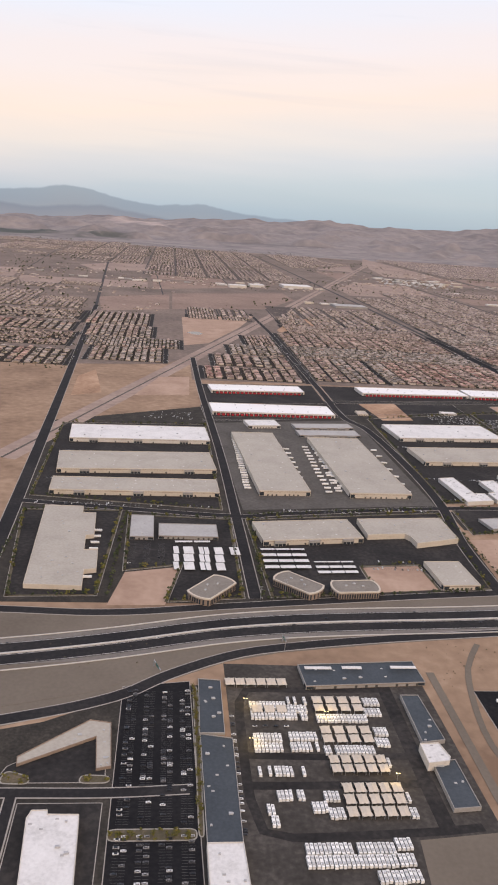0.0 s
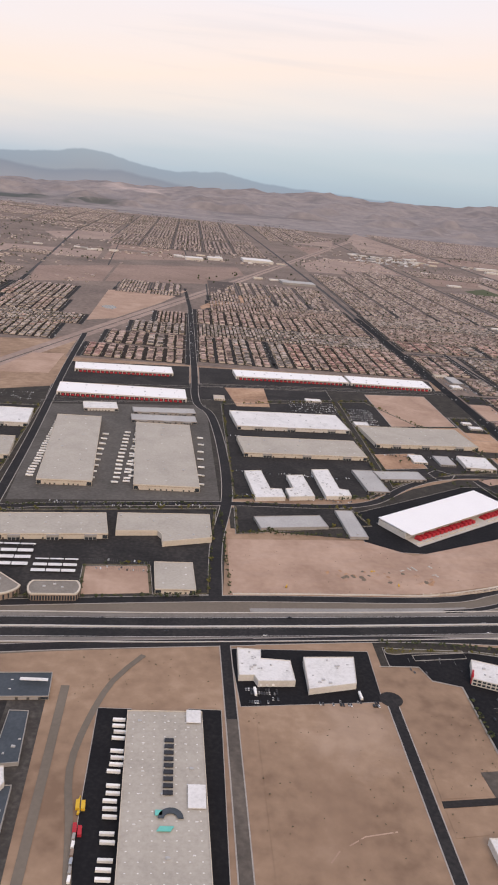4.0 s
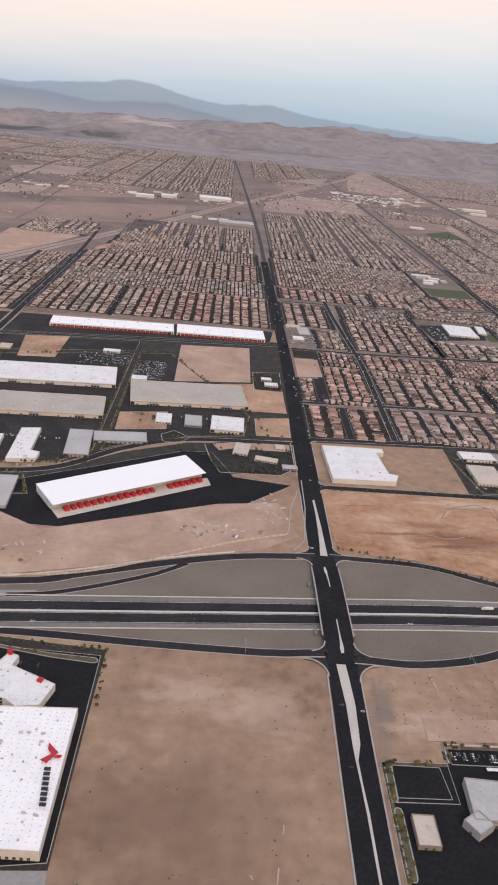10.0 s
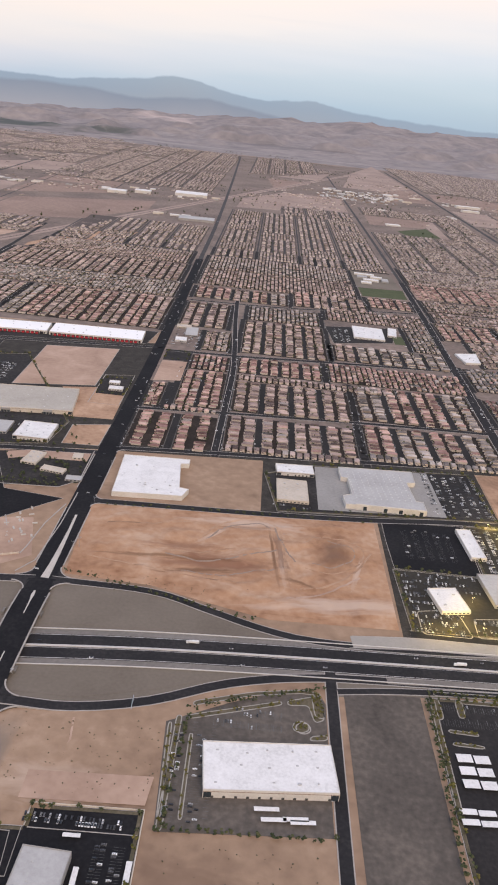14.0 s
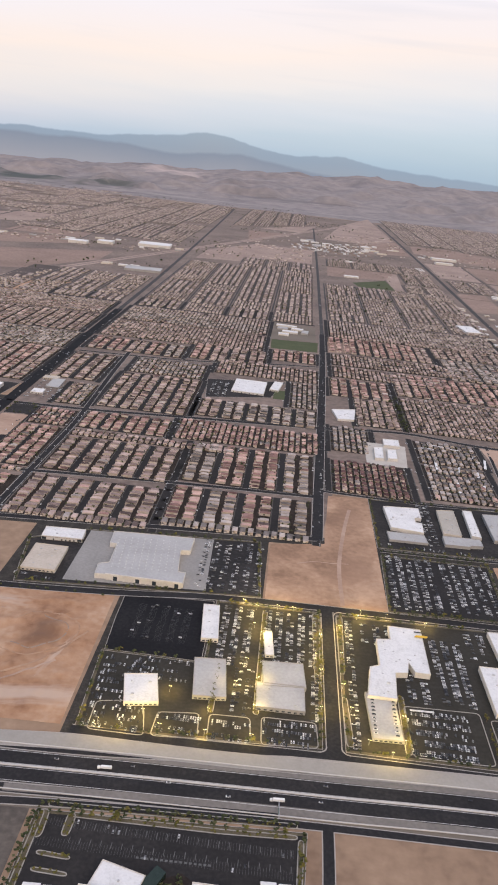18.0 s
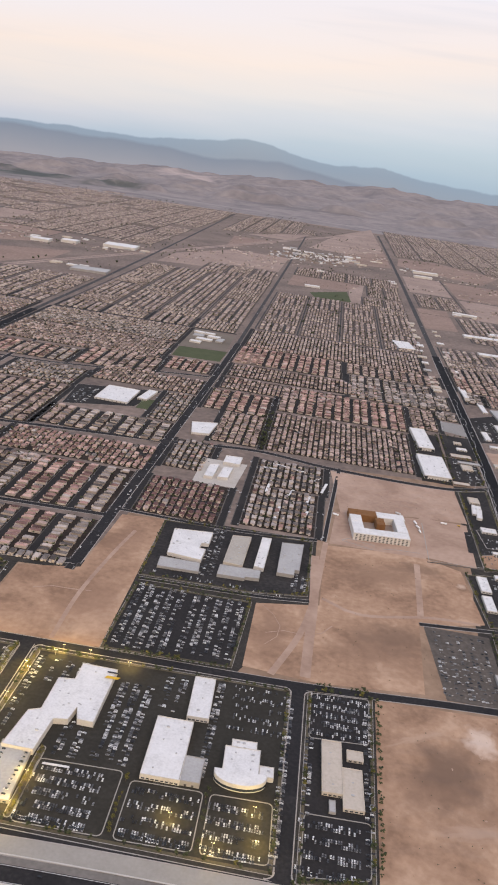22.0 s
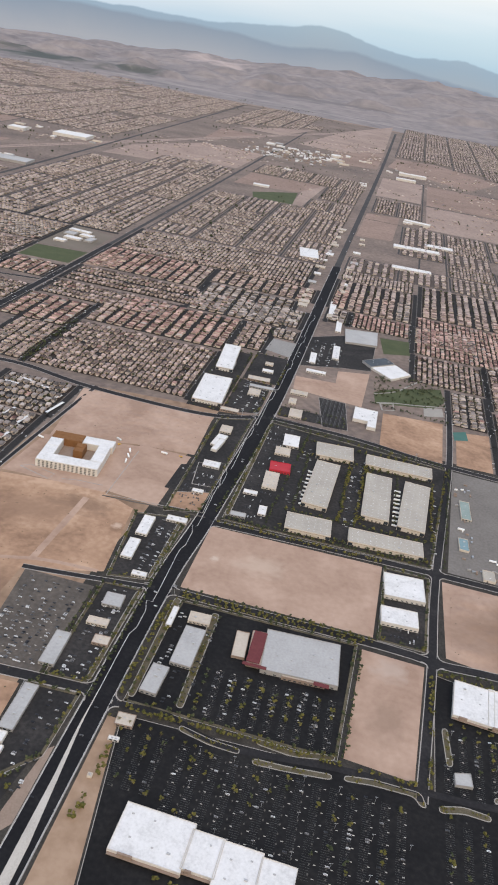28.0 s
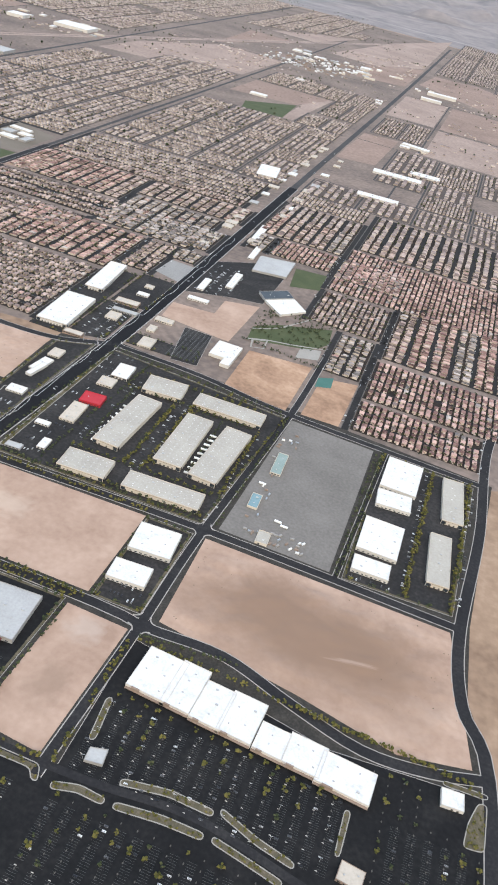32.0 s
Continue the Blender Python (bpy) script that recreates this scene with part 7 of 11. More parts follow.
def block(x0, y0, x1, y1, tone=0, pitch=19.6, end_row=False, lean=0.0, skip=0.02, shift=0.0, step=4.05):
    """Pairs of rows that run away along y, with streets between; lean: how far the rows drift in x per y."""
    yards.append([(x0, y0), (x1, y0), (x1 + lean * (y1 - y0), y1), (x0 + lean * (y1 - y0), y1)])
    if end_row:
        row(x0 + 1, y0 + 2.6, x1 - 1, y0 + 2.6, tone, 0.0, 4.0, 4.0)
        y0 += 6.0
    n = max(1, round((x1 - x0) / pitch))
    p = (x1 - x0) / n
    for k in range(n):
        c = x0 + p * (k + 0.5) + shift
        dx = lean * (y1 - y0)
        tn = tone if hr.random() < 0.7 else hr.choice((0, 1, 2))
        for s in (-1, 1):
            row(c + s * p * 0.225, y0 + 1.2, c + s * p * 0.225 + dx, y1 - 1.2, tn, math.pi, step, p * 0.3, skip)
        if k:
            streets.append([(c - p / 2, y0), (c - p / 2 + dx, y1)])


def across(x0, y0, x1, y1, tone=0, pitch=19.6, skip=0.02):
    """Pairs of rows that run along x."""
    yards.append([(x0, y0), (x1, y0), (x1, y1), (x0, y1)])
    if pitch < 12.5:
        pitch = max(13.5, pitch * 1.6)
    n = max(1, round((y1 - y0) / pitch))
    p = (y1 - y0) / n
    for k in range(n):
        c = y0 + p * (k + 0.5)
        for s in (-1, 1):
            row(x0 + 1.2, c + s * p * 0.225, x1 - 1.2, c + s * p * 0.225, tone, 0.0, 4.05, p * 0.3, skip)
        if k:
            streets.append([(x0, c - p / 2), (x1, c - p / 2)])


# between the crossing arterial and the middle road
block(353, 446, 401, 500, 1, 19.2)
block(407, 454, 485, 506, 0, 19.4, True)
block(489, 462, 570, 514, 2, 19.6, True)
across(365, 506, 401, 512, 1, 8)
block(372, 514, 401, 584, 1, 14.5)
block(408, 514, 485, 572, 0, 19.2)
across(408, 574, 520, 586, 0, 12)
block(490, 522, 571, 588, 1, 20.0)
across(373, 588, 401, 622, 1, 17)
block(408, 590, 470, 626, 1, 15.5)
across(474, 592, 576, 634, 1, 14)
block(378, 636, 398, 690, 0, 10)
block(408, 640, 476, 738, 0, 17, skip=0.04)
block(482, 646, 575, 690, 2, 18.6)
across(410, 742, 474, 792, 2, 12)
across(482, 772, 576, 818, 0, 14)
across(552, 694, 576, 768, 2, 14)
block(352, 700, 392, 786, 0, 17)
block(354, 806, 446, 856, 1, 18)
block(452, 812, 526, 870, 0, 18)
across(352, 866, 520, 944, 0, 15)
block(530, 842, 574, 886, 1, 15)
across(352, 950, 520, 1030, 2, 16)
block(354, 508, 363, 552, 1, 10)
# between the middle and the eastern arterial
across(583, 534, 632, 588, 3, 9.0)
across(584, 606, 612, 660, 2, 13)
across(645, 540, 688, 600, 2, 14)
across(645, 602, 690, 648, 2, 14)
block(606, 668, 640, 740, 0, 11)
across(646, 668, 756, 760, 0, 8.6)
block(586, 742, 640, 800, 1, 17)
across(590, 806, 700, 846, 0, 11)
block(646, 766, 758, 840, 1, 17)
across(590, 852, 740, 900, 0, 12)
block(708, 846, 790, 930, 2, 16)
block(588, 906, 700, 980, 1, 17)
across(590, 984, 790, 1080, 0, 12)
# east of the eastern arterial
block(826, 890, 842, 930, 2, 13)
across(846, 890, 900, 930, 1, 14)
block(822, 936, 900, 1040, 0, 16)
across(964, 664, 1040, 700, 1, 8.4)
across(964, 704, 1050, 760, 1, 8.6)
across(906, 790, 960, 850, 0, 13)
block(934, 722, 958, 784, 2, 12)
block(966, 766, 1060, 860, 1, 15)
across(905, 856, 1060, 960, 1, 13)
block(910, 966, 1080, 1080, 0, 17)
block(762, 780, 785, 842, 0, 11.5)
block(787, 819, 806, 842, 2, 10)
across(744, 852, 804, 900, 2, 14)
block(704, 936, 804, 980, 0, 17)
across(822, 1044, 900, 1082, 2, 14)
block(904, 882, 960, 930, 0, 15)
# west of the crossing arterial, behind the long storage rows
block(134, 676, 200, 790, 0, 17)
block(204, 680, 338, 790, 1, 16.5)
across(134, 796, 336, 860, 2, 14)
block(134, 866, 332, 960, 0, 17)
across(150, 966, 330, 1040, 0, 15)
block(34, 664, 122, 720, 0, 17)
block(46, 726, 122, 786, 0, 17)
block(66, 792, 122, 850, 2, 16)
across(88, 856, 122, 926, 0, 14)
block(-74, 724, -4, 800, 2, 15, skip=0.05)
across(-86, 804, 12, 860, 2, 14, skip=0.05)
block(-92, 866, -18, 950, 2, 15, skip=0.06)
block(-102, 958, -24, 1070, 2, 15, skip=0.06)
block(-180, 690, -92, 770, 2, 17, skip=0.3)
across(-230, 790, -102, 880, 0, 17, skip=0.25)
across(-330, 700, -190, 780, 0, 19, skip=0.4)
block(-330, 890, -110, 960, 2, 19, skip=0.25)
across(-420, 980, -112, 1070, 2, 19, skip=0.3)
across(-440, 800, -240, 880, 2, 19, skip=0.4)
near_count = len(houses)

# the far town: tracts of houses between the arterials, bare fields and scattered farmsteads between them
fr = random.Random(11)


def rail_x(y):
    return 18 + (y - 739) * 0.331


def tract(x0, y0, x1, y1, tones=(0, 0, 1, 2), cell=70, full=1.0, step=4.3, bound=None, pitch=(15, 17, 19)):
    """Cells of house rows that face either way, with streets round each cell; bound: an outline that the houses keep within."""
    nx, ny = max(1, round((x1 - x0) / cell)), max(1, round((y1 - y0) / (cell * 0.95)))
    first = len(houses)
    for a in range(nx):
        for b in range(ny):
            ax, bx = x0 + (x1 - x0) * a / nx + 2.4, x0 + (x1 - x0) * (a + 1) / nx - 2.4
            ay, by = y0 + (y1 - y0) * b / ny + 2.4, y0 + (y1 - y0) * (b + 1) / ny - 2.4
            mx, my = (ax + bx) / 2, (ay + by) / 2
            if bound and not inside(mx, my, bound) or fr.random() > full:
                continue
            tone = fr.choice(tones)
            if fr.random() < 0.6:
                block(ax, ay, bx, by, tone, fr.choice(pitch), skip=0.07, step=step)
            else:
                across(ax, ay, bx, by, tone, fr.choice(pitch) - 2, skip=0.07)
            streets.append([(ax - 2.4, ay - 2.4), (bx + 2.4, ay - 2.4)])
            streets.append([(ax - 2.4, ay - 2.4), (ax - 2.4, by + 2.4)])
    return first


def scatter(n, x0, y0, x1, y1, lo=2.6, hi=6.5):
    """Single farmsteads and sheds, thick in some patches and thin in others."""
    for _ in range(n):
        x, y = fr.uniform(x0, x1), fr.uniform(y0, y1)
        if abs(x - rail_x(y)) < 14 or noise.noise(Vector((x / 70, y / 70, 2.0))) < 0.0:
            continue
        houses.append((x, y, fr.choice((0, 1.57)) + fr.uniform(-0.1, 0.1), fr.uniform(lo, hi * 0.7), fr.uniform(lo, hi), fr.uniform(0.7, 1.3), fr.choice((0, 2, 2))))


tract(352, 1036, 574, 1264, (0, 1, 1, 0), 56)
tract(352, 1268, 574, 1500, (2, 2, 0, 1), 56)
tract(440, 1504, 572, 1630, (2, 2, 0), 48)
tract(590, 1086, 800, 1400, (1, 1, 0, 2), 58)
tract(728, 1404, 800, 1490, (0, 2), 40)
tract(738, 1505, 800, 1640, (2,), 40, pitch=(10, 11), step=3.4)
tract(600, 1640, 800, 1762, (2,), 50, pitch=(10, 11), step=3.4)
west_first = len(houses)
tract(150, 1046, 334, 1262, (0, 2, 1), 46)
houses[west_first:] = [q for q in houses[west_first:] if q[0] > rail_x(q[1]) + 13]
tract(24, 1054, 116, 1180, (2, 0), 46)
tract(822, 1086, 1120, 1152, (0, 1), 60)
tract(878, 1156, 1180, 1410, (1, 0, 2), 60, 0.85)
tract(826, 1480, 904, 1620, (2,), 40, pitch=(10, 12), step=3.4)
tract(1090, 1086, 1500, 1560, (1, 0, 2), 64, 0.8)
tract(-420, 1090, -120, 1480, (2, 0), 74, 0.55)
tract(-60, 1750, 296, 3060, (2, 0, 2), 70, 0.93, 4.8)
tract(-330, 2050, -70, 3200, (2, 0, 2), 76, 0.7, 4.8)
tract(-620, 1800, -340, 3100, (2, 0), 84, 0.5, 4.8)
tract(350, 2330, 600, 3090, (2, 0), 50, 1.0, 4.8, bound=[(345, 2330), (400, 2330), (590, 2640), (540, 3090), (345, 3060)])
tract(830, 2180, 1560, 3240, (0, 2, 2), 72, 0.97, 4.8, bound=[(812, 3240), (832, 2290), (937, 2300), (1093, 2170), (1560, 2180), (1560, 3240)])
tract(1180, 1640, 1600, 2160, (0, 2), 80, 0.55, 4.8)
scatter(520, -420, 1100, 10, 1740)
scatter(260, 0, 1540, 300, 1760)
scatter(380, 880, 1420, 1180, 2160)
scatter(200, 356, 1640, 600, 1900)
scatter(420, -700, 1750, -60, 3200)
scatter(120, 640, 2140, 800, 2420, 3, 8)
scatter(420, 836, 1420, 1500, 2300)
scatter(360, 356, 1560, 800, 2320)
scatter(300, -640, 1080, -120, 1760)
loose = len(houses)
scatter(420, -560, 690, -115, 1080)
taken = {(int(q[0] / 7) + i, int(q[1] / 7) + j) for q in houses[:loose] for i in (-1, 0, 1) for j in (-1, 0, 1)}
houses[loose:] = [q for q in houses[loose:] if (int(q[0] / 7), int(q[1] / 7)) not in taken]
for (ax, ay), (bx, by), (cx, cy), (dx, dy) in yards:
    if ay < 1034:
        streets.append([(ax - 2.6, ay - 2.6), (dx - 2.6, dy + 2.6)])
        streets.append([(bx + 2.6, by - 2.6), (cx + 2.6, cy + 2.6)])
for line in ([(-2, 1140), (-28, 1700), (-73, 2633), (-84, 3000)], [(126, 960), (118, 1140)], [(118, 1600), (92, 2300), (60, 3100)], [(352, 1265), (574, 1266)], [(-560, 1262), (118, 1262)],
             [(590, 1402), (800, 1402)], [(590, 1640), (800, 1640)], [(820, 1155), (1180, 1155)], [(820, 1414), (1300, 1414)], [(820, 1640), (1400, 1640)], [(820, 1900), (1500, 1900)],
             [(905, 1090), (905, 1900)], [(1090, 1090), (1100, 2160)], [(-620, 1745), (300, 1745)], [(-620, 2120), (296, 2120)], [(-300, 1700), (-380, 3150)], [(350, 1900), (600, 1905), (806, 1925)], [(350, 2320), (548, 2296)]):
    for a, b in zip(line, line[1:]):
        streets.append([a, b])
FAR_FIELDS = [[(402, 2216), (425, 1915), (520, 2215)], [(600, 2196), (664, 2740), (786, 3240), (800, 2350), (700, 2180)], [(706, 1965), (803, 1998), (802, 2340), (690, 2170)],
              [(356, 1540), (436, 1560), (440, 1640), (570, 1640), (572, 1890), (446, 1896), (360, 1690)], [(818, 1278), (867, 1290), (871, 1470), (820, 1462)], [(912, 1424), (1086, 1424), (1090, 1632), (912, 1632)],
              [(912, 1648), (1088, 1648), (1090, 1890), (912, 1890)], [(822, 1650), (902, 1650), (902, 1892), (822, 1888)], [(822, 2080), (1000, 1930), (1080, 2150), (935, 2290), (836, 2270)],
              [(-215, 1910), (-136, 2040), (60, 2060), (-40, 1860), (-160, 1750)], [(-30, 1420), (120, 1540), (108, 1640), (-34, 1600)], [(-260, 1420), (-40, 1430), (-44, 1560), (-290, 1540)],
              [(-40, 1640), (116, 1650), (112, 1740), (-40, 1740)], [(708, 1410), (724, 1410), (734, 1630), (704, 1600)], [(598, 1500), (700, 1520), (730, 1632), (600, 1632)],
              [(-420, 1490), (-290, 1500), (-310, 1700), (-420, 1700)], [(-560, 1270), (-430, 1270), (-430, 1480), (-560, 1480)], [(420, 2306), (540, 2310), (586, 2600), (500, 2470)]]
bare = FAR_FIELDS


def clear_of(q, line, gap):
    """True where a house stands clear of a road."""
    for (ax, ay), (bx, by) in zip(line, line[1:]):
        if ay <= q[1] < by:
            return abs(q[0] - ax - (bx - ax) * (q[1] - ay) / (by - ay)) > gap
    return True


houses[near_count:] = [q for q in houses[near_count:] if clear_of(q, ROAD_A, 8.0) and clear_of(q, ROAD_B, 7.0) and clear_of(q, ROAD_C, 10.0)]


def house_arrays(items, simple, bare_shell=False):
    """Vertices, faces and material slots of many houses: walls and a hipped roof."""
    verts, faces, slots = [], [], []
    for x, y, turn, w, d, h, tone in items:
        n = len(verts)
        c, s = math.cos(turn), math.sin(turn)
        e, rise = 0.14, 0.9
        pts = []
        if simple:
            for px, py, z in ((-w / 2, -d / 2, 0), (w / 2, -d / 2, 0), (w / 2, d / 2, 0), (-w / 2, d / 2, 0),
                              (-w / 2, -d / 2, h), (w / 2, -d / 2, h), (w / 2, d / 2, h), (-w / 2, d / 2, h), (0, -d * 0.2, h + rise), (0, d * 0.2, h + rise)):
                pts.append((x + c * px - s * py, y + s * px + c * py, z))
            f = [(0, 1, 5, 4), (1, 2, 6, 5), (2, 3, 7, 6), (3, 0, 4, 7), (4, 5, 8), (5, 6, 9, 8), (6, 7, 9), (7, 4, 8, 9)]
            sl = [0, 0, 0, 0, 1, 1, 1, 1]
        else:
            kind = int(abs(x) * 37 + abs(y) * 53) % 3
            ridge = ((0, -d * 0.22), (0, d * 0.22)) if kind else ((-w * 0.2, 0.1 * d), (w * 0.2, 0.1 * d))
            rise = 0.55 + 0.25 * (int(abs(x) * 91 + abs(y) * 17) % 5) / 5
            f = [(0, 1, 5, 4), (1, 2, 6, 5), (2, 3, 7, 6), (3, 0, 4, 7)]
            if kind:
                f += [(8, 9, 12), (9, 10, 13, 12), (10, 11, 13), (11, 8, 12, 13), (11, 10, 9, 8)]
            else:
                f += [(8, 9, 13, 12), (9, 10, 13), (10, 11, 12, 13), (11, 8, 12), (11, 10, 9, 8)]
            for px, py, z in ((-w / 2, -d / 2, 0), (w / 2, -d / 2, 0), (w / 2, d / 2, 0), (-w / 2, d / 2, 0),
                              (-w / 2, -d / 2, h), (w / 2, -d / 2, h), (w / 2, d / 2, h), (-w / 2, d / 2, h),
                              (-w / 2 - e, -d / 2 - e, h - 0.05), (w / 2 + e, -d / 2 - e, h - 0.05), (w / 2 + e, d / 2 + e, h - 0.05), (-w / 2 - e, d / 2 + e, h - 0.05),
                              (*ridge[0], h + rise), (*ridge[1], h + rise)):
                pts.append((x + c * px - s * py, y + s * px + c * py, z))
            sl = [0, 0, 0, 0, 1, 1, 1, 1, 1]
            if not bare_shell:
                gx, gw, gd, gh = (0.2 if kind != 1 else -0.2) * w, w * 0.5, 1.1, min(h, 0.85)
                y0, y1 = -d / 2 - gd, -d / 2 + 0.5
                for px, py, z in ((gx - gw / 2, y0, 0), (gx + gw / 2, y0, 0), (gx + gw / 2, y1, 0), (gx - gw / 2, y1, 0), (gx - gw / 2, y0, gh), (gx + gw / 2, y0, gh), (gx + gw / 2, y1, gh), (gx - gw / 2, y1, gh),
                                  (gx, y0 + 0.35, gh + 0.42), (gx, y1, gh + 0.42)):
                    pts.append((x + c * px - s * py, y + s * px + c * py, z))
                f += [(14, 15, 19, 18), (15, 16, 20, 19), (17, 14, 18, 21), (18, 19, 22), (19, 20, 23, 22), (21, 18, 22, 23)]
                sl += [0, 0, 0, 1, 1, 1]
        verts += pts
        faces += [tuple(n + q for q in p) for p in f]
        slots += sl
    return verts, faces, slots


LABEL = ("tract houses with brown tile roofs", "tract houses with red-brown tile roofs", "tract houses with grey tile roofs", "tract houses with dark brown tile roofs")


def single(item, protos={}):
    """One house of its own: wall, roof, garage door, chimney vent."""
    x, y, turn, w, d, h, tone = item
    if not protos:
        for t in range(4):
            for size in range(3):
                ww, dd, hh = ((2.75, 5.3, 0.9), (2.9, 5.5, 1.5), (2.65, 4.8, 1.4))[size]
                protos[(t, size)] = []
                v, f, s = house_arrays([(0.01 * size, 0, 0, ww, dd, hh, t)], False, True)
                protos[(t, size)] = (mesh("wall", v[:8], f[:4], ["house_wall"]), mesh("roof", v[8:], [tuple(q - 8 for q in p) for p in f[4:]], [OWN_TONES[t]]),
                                     joined("garage_door", [box_data(-0.6, -dd / 2 - 0.9, 0.02, 1.2, 0.06, 0.6)], "wall_cream"), joined("garage", [box_data(-0.6, -dd / 2 - 0.45, 0.0, 1.45, 0.84, 0.72)], "house_wall"),
                                     joined("porch", [box_data(0.95, -dd / 2 - 0.3, 0.02, 1.0, 0.6, 0.62)], "house_wall"),
                                     mesh("wing_roof", [(-1.4, -dd / 2 - 0.02, 0.72), (0.2, -dd / 2 - 0.02, 0.72), (0.2, -dd / 2 - 0.95, 0.72), (-1.4, -dd / 2 - 0.95, 0.72), (-0.6, -dd / 2 - 0.02, 1.15), (-0.6, -dd / 2 - 0.6, 1.15)],
                                          [(3, 2, 5), (2, 1, 4, 5), (0, 3, 5, 4), (0, 1, 2, 3)], [OWN_TONES[t]]))
    me = protos[(tone, int(h * 1000) % 3)]
    ob = tagged(base("house", x, y, 0.06, math.degrees(turn)), LABEL[tone].replace("houses", "house").replace("roofs", "roof") + " on a narrow lot", "house", "houses of the tract")
    for nm, m in zip(("wall", "roof", "garage_door", "garage", "porch", "wing_roof"), me):
        part(nm, m, ob)
    return ob


own = [q for q in houses[:near_count] if (405 < q[0] < 574 and q[1] < 500) or (583 < q[0] < 640 and q[1] < 552)][:150]
own_set = set(own)
rest = [q for q in houses if q not in own_set]
for q in own:
    single(q)
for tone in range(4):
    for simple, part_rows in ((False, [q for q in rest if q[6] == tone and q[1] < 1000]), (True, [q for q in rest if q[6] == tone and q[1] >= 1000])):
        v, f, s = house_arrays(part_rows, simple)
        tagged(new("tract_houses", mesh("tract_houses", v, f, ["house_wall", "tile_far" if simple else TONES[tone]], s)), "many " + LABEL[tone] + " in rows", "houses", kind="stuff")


# small dusty trees in the gardens and streets between the houses
gt = random.Random(63)
garden_trees = [(q[0] + gt.choice((-1, 1)) * gt.uniform(1.6, 3.4), q[1] + gt.uniform(-4.5, 4.5), gt.uniform(0.35, 0.75) if q[1] < 1000 else gt.uniform(0.7, 1.5))
                for q in rest if gt.random() < (0.55 if q[1] < 1000 else 0.4) * (0.5 + 1.3 * max(0.0, noise.noise(Vector((q[0] / 55, q[1] / 55, 8.0)))))]
# groves and hedgerows of the far plain, thick in some patches and thin in others
for _ in range(7000):
    x, y = gt.uniform(-900, 1500), gt.uniform(1080, 3230)
    if noise.noise(Vector((x / 120, y / 160, 1.7))) + 0.4 * noise.noise(Vector((x / 30, y / 30, 6.1))) > 0.22 and abs(x - rail_x(y)) > 12 and clear_of((x, y), ROAD_A, 6) and clear_of((x, y), ROAD_B, 5) and clear_of((x, y), ROAD_C, 7):
        garden_trees.append((x, y, gt.uniform(0.9, 2.4)))
gv, gf = [], []
for x, y, r in garden_trees:
    for _ in range(3 if y < 1000 else 2):
        n, ox, oy = len(gv), x + gt.uniform(-0.5, 0.5) * r, y + gt.uniform(-0.5, 0.5) * r
        zc, a = r * gt.uniform(0.8, 1.2), gt.uniform(0, 1.5)
        gv += [(ox + r * gt.uniform(0.5, 0.8) * math.cos(a + 1.571 * k), oy + r * gt.uniform(0.5, 0.8) * math.sin(a + 1.571 * k), zc + r * gt.uniform(-0.2, 0.2)) for k in range(4)]
        gv += [(ox, oy, zc + 0.6 * r), (ox, oy, 0.02)]
        gf += [(n + k, n + (k + 1) % 4, n + 4) for k in range(4)] + [(n + (k + 1) % 4, n + k, n + 5) for k in range(4)]
tagged(new("garden_trees", mesh("garden_trees", gv, gf, ["leaf"])), "small dusty green trees between the houses of the town", "trees", kind="stuff")


def quads(name, polys, z, mat, label, category):
    v, f = [], []
    for p in polys:
        f.append(tuple(range(len(v), len(v) + len(p))))
        v += [(x, y, z + 0.0005 * len(f)) for x, y in p]
    tagged(new(name, mesh(name, v, f, [mat])), label, category, kind="structure")


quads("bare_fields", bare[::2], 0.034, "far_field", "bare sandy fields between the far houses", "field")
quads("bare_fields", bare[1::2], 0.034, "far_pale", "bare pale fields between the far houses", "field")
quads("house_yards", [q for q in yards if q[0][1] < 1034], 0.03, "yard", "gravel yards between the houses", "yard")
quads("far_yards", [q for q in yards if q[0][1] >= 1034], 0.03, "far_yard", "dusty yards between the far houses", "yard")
v_all, f_all, s_all = [], [], []
for p in streets:
    lift = 0.000004 * streets.index(p)
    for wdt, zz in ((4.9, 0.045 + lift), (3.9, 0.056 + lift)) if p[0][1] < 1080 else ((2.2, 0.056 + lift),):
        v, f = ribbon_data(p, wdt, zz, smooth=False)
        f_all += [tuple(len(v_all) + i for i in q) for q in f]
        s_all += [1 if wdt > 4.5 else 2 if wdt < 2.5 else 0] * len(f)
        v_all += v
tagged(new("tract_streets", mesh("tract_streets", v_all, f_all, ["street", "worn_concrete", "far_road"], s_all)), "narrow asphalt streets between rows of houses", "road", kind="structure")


# ---------------------------------------------------------------- vehicles
def car_boxes(x=0.0, y=0.0, turn=0.0, k=1.0, tall=1.0):
    c, s = math.cos(turn), math.sin(turn)
    low = box_data(x, y, 0.09, 1.36 * k, 0.54 * k, 0.17 * tall, 0.97, turn)
    ox, oy = -0.06 * k * c, -0.06 * k * s
    top = box_data(x + ox, y + oy, 0.09 + 0.17 * tall, 0.78 * k, 0.48 * k, 0.15 * tall, 0.78, turn)
    return low, top


def octagon_wheel(x, y):
    pts = []
    for side in (-0.05, 0.05):
        pts += [(x + 0.1 * math.cos(a * math.pi / 4), y + side, 0.1 + 0.1 * math.sin(a * math.pi / 4)) for a in range(8)]
    f = [tuple(range(7, -1, -1)), tuple(range(8, 16))] + [(k, (k + 1) % 8, 8 + (k + 1) % 8, 8 + k) for k in range(8)]
    return pts, f


CAR_PARTS = {}
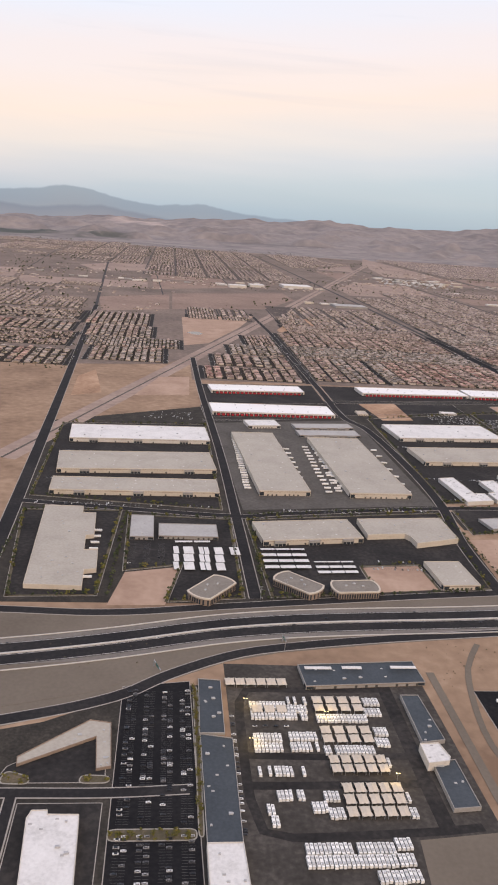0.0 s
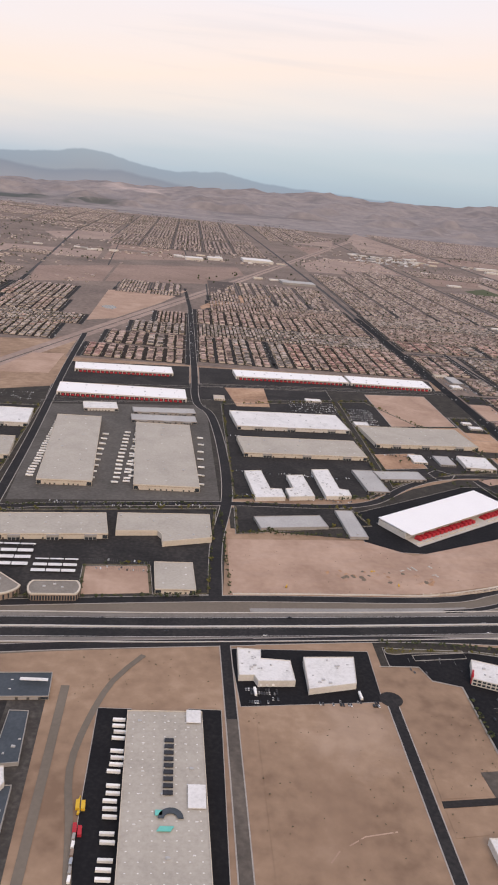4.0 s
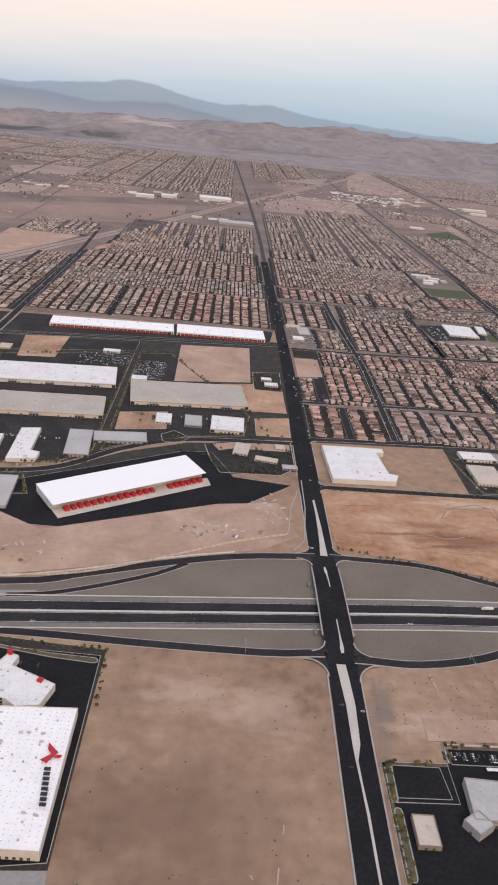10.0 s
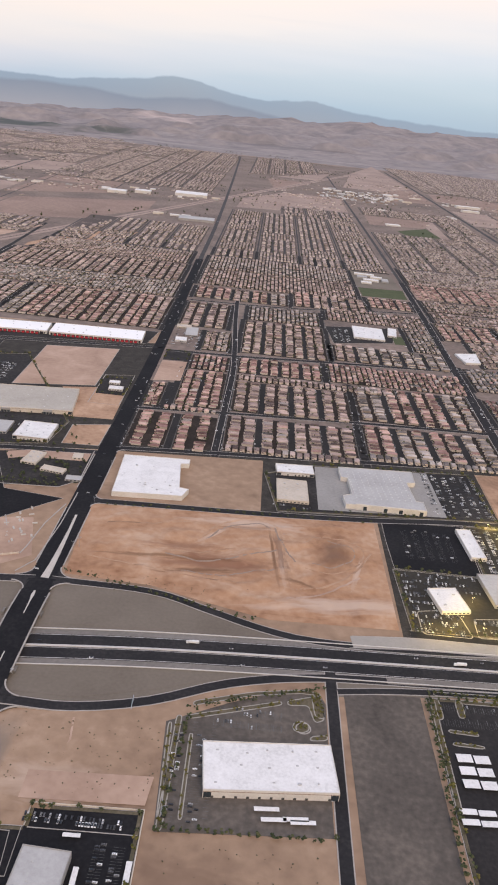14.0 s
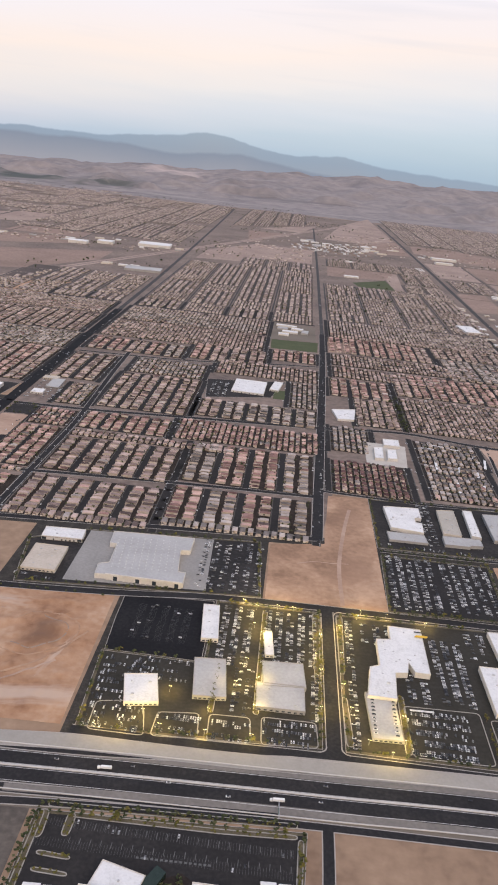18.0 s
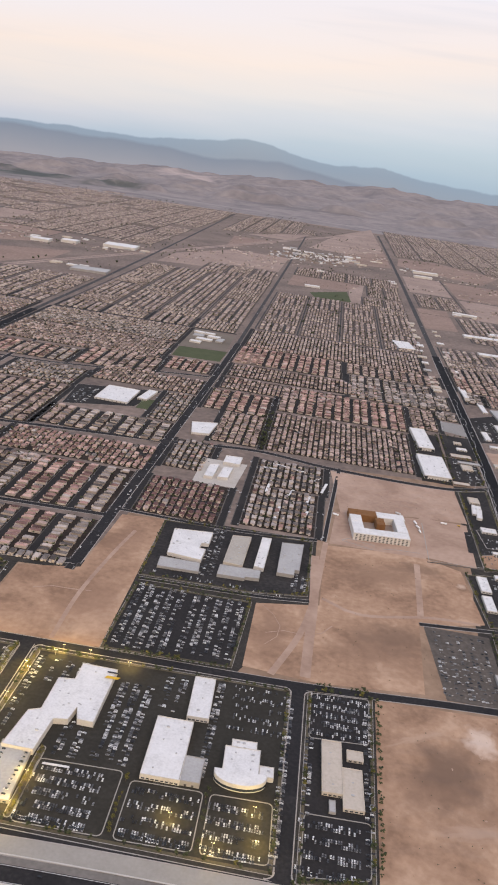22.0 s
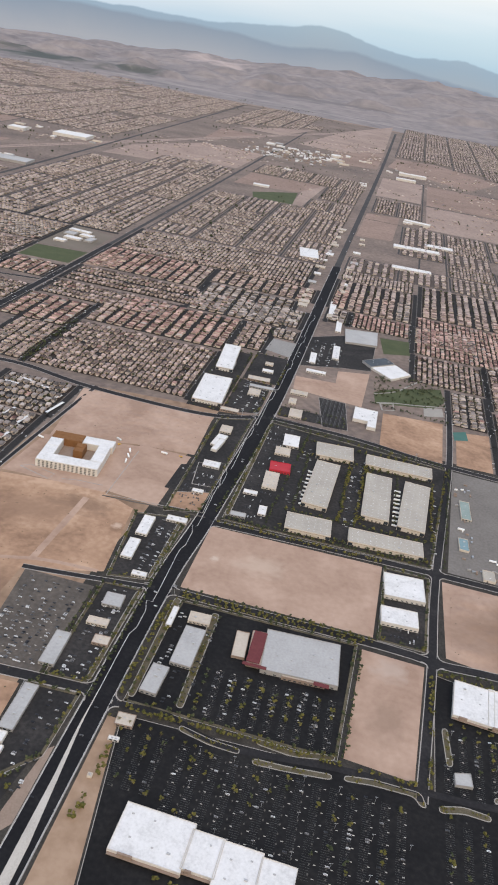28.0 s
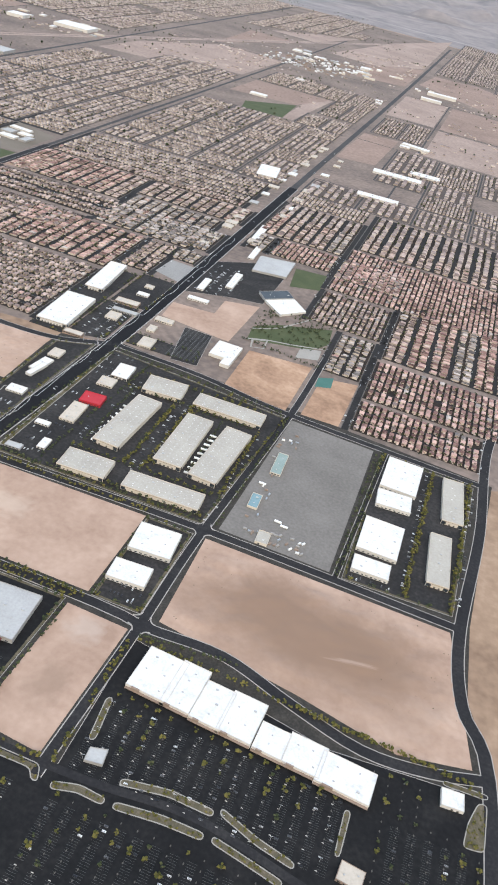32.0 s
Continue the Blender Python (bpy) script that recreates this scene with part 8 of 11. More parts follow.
for kind, (k, tall) in {"sedan": (1.0, 1.0), "van": (1.08, 1.35)}.items():
    low, top = car_boxes(0, 0, 0, k, tall)
    CAR_PARTS[kind] = (mesh("body", low, BOX, ["car"]), mesh("cabin", top, BOX, ["glass"]))
wheel_v, wheel_f = [], []
for wx in (-0.43, 0.43):
    for wy in (-0.25, 0.25):
        p, f = octagon_wheel(wx, wy)
        wheel_f += [tuple(len(wheel_v) + i for i in q) for q in f]
        wheel_v += p
WHEELS = mesh("wheels", wheel_v, wheel_f, ["dark"])
cars_far, cars_own = [], []
cr_ = random.Random(21)


def own_car(x, y, turn, z=0.06):
    kind = cr_.choice(("sedan", "sedan", "van"))
    thing = tagged(base("car", x, y, z, math.degrees(turn)), "parked car with dark windows on asphalt" if z < 0.09 else "car driving on the asphalt road", "car", "cars")
    part("body", CAR_PARTS[kind][0], thing)
    part("cabin", CAR_PARTS[kind][1], thing, "dark tinted glass")
    part("wheels", WHEELS, thing)


def parking(x0, y0, x1, y1, along="x", fill=0.6, module=5.2, stall=0.82, own=0, lines=False):
    """Double rows of parked cars in a rectangle; rows run along x or y."""
    length, breadth = (x1 - x0, y1 - y0) if along == "x" else (y1 - y0, x1 - x0)
    n = max(1, int(breadth / module))
    made = 0
    for k in range(n):
        for s in (-0.82, 0.82):
            off = (k + 0.5) * breadth / n + s
            if n == 1 and breadth < 3 and s > 0:
                continue
            clump = cr_.random() * 10
            for j in range(int(length / stall)):
                dense = fill * (0.55 + 0.9 * noise.noise(Vector((j * 0.11, clump, k))) + 0.25)
                if cr_.random() > dense:
                    continue
                a = (j + 0.5) * stall + cr_.uniform(-0.05, 0.05)
                o = off + cr_.uniform(-0.1, 0.1)
                x, y = (x0 + a, y0 + o) if along == "x" else (x0 + o, y0 + a)
                turn = (math.pi / 2 if along == "x" else 0.0) + cr_.choice((0, math.pi)) + cr_.uniform(-0.03, 0.03)
                if made < own:
                    own_car(x, y, turn, Z_LOT + 0.02)
                    made += 1
                else:
                    cars_far.append((x, y, turn))
            if lines:
                for j in range(0, int(length / stall)):
                    a = j * stall
                    stall_lines.append((x0 + a, y0 + off, 0.06, 1.4) if along == "x" else (x0 + off, y0 + a, 1.4, 0.06))


stall_lines, dashes = [], []
# the staff car park and the depot side
parking(-8.5, 150, 12, 204, "y", 0.28, 5.0, own=20, lines=True)
parking(-8.5, 122, 12, 147, "y", 0.3, 5.0, own=8, lines=True)
parking(22.4, 146, 24.6, 200, "y", 0.45, 3.0)
# yards of the industrial park
parking(-14, 290, 4, 312, "y", 0.06, 5.0, lines=True)
parking(86, 288, 112, 300, "x", 0.12, 5.0, lines=True)
parking(60, 352, 100, 356, "x", 0.5, 4.0)
parking(110, 357, 138, 361, "x", 0.5, 4.0)
parking(152, 374, 212, 380, "x", 0.35, 5.0)
parking(150, 408, 232, 414, "x", 0.45, 5.0)
parking(152, 470, 230, 478, "x", 0.4, 5.0)
parking(240, 520, 262, 560, "x", 0.7, 5.0)
parking(200, 540, 236, 568, "x", 0.55, 5.0)
parking(248, 455, 312, 462, "x", 0.5, 5.0)
parking(-60, 352, 24, 358, "x", 0.35, 4.0)
parking(-60, 388, 26, 394, "x", 0.4, 5.0)
parking(-60, 435, 26, 442, "x", 0.45, 5.0)
parking(-15, 520, 20, 540, "x", 0.2, 5.0)
parking(202, 226, 222, 240, "x", 0.06, 5.5)
parking(219, 196, 241, 219, "x", 0.08, 5.6, own=6)
for j in range(6):
    for k in range(4):
        dashes.append((226.5 + 4.3 * k, 193.5 + 3.5 * j, 2.2, 0.22))
for k in range(9):
    dashes.append((204 + 5.5 * k, 236 - 0.2 * k, 0.2, 2.2))
parking(144, 208, 156, 217, "x", 0.5, 4.0, own=10)
parking(168, 208, 188, 213, "x", 0.4, 4.0, own=8)
parking(372, 205, 400, 211, "x", 0.75, 5.0, own=14)
parking(391.5, 168, 401, 203, "y", 0.3, 4.6, own=6, lines=True)
parking(406.6, 211, 411.6, 243, "y", 0.45, 5.0, lines=True)
parking(419, 246, 440, 257, "x", 0.22, 5.4, lines=True)
parking(413.6, 211, 418.4, 243, "y", 0.3, 4.8, lines=True)
for k in range(30):
    dashes += [(413.5, 213 + 1.2 * k, 1.5, 0.1), (419.5, 213 + 1.2 * k, 1.5, 0.1)]
parking(421, 246, 441, 256, "x", 0.03, 5.0, lines=True)
for k in range(8):
    dashes += [(422 + 2.6 * k, 248.6, 0.16, 2.6), (422 + 2.6 * k, 254.6, 0.16, 2.4)]
parking(492, 256, 566, 270, "x", 0.03, 5.0, lines=True)
parking(508, 200, 560, 216, "x", 0.2, 5.0, lines=True)
for k in range(22):
    dashes += [(501.5 + 3.0 * k, 266.4 + 0.02 * k, 0.18, 2.2), (501.5 + 3.0 * k, 261.0 + 0.02 * k, 0.18, 2.2)]
for k in range(16):
    dashes.append((521.5 + 1.35 * k, 258.4 + 0.05 * k, 0.8, 0.7))
# dealers
parking(491, 306, 511, 348, "x", 0.62, 4.6, own=18)
parking(516, 307, 532, 320, "x", 0.75, 4.4, own=14)
parking(535, 307, 549, 320, "x", 0.7, 4.4, own=16)
parking(553, 309, 572, 323, "x", 0.8, 4.4, own=14)
parking(531, 350, 546, 393, "y", 0.85, 4.6)
parking(549, 354, 573, 393, "y", 0.7, 4.6)
parking(502, 335, 524, 350, "x", 0.45, 4.6)
parking(495, 360, 520, 386, "y", 0.09, 5.0, lines=True)
parking(540, 322, 549, 350, "y", 0.5, 4.4)
parking(569, 324, 574, 352, "y", 0.8, 4.8)
parking(582, 313, 590, 393, "y", 0.6, 4.6, own=14)
parking(590, 376, 606, 393, "y", 0.5, 4.8)
parking(605, 313, 628, 339, "x", 0.88, 4.6, own=24)
parking(619, 343, 634, 386, "y", 0.85, 4.6)
parking(606, 342, 617, 360, "y", 0.7, 4.6)
parking(637, 314, 660, 337, "x", 0.75, 4.8, own=20)
parking(663, 314, 682, 337, "x", 0.85, 4.8, own=20)
parking(663, 370, 684, 398, "x", 0.45, 5.0)
parking(635, 374, 646, 396, "y", 0.5, 4.4)
parking(656, 345, 660, 396, "y", 0.8, 4.0)
parking(684, 316, 687, 396, "y", 0.75, 3.0)
parking(693, 376, 716, 402, "x", 0.72, 5.0)
parking(692, 314, 713, 338, "x", 0.72, 5.0, own=14)
parking(692, 338, 696, 376, "y", 0.6, 4.0)
parking(713, 318, 718, 404, "y", 0.5, 4.0)
# offices and stores
parking(607, 408, 632, 459, "y", 0.8, 4.8)
parking(634, 411, 660, 459, "y", 0.68, 4.8)
parking(515, 404, 547, 452, "y", 0.5, 5.2)
parking(434, 392, 456, 400, "x", 0.35, 5.0)
parking(606, 468, 686, 474, "x", 0.3, 5.0)
parking(678, 476, 688, 494, "y", 0.7, 4.6)
parking(632, 476, 640, 530, "y", 0.35, 4.0)
parking(747, 416, 773, 464, "y", 0.3, 5.2, lines=True)
parking(780, 416, 792, 470, "y", 0.3, 5.0)
parking(785, 484, 796, 528, "y", 0.3, 5.0)
parking(787, 545, 800, 580, "x", 0.3, 5.0)
parking(781, 366, 792, 408, "y", 0.14, 5.0)
parking(818, 545, 834, 660, "x", 0.22, 8.0)
parking(840, 560, 848, 640, "y", 0.14, 4.0)
parking(872, 560, 880, 640, "y", 0.2, 4.0)
parking(918, 545, 922, 640, "y", 0.1, 4.0)
parking(835, 415, 884, 440, "y", 0.14, 5.4, lines=True)
parking(832, 366, 912, 402, "y", 0.05, 5.4, lines=True)
parking(922, 412, 1010, 440, "y", 0.04, 5.4, lines=True)
parking(922, 300, 1050, 380, "y", 0.04, 5.4, lines=True)
parking(812, 378, 830, 402, "y", 0.04, 5.4, lines=True)
parking(922, 381, 1002, 401, "y", 0.06, 5.4, lines=True)
parking(1024, 404, 1052, 438, "y", 0.06, 5.4, lines=True)
parking(840, 310, 918, 350, "y", 0.05, 5.4, lines=True)
parking(812, 416, 832, 470, "y", 0.2, 5.4)
parking(897, 482, 917, 492, "x", 0.35, 5.0)
parking(986, 543, 1010, 546, "x", 0.3, 3.0)
parking(1010, 546, 1016, 645, "y", 0.3, 4.0)
parking(1036, 550, 1039, 640, "y", 0.3, 3.0)
parking(786, 670, 806, 720, "y", 0.25, 5.2)
parking(484, 700, 500, 744, "y", 0.4, 5.0)
parking(352, 640, 376, 690, "y", 0.25, 6.0)
parking(820, 780, 848, 836, "y", 0.3, 6.0)
parking(778.5, 557, 786.5, 583, "y", 0.02, 4.0, lines=True)
parking(790.5, 567, 803, 590, "y", 0.03, 4.0, lines=True)
for k in range(7):
    stall_lines += [(843.5 + 2.9 * k, 697, 0.22, 40), (844.3 + 2.9 * k, 697, 0.12, 38)]


def wander(pts, side, gap, own, way):
    """Cars that drive along a line."""
    line = curve(pts, 1.0)
    at = cr_.uniform(0, gap)
    while at < len(line) - 2:
        q, d = line[int(at)], line[int(at) + 1] - line[int(at)]
        d = d / np.linalg.norm(d)
        lane = side + cr_.choice((-2.4, -0.8, 0.8, 2.4))
        p = q + np.array((-d[1], d[0])) * lane
        if -60 < p[0] < 1100 and p[1] < 1400:
            if own:
                own_car(p[0], p[1], math.atan2(d[1], d[0]) + way, Z_ROAD + 0.03)
            else:
                cars_far.append((p[0], p[1], math.atan2(d[1], d[0]) + way))
        at += gap * cr_.uniform(0.4, 1.8)


wander(FWY, 3.4, 42, True, 0.0)
wander(FWY, -3.4, 46, True, math.pi)
for rd, off in ((ROAD_A, 2.6), (ROAD_C, 2.6), (ROAD_B, 1.0)):
    wander(rd[1:8], off * 0.6, 55, False, math.pi / 2)
    wander(rd[1:8], -off * 0.6, 60, False, math.pi / 2)
# kerbside cars in the house streets
for p in streets:
    (ax, ay), (bx, by) = p[0], p[1]
    if ay < 900:
        ln = math.hypot(bx - ax, by - ay)
        dx, dy = (bx - ax) / ln, (by - ay) / ln
        for k in range(int(ln / 2.2)):
            if cr_.random() < 0.4:
                s = cr_.choice((-1.7, 1.7, -2.6, 2.6))
                cars_far.append((ax + dx * k * 2.2 - dy * s, ay + dy * k * 2.2 + dx * s, math.atan2(dy, dx) + (math.pi / 2 if abs(s) > 2 else 0)))

# kerbed planter islands down the long rows
isle_v, isle_f, isle_s = [], [], []
for x0, y0, x1, y1 in ((832, 366, 912, 402), (922, 412, 1010, 440), (922, 300, 1050, 380), (840, 310, 918, 350), (835, 415, 884, 440), (749, 416, 773, 446)):
    gx = x0 + 2.7
    while gx < x1:
        gy = y0 + 1.0
        while gy < y1:
            n = len(isle_v)
            isle_v += box_data(gx, gy, 0.06, 0.75, 0.26, 0.05)
            isle_f += [tuple(n + i for i in f) for f in BOX]
            isle_s += [0] * 6
            gy += 4.6
        gx += 5.4
tagged(new("planter_islands", mesh("planter_islands", isle_v, isle_f, ["concrete"], isle_s)), "small pale kerbed islands between parking rows", "parking islands", kind="stuff")


def rounded(pts, r=2.0):
    """An outline with its corners rounded off."""
    out, n = [], len(pts)
    for k in range(n):
        a, b, c = np.array(pts[k - 1], float), np.array(pts[k], float), np.array(pts[(k + 1) % n], float)
        ra, rc = min(r, 0.4 * np.linalg.norm(a - b)), min(r, 0.4 * np.linalg.norm(c - b))
        p, q = b + (a - b) / np.linalg.norm(a - b) * ra, b + (c - b) / np.linalg.norm(c - b) * rc
        out += [tuple((1 - t) ** 2 * p + 2 * t * (1 - t) * b + t * t * q) for t in (0, 0.25, 0.5, 0.75, 1)]
    return out


def garden(pts, mat="shrub", label="planted island with a pale kerb beside parked cars"):
    """A planted bed inside a pale kerb, with rounded corners."""
    loop = rounded(pts)
    sheet("garden_bed", loop, 0.082 + 0.0004 * len(beds), mat, label, "garden bed", 0.05)
    v, f = ribbon_data(loop + loop[:1], 0.34, 0.12, 0.0, 0.08, False)
    tagged(new("bed_kerb", mesh("bed_kerb", v, f, ["path"])), "pale rounded concrete kerb round a bed", "kerb", kind="structure")
    beds.append(loop)


beds = []
verts, faces, slots = [], [], []
CAR_FACES = [(0, 1, 5, 4), (1, 2, 6, 5), (2, 3, 7, 6), (3, 0, 4, 7), (4, 5, 9, 8), (5, 6, 10, 9), (6, 7, 11, 10), (7, 4, 8, 11),
             (8, 9, 13, 12), (9, 10, 14, 13), (10, 11, 15, 14), (11, 8, 12, 15), (12, 13, 14, 15)]
for x, y, turn in cars_far:
    low, top = car_boxes(x, y, turn)
    n = len(verts)
    verts += [(p[0], p[1], p[2] + 0.04) for p in low + top]
    faces += [tuple(n + i for i in f) for f in CAR_FACES]
    slots += [0] * 8 + [1] * 4 + [0]
tagged(new("parked_cars", mesh("parked_cars", verts, faces, ["cars", "glass"], slots)), "hundreds of parked cars in dense rows", "cars", kind="stuff")
v, f = [], []
for x, y, sx, sy in stall_lines + dashes:
    f.append(tuple(range(len(v), len(v) + 4)))
    v += [(x - sx / 2, y - sy / 2, 0.075), (x + sx / 2, y - sy / 2, 0.075), (x + sx / 2, y + sy / 2, 0.075), (x - sx / 2, y + sy / 2, 0.075)]
tagged(new("stall_lines", mesh("stall_lines", v, f, ["old_paint"])), "white painted parking stall lines", "road marking", kind="structure")

# ---------------------------------------------------------------- buses and trucks
BUS = (joined("body", [box_data(0, 0, 0.14, 0.78, 3.3, 0.72, 0.97)], "trailer"), joined("window_band", [box_data(0, 0, 0.5, 0.81, 3.1, 0.22)], "glass"),
       joined("roof_unit", [box_data(0, -0.7, 0.85, 0.5, 0.9, 0.12, 0.9), box_data(0, 0.9, 0.85, 0.45, 0.5, 0.1, 0.9)], "unit"))
VAN = (joined("box", [box_data(0, 0, 0.3, 0.78, 3.6, 0.78)], "trailer"), joined("chassis", [box_data(0, 0, 0.08, 0.5, 3.4, 0.22)], "dark"))


def bus(x, y, turn=0.0):
    thing = tagged(base("bus", x, y, Z_LOT + 0.02, turn), "white city bus parked in a depot row", "bus", "buses in the depot")
    for nm, me in zip(("body", "window_band", "roof_unit"), BUS):
        part(nm, me, thing)


def trailer(x, y, turn=0.0):
    thing = tagged(base("truck_trailer", x, y, Z_LOT + 0.02, turn), "white box trailer parked at a warehouse", "truck trailer", "truck trailers")
    for nm, me in zip(("box", "chassis"), VAN):
        part(nm, me, thing)


def shade_tent(x, y, sx=3.1, sy=3.6):
    """A pale fabric shade with four peaks on posts."""
    thing = tagged(base("shade_canopy", x, y, Z_LOT, 3.0), "pale fabric shade canopy over parked buses", "canopy", "shade canopies")
    v, f = [], []
    n = 6
    for j in range(n + 1):
        for i in range(n + 1):
            u, w_ = i / n, j / n
            z = 1.25 + 0.35 * (math.sin(u * math.pi) * math.sin(w_ * math.pi)) - 0.14 * abs(math.sin(u * 2 * math.pi))
            pinch = 1 - 0.12 * math.sin(w_ * math.pi)
            v.append(((u - 0.5) * sx * pinch, (w_ - 0.5) * sy, z))
    for j in range(n):
        for i in range(n):
            a = j * (n + 1) + i
            f.append((a, a + 1, a + n + 2, a + n + 1))
    part("fabric", mesh("fabric", v, f, ["wall_cream"]), thing)
    for px in (-1, 1):
        for py in (-1, 1):
            part("post", POST, thing, at=(px * sx * 0.42, py * sy * 0.44, 0))


POST = joined("post", [box_data(0, 0, 0, 0.1, 0.1, 1.3)], "metal")
for k in range(6):
    shade_tent(23.2 + 3.2 * k, 206.5)
# bus rows: first x, last x, y of each row
for x0, x1, y in ((28.6, 39.0, 195.2), (28.6, 39.0, 190.6), (40.0, 46.0, 197.6), (39.6, 45.4, 193.6), (39.2, 45.2, 190.4), (47.6, 62.0, 189.2), (63.0, 67.4, 197.2), (62.4, 67.0, 192.2),
                  (28.4, 36.2, 180.6), (28.2, 36.0, 176.6), (38.4, 46.4, 181.2), (38.2, 46.2, 176.8), (47.4, 61.0, 175.4), (63.0, 66.4, 183.2), (62.4, 66.0, 178.6),
                  (28.4, 29.4, 167.2), (31.0, 31.6, 167.2), (32.6, 37.4, 167.2), (39.8, 40.6, 167.2), (63.4, 64.4, 170.2), (31.2, 38.4, 158.4), (29.2, 30.8, 153.6), (29.8, 31.2, 149.8),
                  (40.4, 43.6, 154.4), (44.0, 47.4, 158.0), (44.2, 48.2, 152.2), (64.0, 66.0, 157.4), (64.4, 66.0, 152.2), (36.6, 57.0, 141.2), (36.2, 56.8, 137.6), (58.0, 62.0, 142.4),
                  (57.4, 61.4, 137.8), (51.6, 57.0, 133.2), (57.6, 61.6, 133.4)):
    x = x0
    while x < x1:
        if cr_.random() > 0.05:
            bus(x + cr_.uniform(-0.04, 0.04), y + cr_.uniform(-0.15, 0.15), cr_.uniform(-1.5, 1.5) + 2)
        x += 1.0
for y in (197.4, 193.6):
    for k in range(4):
        shade_tent(48.6 + 3.9 * k, y, 3.1, 3.3)
for k in range(3):
    shade_tent(30.2 + 3.6 * k, 193.0, 3.2, 3.4)
for y in (183.4, 179.6):
    for k in range(4):
        shade_tent(48.6 + 3.8 * k, y, 3.1, 3.3)
for y in (171.2, 167.6):
    for k in range(5):
        shade_tent(48.6 + 3.2 * k, y, 2.8, 3.1)
for y in (160.4, 156.4, 152.2):
    for k in range(5):
        shade_tent(50.0 + 3.2 * k - 0.06 * (160 - y), y, 2.8, 3.4)
for k in range(4):
    own_car(29.0 + 3.0 * k, 186.2, 0.05, Z_LOT + 0.02)
for k in range(22):
    if k not in (4, 9, 15, 18):
        trailer(107.2 + cr_.uniform(-0.4, 0.4) + 0.03 * k, 198 - 2.6 * k, 88 + cr_.uniform(-1, 1))
for x, y in ((150, 219), (152, 219), (154, 219.2), (148, 214), (182, 214)):
    trailer(x, y, 4)
for k in range(14):
    trailer(88.5 + cr_.uniform(-0.3, 0.3), 382 + 6.3 * k, 90)
    if k % 2:
        trailer(133 + cr_.uniform(-0.4, 0.4), 380 + 6.4 * k, 84)
for k in range(9):
    trailer(96.5, 392 + 8 * k, 92)
    trailer(76, 386 + 9 * k, 88)
for k in range(8):
    trailer(-27 + cr_.uniform(-0.2, 0.2), 276 + 6.5 * k, 92)
for k in range(9):
    trailer(849.5, 572 + 4.6 * k, 86)
    trailer(899.5, 573 + 4.6 * k, 94)

for k in range(24):
    trailer(45.0 + cr_.uniform(-0.3, 0.3), 384 + 4.1 * k, 90)
    if k % 3:
        trailer(94.0 + cr_.uniform(-0.3, 0.3) + 0.04 * k, 380 + 4.2 * k, 91)
for x, y in ((409, 285.5), (505, 289), (560, 285.5), (640, 296.5)):
    truck = tagged(base("semi_truck", x, y, Z_ROAD + 0.03, 94), "white semi truck with a long box trailer on the freeway", "truck", "trucks")
    for nm, me in zip(("box", "chassis"), VAN):
        part(nm, me, truck)
    part("cab", joined("cab", [box_data(0, 2.35, 0.1, 0.72, 0.9, 0.75, 0.85)], "trailer"), truck)


# ---------------------------------------------------------------- lamps and poles
LAMP = (joined("pole", [box_data(0, 0, 0, 0.09, 0.09, 2.5, 0.6)], "metal"), joined("arm", [box_data(0, 0, 2.46, 0.9, 0.06, 0.06)], "metal"))
head_mat = bpy.data.materials.new("warm_lamp")
head_mat.use_nodes = True
head_mat.node_tree.nodes["Principled BSDF"].inputs["Emission Color"].default_value = (1.0, 0.78, 0.36, 1.0)
head_mat.node_tree.nodes["Principled BSDF"].inputs["Emission Strength"].default_value = 6.0
M["lamp"] = head_mat
HEAD = joined("lamp_head", [box_data(-0.4, 0, 2.4, 0.26, 0.16, 0.06), box_data(0.4, 0, 2.4, 0.26, 0.16, 0.06)], "lamp")


LAMP_POWER = 2000.0


def street_lamp(x, y, turn=0.0, lit=0.0):
    thing = tagged(base("street_lamp", x, y, Z_LOT, turn), "slim metal lamp post with two heads" + (", lit warm yellow" if lit else ""), "lamp post", "lamp posts")
    part("pole", LAMP[0], thing)
    part("arm", LAMP[1], thing)
    part("lamp_head", HEAD if lit else HEAD_OFF, thing, "lit warm yellow" if lit else "")
    if lit:
        lt = new("lamp_light", bpy.data.lights.new("lamp_light", "POINT"))
        lt.data.energy, lt.data.color, lt.data.shadow_soft_size = lit, (1.0, 0.74, 0.22), 0.4
        lt.location = (x, y, 3.6)


HEAD_OFF = joined("lamp_head", [box_data(-0.4, 0, 2.4, 0.26, 0.16, 0.06), box_data(0.4, 0, 2.4, 0.26, 0.16, 0.06)], "roof_white")
for x, y in ((497, 309), (505, 308), (511, 316), (518, 310), (533.5, 310), (533.5, 321), (541.5, 338), (549.5, 311), (549.5, 326), (549.5, 342), (549.5, 372), (546, 392),
             (573.6, 330), (573.6, 352), (573.6, 376), (562, 394), (582, 345), (582, 365), (582, 384), (590, 316), (603, 318), (590, 394), (620, 395), (667, 318), (680, 322)):
    street_lamp(x, y, 0, LAMP_POWER)
for x, y in ((544.5, 353), (546, 378), (540, 395), (555, 394), (584, 381), (584.5, 332), (597.7, 311.5), (603.5, 331), (603, 398), (518.2, 330), (592, 398), (572, 362), (677.9, 334.9), (652.0, 325.9)):
    street_lamp(x, y, 0, LAMP_POWER)
for x, y in ((27, 196), (27, 178), (50, 190), (64, 164)):
    street_lamp(x, y, 0, 420.0)
for k in range(20):
    street_lamp(840 + 12 * (k % 7), 372 + 14 * (k // 7), 10)
for k in range(16):
    street_lamp(926 + 16 * (k % 6), 416 + 11 * (k // 6), 10)
